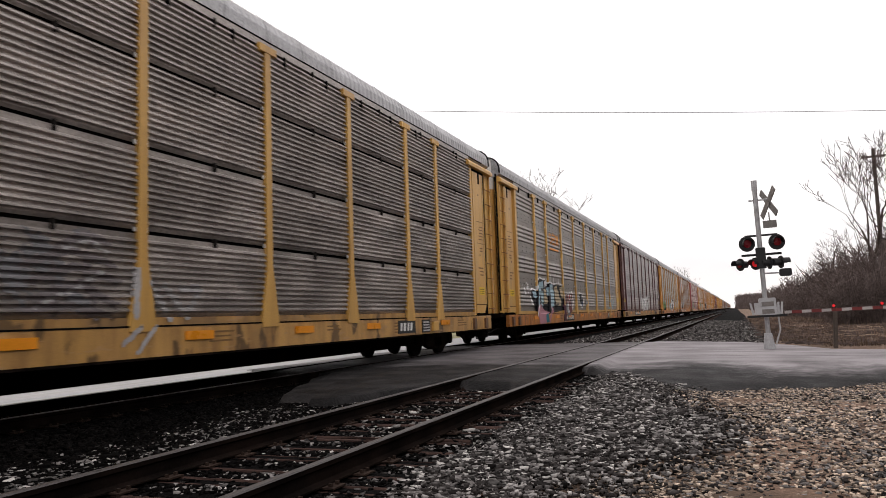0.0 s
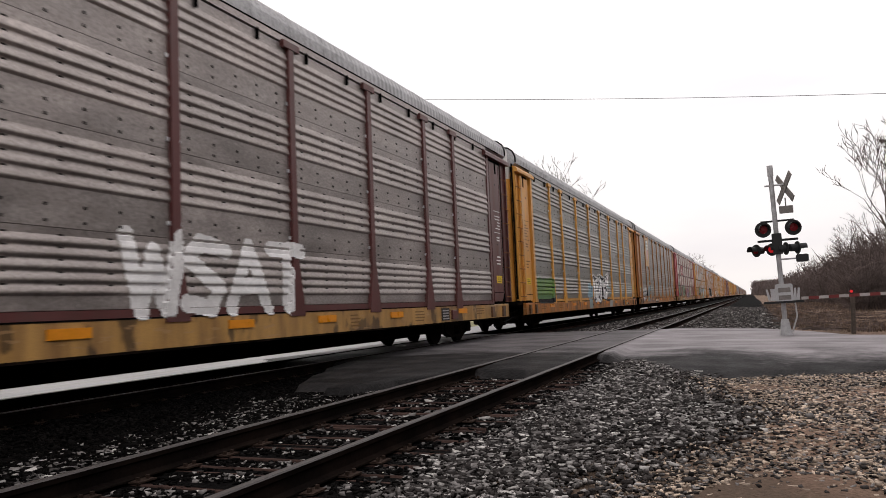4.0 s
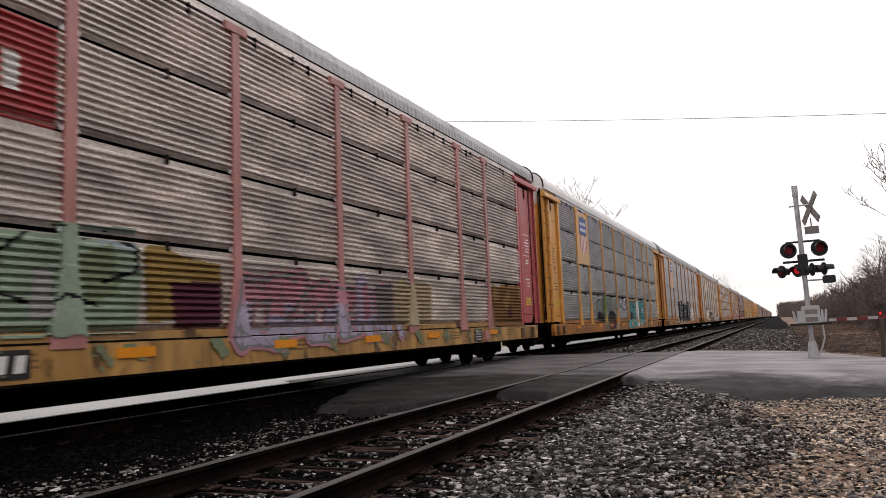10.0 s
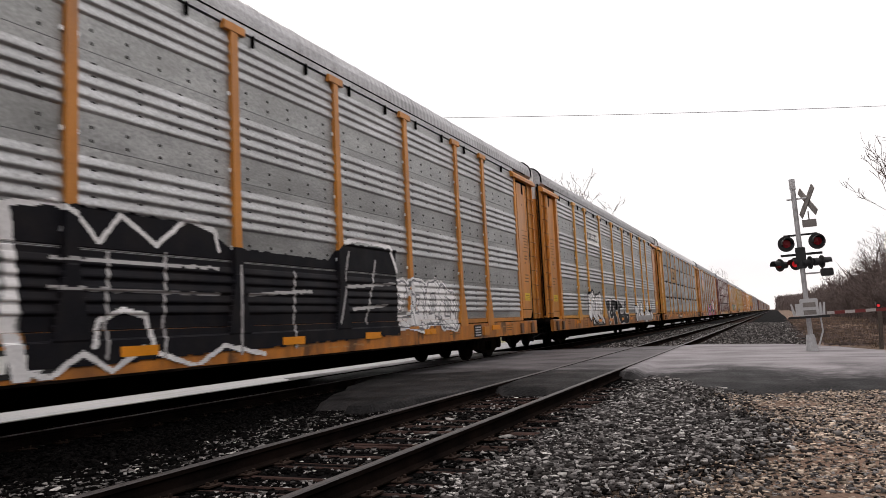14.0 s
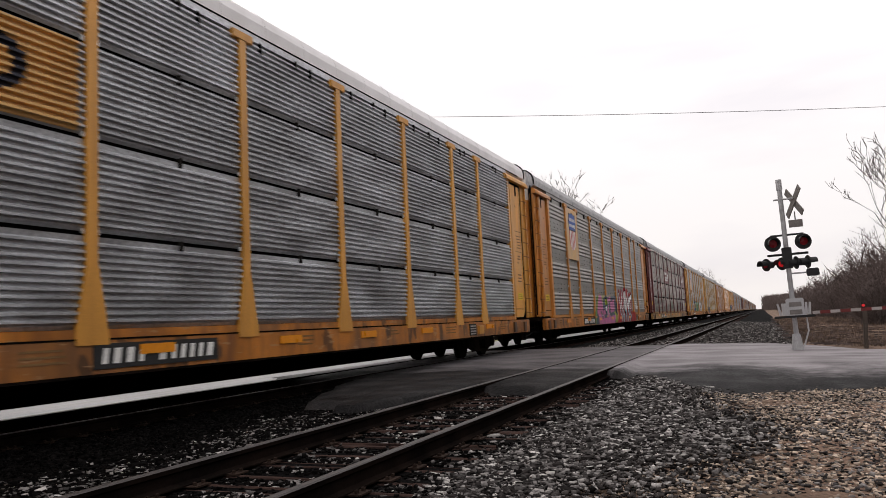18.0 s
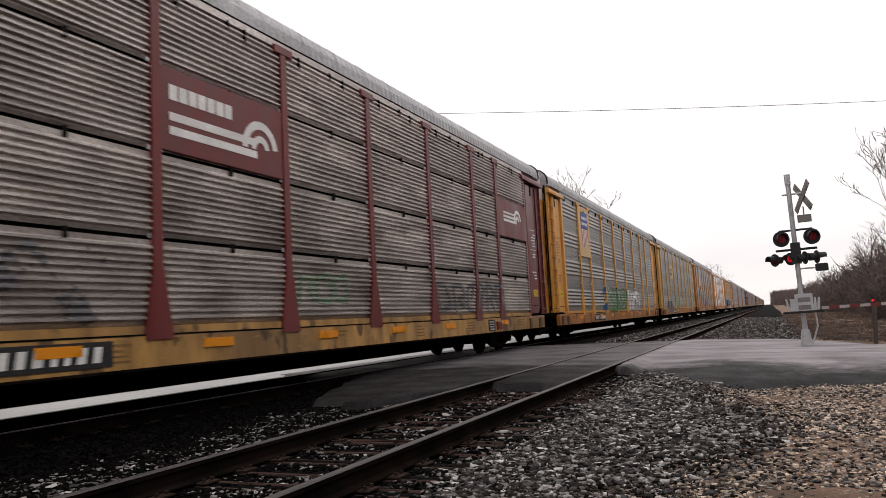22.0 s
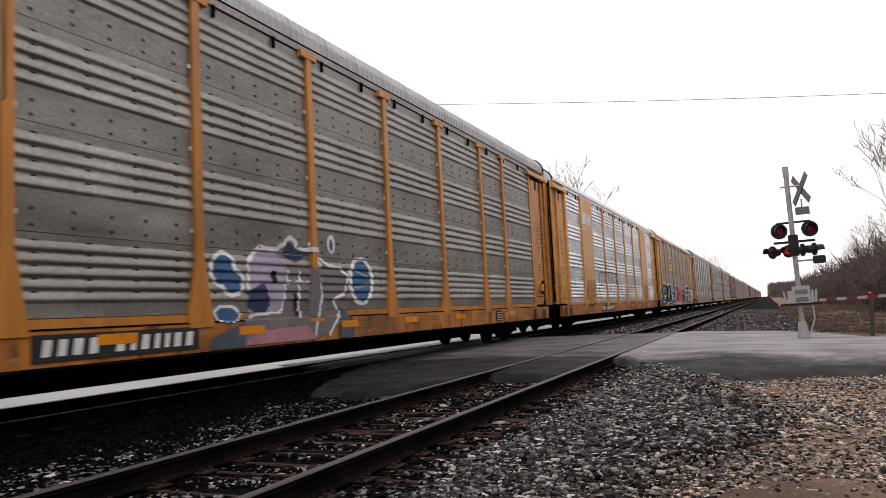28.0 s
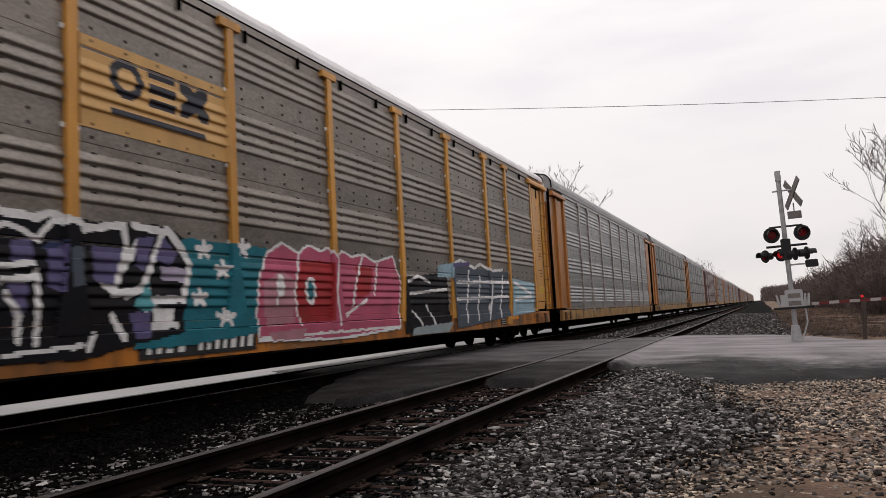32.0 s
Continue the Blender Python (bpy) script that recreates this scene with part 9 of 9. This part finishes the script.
    g.line("black", 0.0119, ((6.62, 1.75), (6.67, 1.59), (6.63, 1.43)))
    g.line("black", 0.0136, ((6.84, 1.97), (6.8, 2.04), (6.9, 2.14), (7.04, 2.15), (7.14, 2.08), (7.14, 1.83)))
    g.line("black", 0.0119, ((6.83, 1.89), (6.89, 1.6), (6.84, 1.37)))
    g.line("black", 0.0136, ((7.12, 1.98), (7.1, 1.83), (6.99, 1.73)))
    g.line("black", 0.0119, ((6.29, 1.48), (6.36, 1.56), (6.34, 1.38), (6.47, 1.38), (6.55, 1.27), (6.55, 1.12)))
    g.line("black", 0.0119, ((6.53, 1.3), (6.71, 1.43), (6.78, 1.37), (6.78, 1.11)))
    g.line("black", 0.0119, ((7.01, 1.6), (7.11, 1.74), (7.27, 1.78), (7.46, 1.74), (7.52, 1.6), (7.53, 1.28), (7.51, 1.13), (7.39, 1.01)))
    g.line("black", 0.0136, ((6.92, 1.37), (6.98, 1.46), (7.21, 1.47), (7.34, 1.41)))
    g.line("black", 0.0119, ((6.88, 1.15), (7.15, 1.15)))
    g.line("black", 0.0119, ((6.86, 1.1), (7.18, 1.1)))
    g.line("black", 0.0119, ((6.89, 1.06), (6.99, 1.02), (7.1, 1.06)))
    g.line("black", 0.0136, ((7.33, 1.91), (7.42, 1.9), (7.6, 1.87)))
    g.line("black", 0.0136, ((7.4, 2.01), (7.35, 1.91)))
    g.done(SIDE + 0.097)


# ------------------------------------------------------------------ crossing signal, trees, poles


def crossing_signal():
    x0, y0, z0 = 4.50, 21.8, -0.10
    mast = tagged(empty("crossing_signal", pose(x0, y0, z0, 0, -1.2, 0)), "silver railway crossing signal with crossbuck, red lamps and lowered gate", "crossing signal")
    s = Shape().tube([(0, 0, 0), (0, 0, 4.34)], 0.062, 12)
    part("mast", s.mesh("mast", SILVER, False), mast, "silver painted tube mast")
    part("mast_top", Shape().tube([(0, 0, 4.28), (0, 0, 4.56)], 0.078, 10).mesh("mast_top", BOX_GREY), mast, "grey cap tube")
    part("base", Shape().prism_y([(-0.15, 0), (0.15, 0), (0.09, 0.42), (-0.09, 0.42)], -0.14, 0.14).mesh("base", SILVER), mast, "flared metal base")
    # crossbuck, turned towards the road
    turn = pose(0.30, 0, 3.92, 0, 0, -65)
    for a in (42, -42):
        blade = Shape().box(-0.52, 0.52, -0.012, 0.012, -0.09, 0.09)
        blade.v = [tuple(turn @ (pose(0, 0.02 * (a > 0), 0, 0, a) @ Vector(p))) for p in blade.v]
        part("crossbuck_blade", blade.mesh("crossbuck_blade", SIGN_GREY), mast, "weathered blade seen from behind")
    part("bracket", Shape().tube([(-0.18, 0, 4.02), (0.36, 0, 4.02)], 0.025, 6).mesh("bracket", BOX_GREY), mast)
    plate = Shape().tube([(0.30, 0, 3.66), (0.30, 0, 3.44)], 0.018, 6).box(0.13, 0.47, -0.02, 0.02, 3.24, 3.44)
    part("track_count_sign", plate.mesh("track_count_sign", SIGN_GREY), mast, "small grey sign plate")

    def lamp(x, y, z, yaw, lit, r):
        m = pose(x, y, z, 0, 0, yaw)
        n = 20
        disc = Shape()
        ring = [(r * math.cos(6.2832 * k / n), r * math.sin(6.2832 * k / n)) for k in range(n)]
        disc.prism_y([(a, b) for a, b in ring], -0.012, 0.012)
        disc.tube([(0, 0.0, 0), (0, 0.20, 0)], 0.55 * r, 12)
        hood = [(0.64 * r * math.cos(3.6 * k / 10 - 0.23), 0.64 * r * math.sin(3.6 * k / 10 - 0.23)) for k in range(11)]
        outer = [(a * 1.06, b * 1.06) for a, b in hood]
        disc.prism_y(hood + outer[::-1], -0.22, 0.0)
        disc.v = [tuple(m @ Vector(p)) for p in disc.v]
        ob = part("lamp", disc.mesh("lamp", BLACK), mast, "round black lamp head with hood")
        lens = Shape().prism_y([(0.5 * r * math.cos(6.2832 * k / 16), 0.5 * r * math.sin(6.2832 * k / 16)) for k in range(16)], -0.045, -0.010)
        lens.v = [tuple(m @ Vector(p)) for p in lens.v]
        part("lens", lens.mesh("lens", RED_LIT if lit else RED_LENS), ob, "lit red lens" if lit else "dark red lens")
    for x, lit in ((-0.32, False), (0.42, False)):
        lamp(x, -0.1, 2.84, 12, lit, 0.21)
    for x, yaw, lit in ((-0.53, -50, False), (-0.14, -35, True), (0.20, 112, False), (0.48, 112, False)):
        lamp(x, 0.02, 2.30, yaw, lit, 0.17)
    for a, b, z, r in ((-0.36, 0.46, 3.06, 0.03), (-0.48, 0.52, 2.54, 0.035)):
        part("lamp_arm", Shape().tube([(a, 0.05, z), (b, 0.05, z)], r, 6).mesh("lamp_arm", BLACK), mast, "black lamp crossarm")
    part("junction_box", Shape().box(-0.12, 0.12, -0.08, 0.10, 2.16, 2.72, 0, 0.02).mesh("junction_box", BLACK), mast, "black junction box")
    # gate mechanism
    box = Shape().box(-0.16, 0.26, -0.16, 0.22, 0.86, 1.36, 0, 0.03)
    box.box(-0.28, -0.12, -0.2, 0.1, 0.92, 1.24, 0, 0.02)
    part("gate_mechanism", box.mesh("gate_mechanism", BOX_GREY), mast, "grey gate machine box")
    for x, lean in ((-0.40, 0.05), (-0.29, 0.04), (0.29, -0.03), (0.38, -0.05)):
        w = Shape().prism_y([(x + lean, 0.92), (x + lean + 0.07, 0.92), (x + 0.045, 1.24), (x, 1.24)], -0.16, -0.10)
        part("counterweight", w.mesh("counterweight", BOX_GREY), mast, "grey counterweight strut")
    part("crank_bar", Shape().box(-0.48, 0.5, -0.18, -0.12, 0.85, 0.91, 0, 0.015).mesh("crank_bar", BLACK), mast, "dark crank bar across the gate machine")
    for z in (1.0, 1.2):
        part("hatch", Shape().box(-0.10, 0.20, -0.168, -0.158, z - 0.06, z + 0.06).mesh("hatch", SIGN_GREY), mast, "dull hatch on the gate machine")
    part("bell", Shape().box(0.42, 0.72, -0.06, 0.14, 1.92, 2.12, 0, 0.03).mesh("bell", BLACK), mast, "dark grey bell housing")
    part("bracket", Shape().tube([(0, 0.04, 2.02), (0.5, 0.04, 2.02)], 0.025, 6).mesh("bracket", BOX_GREY), mast)
    part("cable", Shape().tube([(0.28, -0.1, 0.95), (0.30, -0.1, 0.5), (0.16, -0.1, 0.1)], 0.022, 5).mesh("cable", BOX_GREY), mast)
    arm = part("gate_arm", Shape().box(0.45, 2.86, -0.04, 0.04, 0.92, 0.995).mesh("gate_arm", WHITE_STRIPE), mast, "lowered red and white striped gate arm")
    for k in range(5):
        a = 0.62 + 0.47 * k
        part("stripe", box_mesh("stripe", RED_STRIPE, 0, 0.24, -0.043, 0.043, 0.916, 0.999), arm, "dark red stripe", (a, 0, 0))
    for x in (1.62, 2.72):
        lampb = part("gate_light", Shape().box(x - 0.05, x + 0.05, -0.05, 0.05, 0.995, 1.12, 0, 0.015).mesh("gate_light", BLACK), arm)
        part("lens", Shape().prism_y([(x + 0.04 * math.cos(k * 0.785), 1.06 + 0.04 * math.sin(k * 0.785)) for k in range(8)], -0.075, -0.048).mesh("lens", RED_LIT), lampb, "lit red lens")
    part("arm_tip", Shape().tube([(2.84, 0, 1.0), (2.86, 0, 1.25)], 0.012, 5).mesh("arm_tip", BOX_GREY), arm)

    rest = tagged(empty("gate_rest_post", pose(6.14, 22.4, -0.14, 0, 3, 0)), "leaning weathered timber post under the gate arm", "post")
    part("post", Shape().box(-0.05, 0.05, -0.05, 0.05, 0, 0.98, 0, 0.012).mesh("rest_post", POLE_WOOD), rest)


def bare_tree(seed, height, spread, depth=5, trunk=0.16, twig=0.012, lean=(0, 0)):
    """Trunk and limb meshes of a leafless tree: forks that thin out to twigs."""
    rng = random.Random(seed)
    wood, fine = Shape(), Shape()

    def grow(p, d, length, r, level):
        pts = [p]
        n = 3 if level < 3 else 2
        for k in range(n):
            d = (d + Vector((rng.uniform(-1, 1), rng.uniform(-1, 1), rng.uniform(-0.4, 0.7))) * (0.10 + 0.05 * level)).normalized()
            p = p + d * (length / n)
            pts.append(p)
        end = max(twig * 0.5, r * 0.62)
        (wood if level < 2 else fine).tube(pts, r, 6 if level < 2 else 3, 0, end)
        if level >= depth:
            return
        for k in range(rng.choice((2, 3)) if level else rng.choice((3, 4))):
            at = rng.uniform(0.45, 1.0) if k else 1.0
            q = pts[0].lerp(pts[-1], at) if at < 1 else pts[-1]
            side = Vector((rng.uniform(-1, 1), rng.uniform(-1, 1), rng.uniform(-0.15, 0.6))) * spread
            grow(q, (d + side).normalized(), length * rng.uniform(0.55, 0.82), max(twig, end * rng.uniform(0.6, 0.9)), level + 1)
    grow(Vector((0, 0, -0.1)), Vector((lean[0], lean[1], 1)).normalized(), height * 0.34, trunk, 0)
    return wood.mesh("trunk", BARK, True), fine.mesh("twigs", TWIG)


def build_trees():
    made = [bare_tree(3, 12.0, 0.75, 6, 0.20, 0.014), bare_tree(8, 12.0, 0.6, 6, 0.18, 0.014), bare_tree(21, 12.0, 0.85, 6, 0.2, 0.014)]

    def plant(m, x, y, h, label, turn):
        t = tagged(empty("bare_tree", pose(x, y, -0.5, 0, 0, turn)), label, "tree", "leafless trees along the line")
        t.scale = (h / 12,) * 3
        part("trunk", m[0], t)
        part("crown", m[1], t, "leafless crown of thin branches")
    tall = "leafless grey-brown deciduous tree behind the train"
    plant(made[0], -12.2, 64, 15.0, tall, 20)
    plant(made[1], -15.5, 70, 14.0, tall, 100)
    plant(made[2], -9.8, 108, 11.5, tall, 200)
    plant(made[1], -8.2, 168, 11.5, tall, 300)
    plant(made[0], -9.0, 240, 12.0, tall, 60)
    big = bare_tree(40, 12.0, 0.7, 6, 0.15, 0.014, (-0.5, 0))
    plant(big, 13.1, 46, 13.8, "leafless deciduous tree leaning over the verge beside the utility pole", 0)
    plant(made[1], 17.0, 62, 12.0, "leafless deciduous tree in the thicket", 40)
    plant(made[0], 13.0, 80, 9.0, "leafless deciduous tree in the thicket", 130)
    plant(made[2], 15.0, 95, 10.0, "leafless deciduous tree in the thicket", 10)

    # thicket along the right of way: many upright forked stems
    rng = random.Random(77)
    v, f = [], []

    def stick(p, q, r):
        o = len(v)
        d = (q - p).normalized()
        a = d.cross(Vector((0.3, 1, 0.1))).normalized() * r
        b = d.cross(a).normalized() * r
        for c2, m in ((p, 1.0), (q, 0.35)):
            v.extend([tuple(c2 + a * m), tuple(c2 - a * 0.5 * m + b * 0.87 * m), tuple(c2 - a * 0.5 * m - b * 0.87 * m)])
        f.extend([(o, o + 1, o + 4, o + 3), (o + 1, o + 2, o + 5, o + 4), (o + 2, o, o + 3, o + 5)])
    for k in range(4500):
        y = 42 + 330 * rng.random() ** 1.6
        x = 8.6 + 0.004 * y + 9 * rng.random() ** 1.3 + 0.8 * math.sin(y * 0.13)
        top = (3.4 + 3.4 * rng.random()) * (0.75 + 0.3 * math.sin(y * 0.07 + x * 0.4)) * min(1.0, 0.55 + (x - 8.6) * 0.12)
        p = Vector((x, y, -0.4))
        lean = Vector((rng.uniform(-0.25, 0.25), rng.uniform(-0.25, 0.25), 1))
        q = p + lean * top
        thick = 0.012 + 0.00012 * y
        stick(p, q, thick * 2)
        for j in range(9 if y < 130 else 6):
            u = rng.uniform(0.15, 0.95)
            a = p.lerp(q, u)
            b = a + Vector((rng.uniform(-1, 1), rng.uniform(-1, 1), rng.uniform(0.1, 1.0))) * rng.uniform(0.4, 1.2)
            stick(a, b, thick)
            c2 = a.lerp(b, 0.5)
            stick(c2, c2 + Vector((rng.uniform(-1, 1), rng.uniform(-1, 1), rng.uniform(-0.2, 0.8))) * 0.55, thick * 0.7)
    tagged(new("thicket", mesh_from("thicket", v, f, TWIG)), "dense brown leafless thicket along the right of way", "thicket", kind="stuff")
    # far woods closing the view
    wv, wf = [], []
    for x0, x1, y0, y1, h, count in ((12, 32, 50, 420, 4.6, 2600), (5.6, 60, 420, 620, 9.5, 1500), (-160, -30, 500, 900, 10.0, 420)):
        for k in range(count):
            x, y = rng.uniform(x0, x1), rng.uniform(y0, y1)
            for j in range(14):
                o = len(wv)
                c2 = Vector((x + rng.uniform(-2.0, 2.0), y + rng.uniform(-2.5, 2.5), h * 0.8 * rng.random() ** 1.3))
                d = Vector((rng.uniform(-1, 1), rng.uniform(-1, 1), 0.9)).normalized()
                w = d.cross(Vector((0.2, 1, 0))).normalized() * (rng.uniform(0.03, 0.07) + 0.0003 * y)
                q = c2 + d * rng.uniform(1.0, 2.4)
                wv.extend([tuple(c2 - w), tuple(c2 + w), tuple(q)])
                wf.append((o, o + 1, o + 2))
    tagged(new("far_woods", mesh_from("far_woods", wv, wf, TWIG)), "distant brown winter woods", "woods", kind="stuff")
    # unseen woods behind the viewer, near side, added to darken the cars' reflections
    nv, nf = [], []
    for k in range(30000):
        y = rng.uniform(-60, 150)
        x = max(20, 7 + 0.2 * y) + 14 * rng.random() ** 1.5
        p = Vector((x, y, rng.random() ** 1.2 * (12.0 if y < 25 else 14.0) - 0.5))
        d = Vector((rng.uniform(-0.6, 0.6), rng.uniform(-0.6, 0.6), 1)).normalized()
        w = d.cross(Vector((1, rng.uniform(-0.4, 0.4), 0))).normalized() * rng.uniform(0.2, 0.5)
        q = p + d * rng.uniform(1.2, 2.6)
        o = len(nv)
        nv.extend([tuple(p - w), tuple(p + w), tuple(q)])
        nf.append((o, o + 1, o + 2))
    tagged(new("near_woods", mesh_from("near_woods", nv, nf, TWIG)), "unseen brown woods on the near side of the line, added to darken the car sides", "woods", kind="stuff")
    # dark ivy-grown stump of a tree beside the pole
    lv, lf = [], []
    for k in range(4300):
        h = rng.random()
        r = (0.95 - 0.45 * h) * math.sqrt(rng.random())
        an = rng.uniform(0, 6.28)
        c2 = Vector((r * math.cos(an), r * math.sin(an), 0.2 + 5.6 * h))
        a = Vector((rng.uniform(-1, 1), rng.uniform(-1, 1), rng.uniform(-1, 1))).normalized() * 0.11
        b = a.cross(Vector((rng.uniform(-1, 1), rng.uniform(-1, 1), 0.3))).normalized() * 0.09
        o = len(lv)
        lv.extend([tuple(c2 - a), tuple(c2 + b), tuple(c2 + a), tuple(c2 - b)])
        lf.append((o, o + 1, o + 2, o + 3))
    ivy = tagged(empty("ivy_tree", pose(13.6, 58, -0.4)), "dark ivy-covered tree stem in the thicket", "tree")
    part("stem", Shape().tube([(0, 0, 0), (0.1, 0, 3), (0, 0.1, 5.6)], 0.18, 8, 0, 0.08).mesh("stem", BARK), ivy)
    part("foliage", mesh_from("foliage", lv, lf, DARK_LEAF), ivy, "dark evergreen leaves")


def utility_line():
    pole = tagged(empty("utility_pole", pose(13.6, 60, -0.4)), "weathered timber utility pole with a short crossarm", "utility pole")
    part("pole", Shape().tube([(0, 0, 0), (0, 0, 12.4)], 0.16, 10, 0, 0.11).mesh("pole", POLE_WOOD), pole)
    part("crossarm", Shape().box(-0.75, 0.75, -0.06, 0.06, 11.75, 11.9).mesh("crossarm", POLE_WOOD), pole)
    for x in (-0.65, -0.1, 0.65):
        part("insulator", Shape().tube([(x, 0, 11.9), (x, 0, 12.12)], 0.055, 8, 0, 0.04).mesh("insulator", BOX_GREY), pole)
    s = Shape()
    a, b = Vector((-31, 22.5, 12.1)), Vector((34, 52, 10.9))
    s.tube([a.lerp(b, k / 24) - Vector((0, 0, 0.9 * 4 * (k / 24) * (1 - k / 24))) for k in range(25)], 0.014, 5)
    tagged(new("overhead_cable", s.mesh("overhead_cable", WIRE)), "thin grey overhead cable across the tracks", "cable")


build_train()
car_art()
murals()
crossing_signal()
build_trees()
utility_line()
build_track("track_near", 0.0, "empty railway track of rusty rails on worn timber ties", 1)
build_track("track_far", FAR_X, "railway track under the passing train", 2)
build_stones()


# ------------------------------------------------------------------ what moves


# small departures from an even run, in metres, by the second
DRIFT = ((0, 0.15), (0.5, 0.44), (1, 0.35), (1.5, 0.29), (2, 0.22), (2.5, 0.13), (3, 0.02), (3.5, -0.04), (5.5, 0.16), (6, 0.08), (7, -0.12), (7.5, -0.05),
         (8, -0.11), (9, -0.31), (9.5, -0.30), (10, 0.08), (11, 0.03), (11.5, -0.22), (12.5, -0.30), (13, -0.36), (16, -0.35), (17, -0.46), (18, -0.36),
         (19, -0.44), (20, 0.08), (23, 0.08), (24, -0.13), (25, 0.31), (28, 0.18), (29, 0.18), (30, 0.60), (31, 0.50), (32, 0.63))


def train_at(t):
    """Where the front of car 0 stands along the line."""
    return 24.0589 - 14.71022 * t + lin(t, DRIFT)


def motions():
    for k, (car, wheels) in CARS.items():
        walk(car, [(t, pose(FAR_X, train_at(t) + PITCH * k, 0)) for t in (q / 2 for q in range(65))])
        for wheel, dy, y in wheels:
            base = PITCH * k + y
            near = [q for q in range(0, 961) if -6 < train_at(q / 30) + base < 42]
            rows = [(q / 30, pose(0, dy, 0.42, math.degrees((train_at(q / 30) - train_at(near[0] / 30)) / -0.42))) for q in near]
            if near[0] > 0:
                rows = [(0, rows[0][1])] + rows
            if near[-1] < 960:
                rows = rows + [(32, rows[-1][1])]
            walk(wheel, rows)


motions()
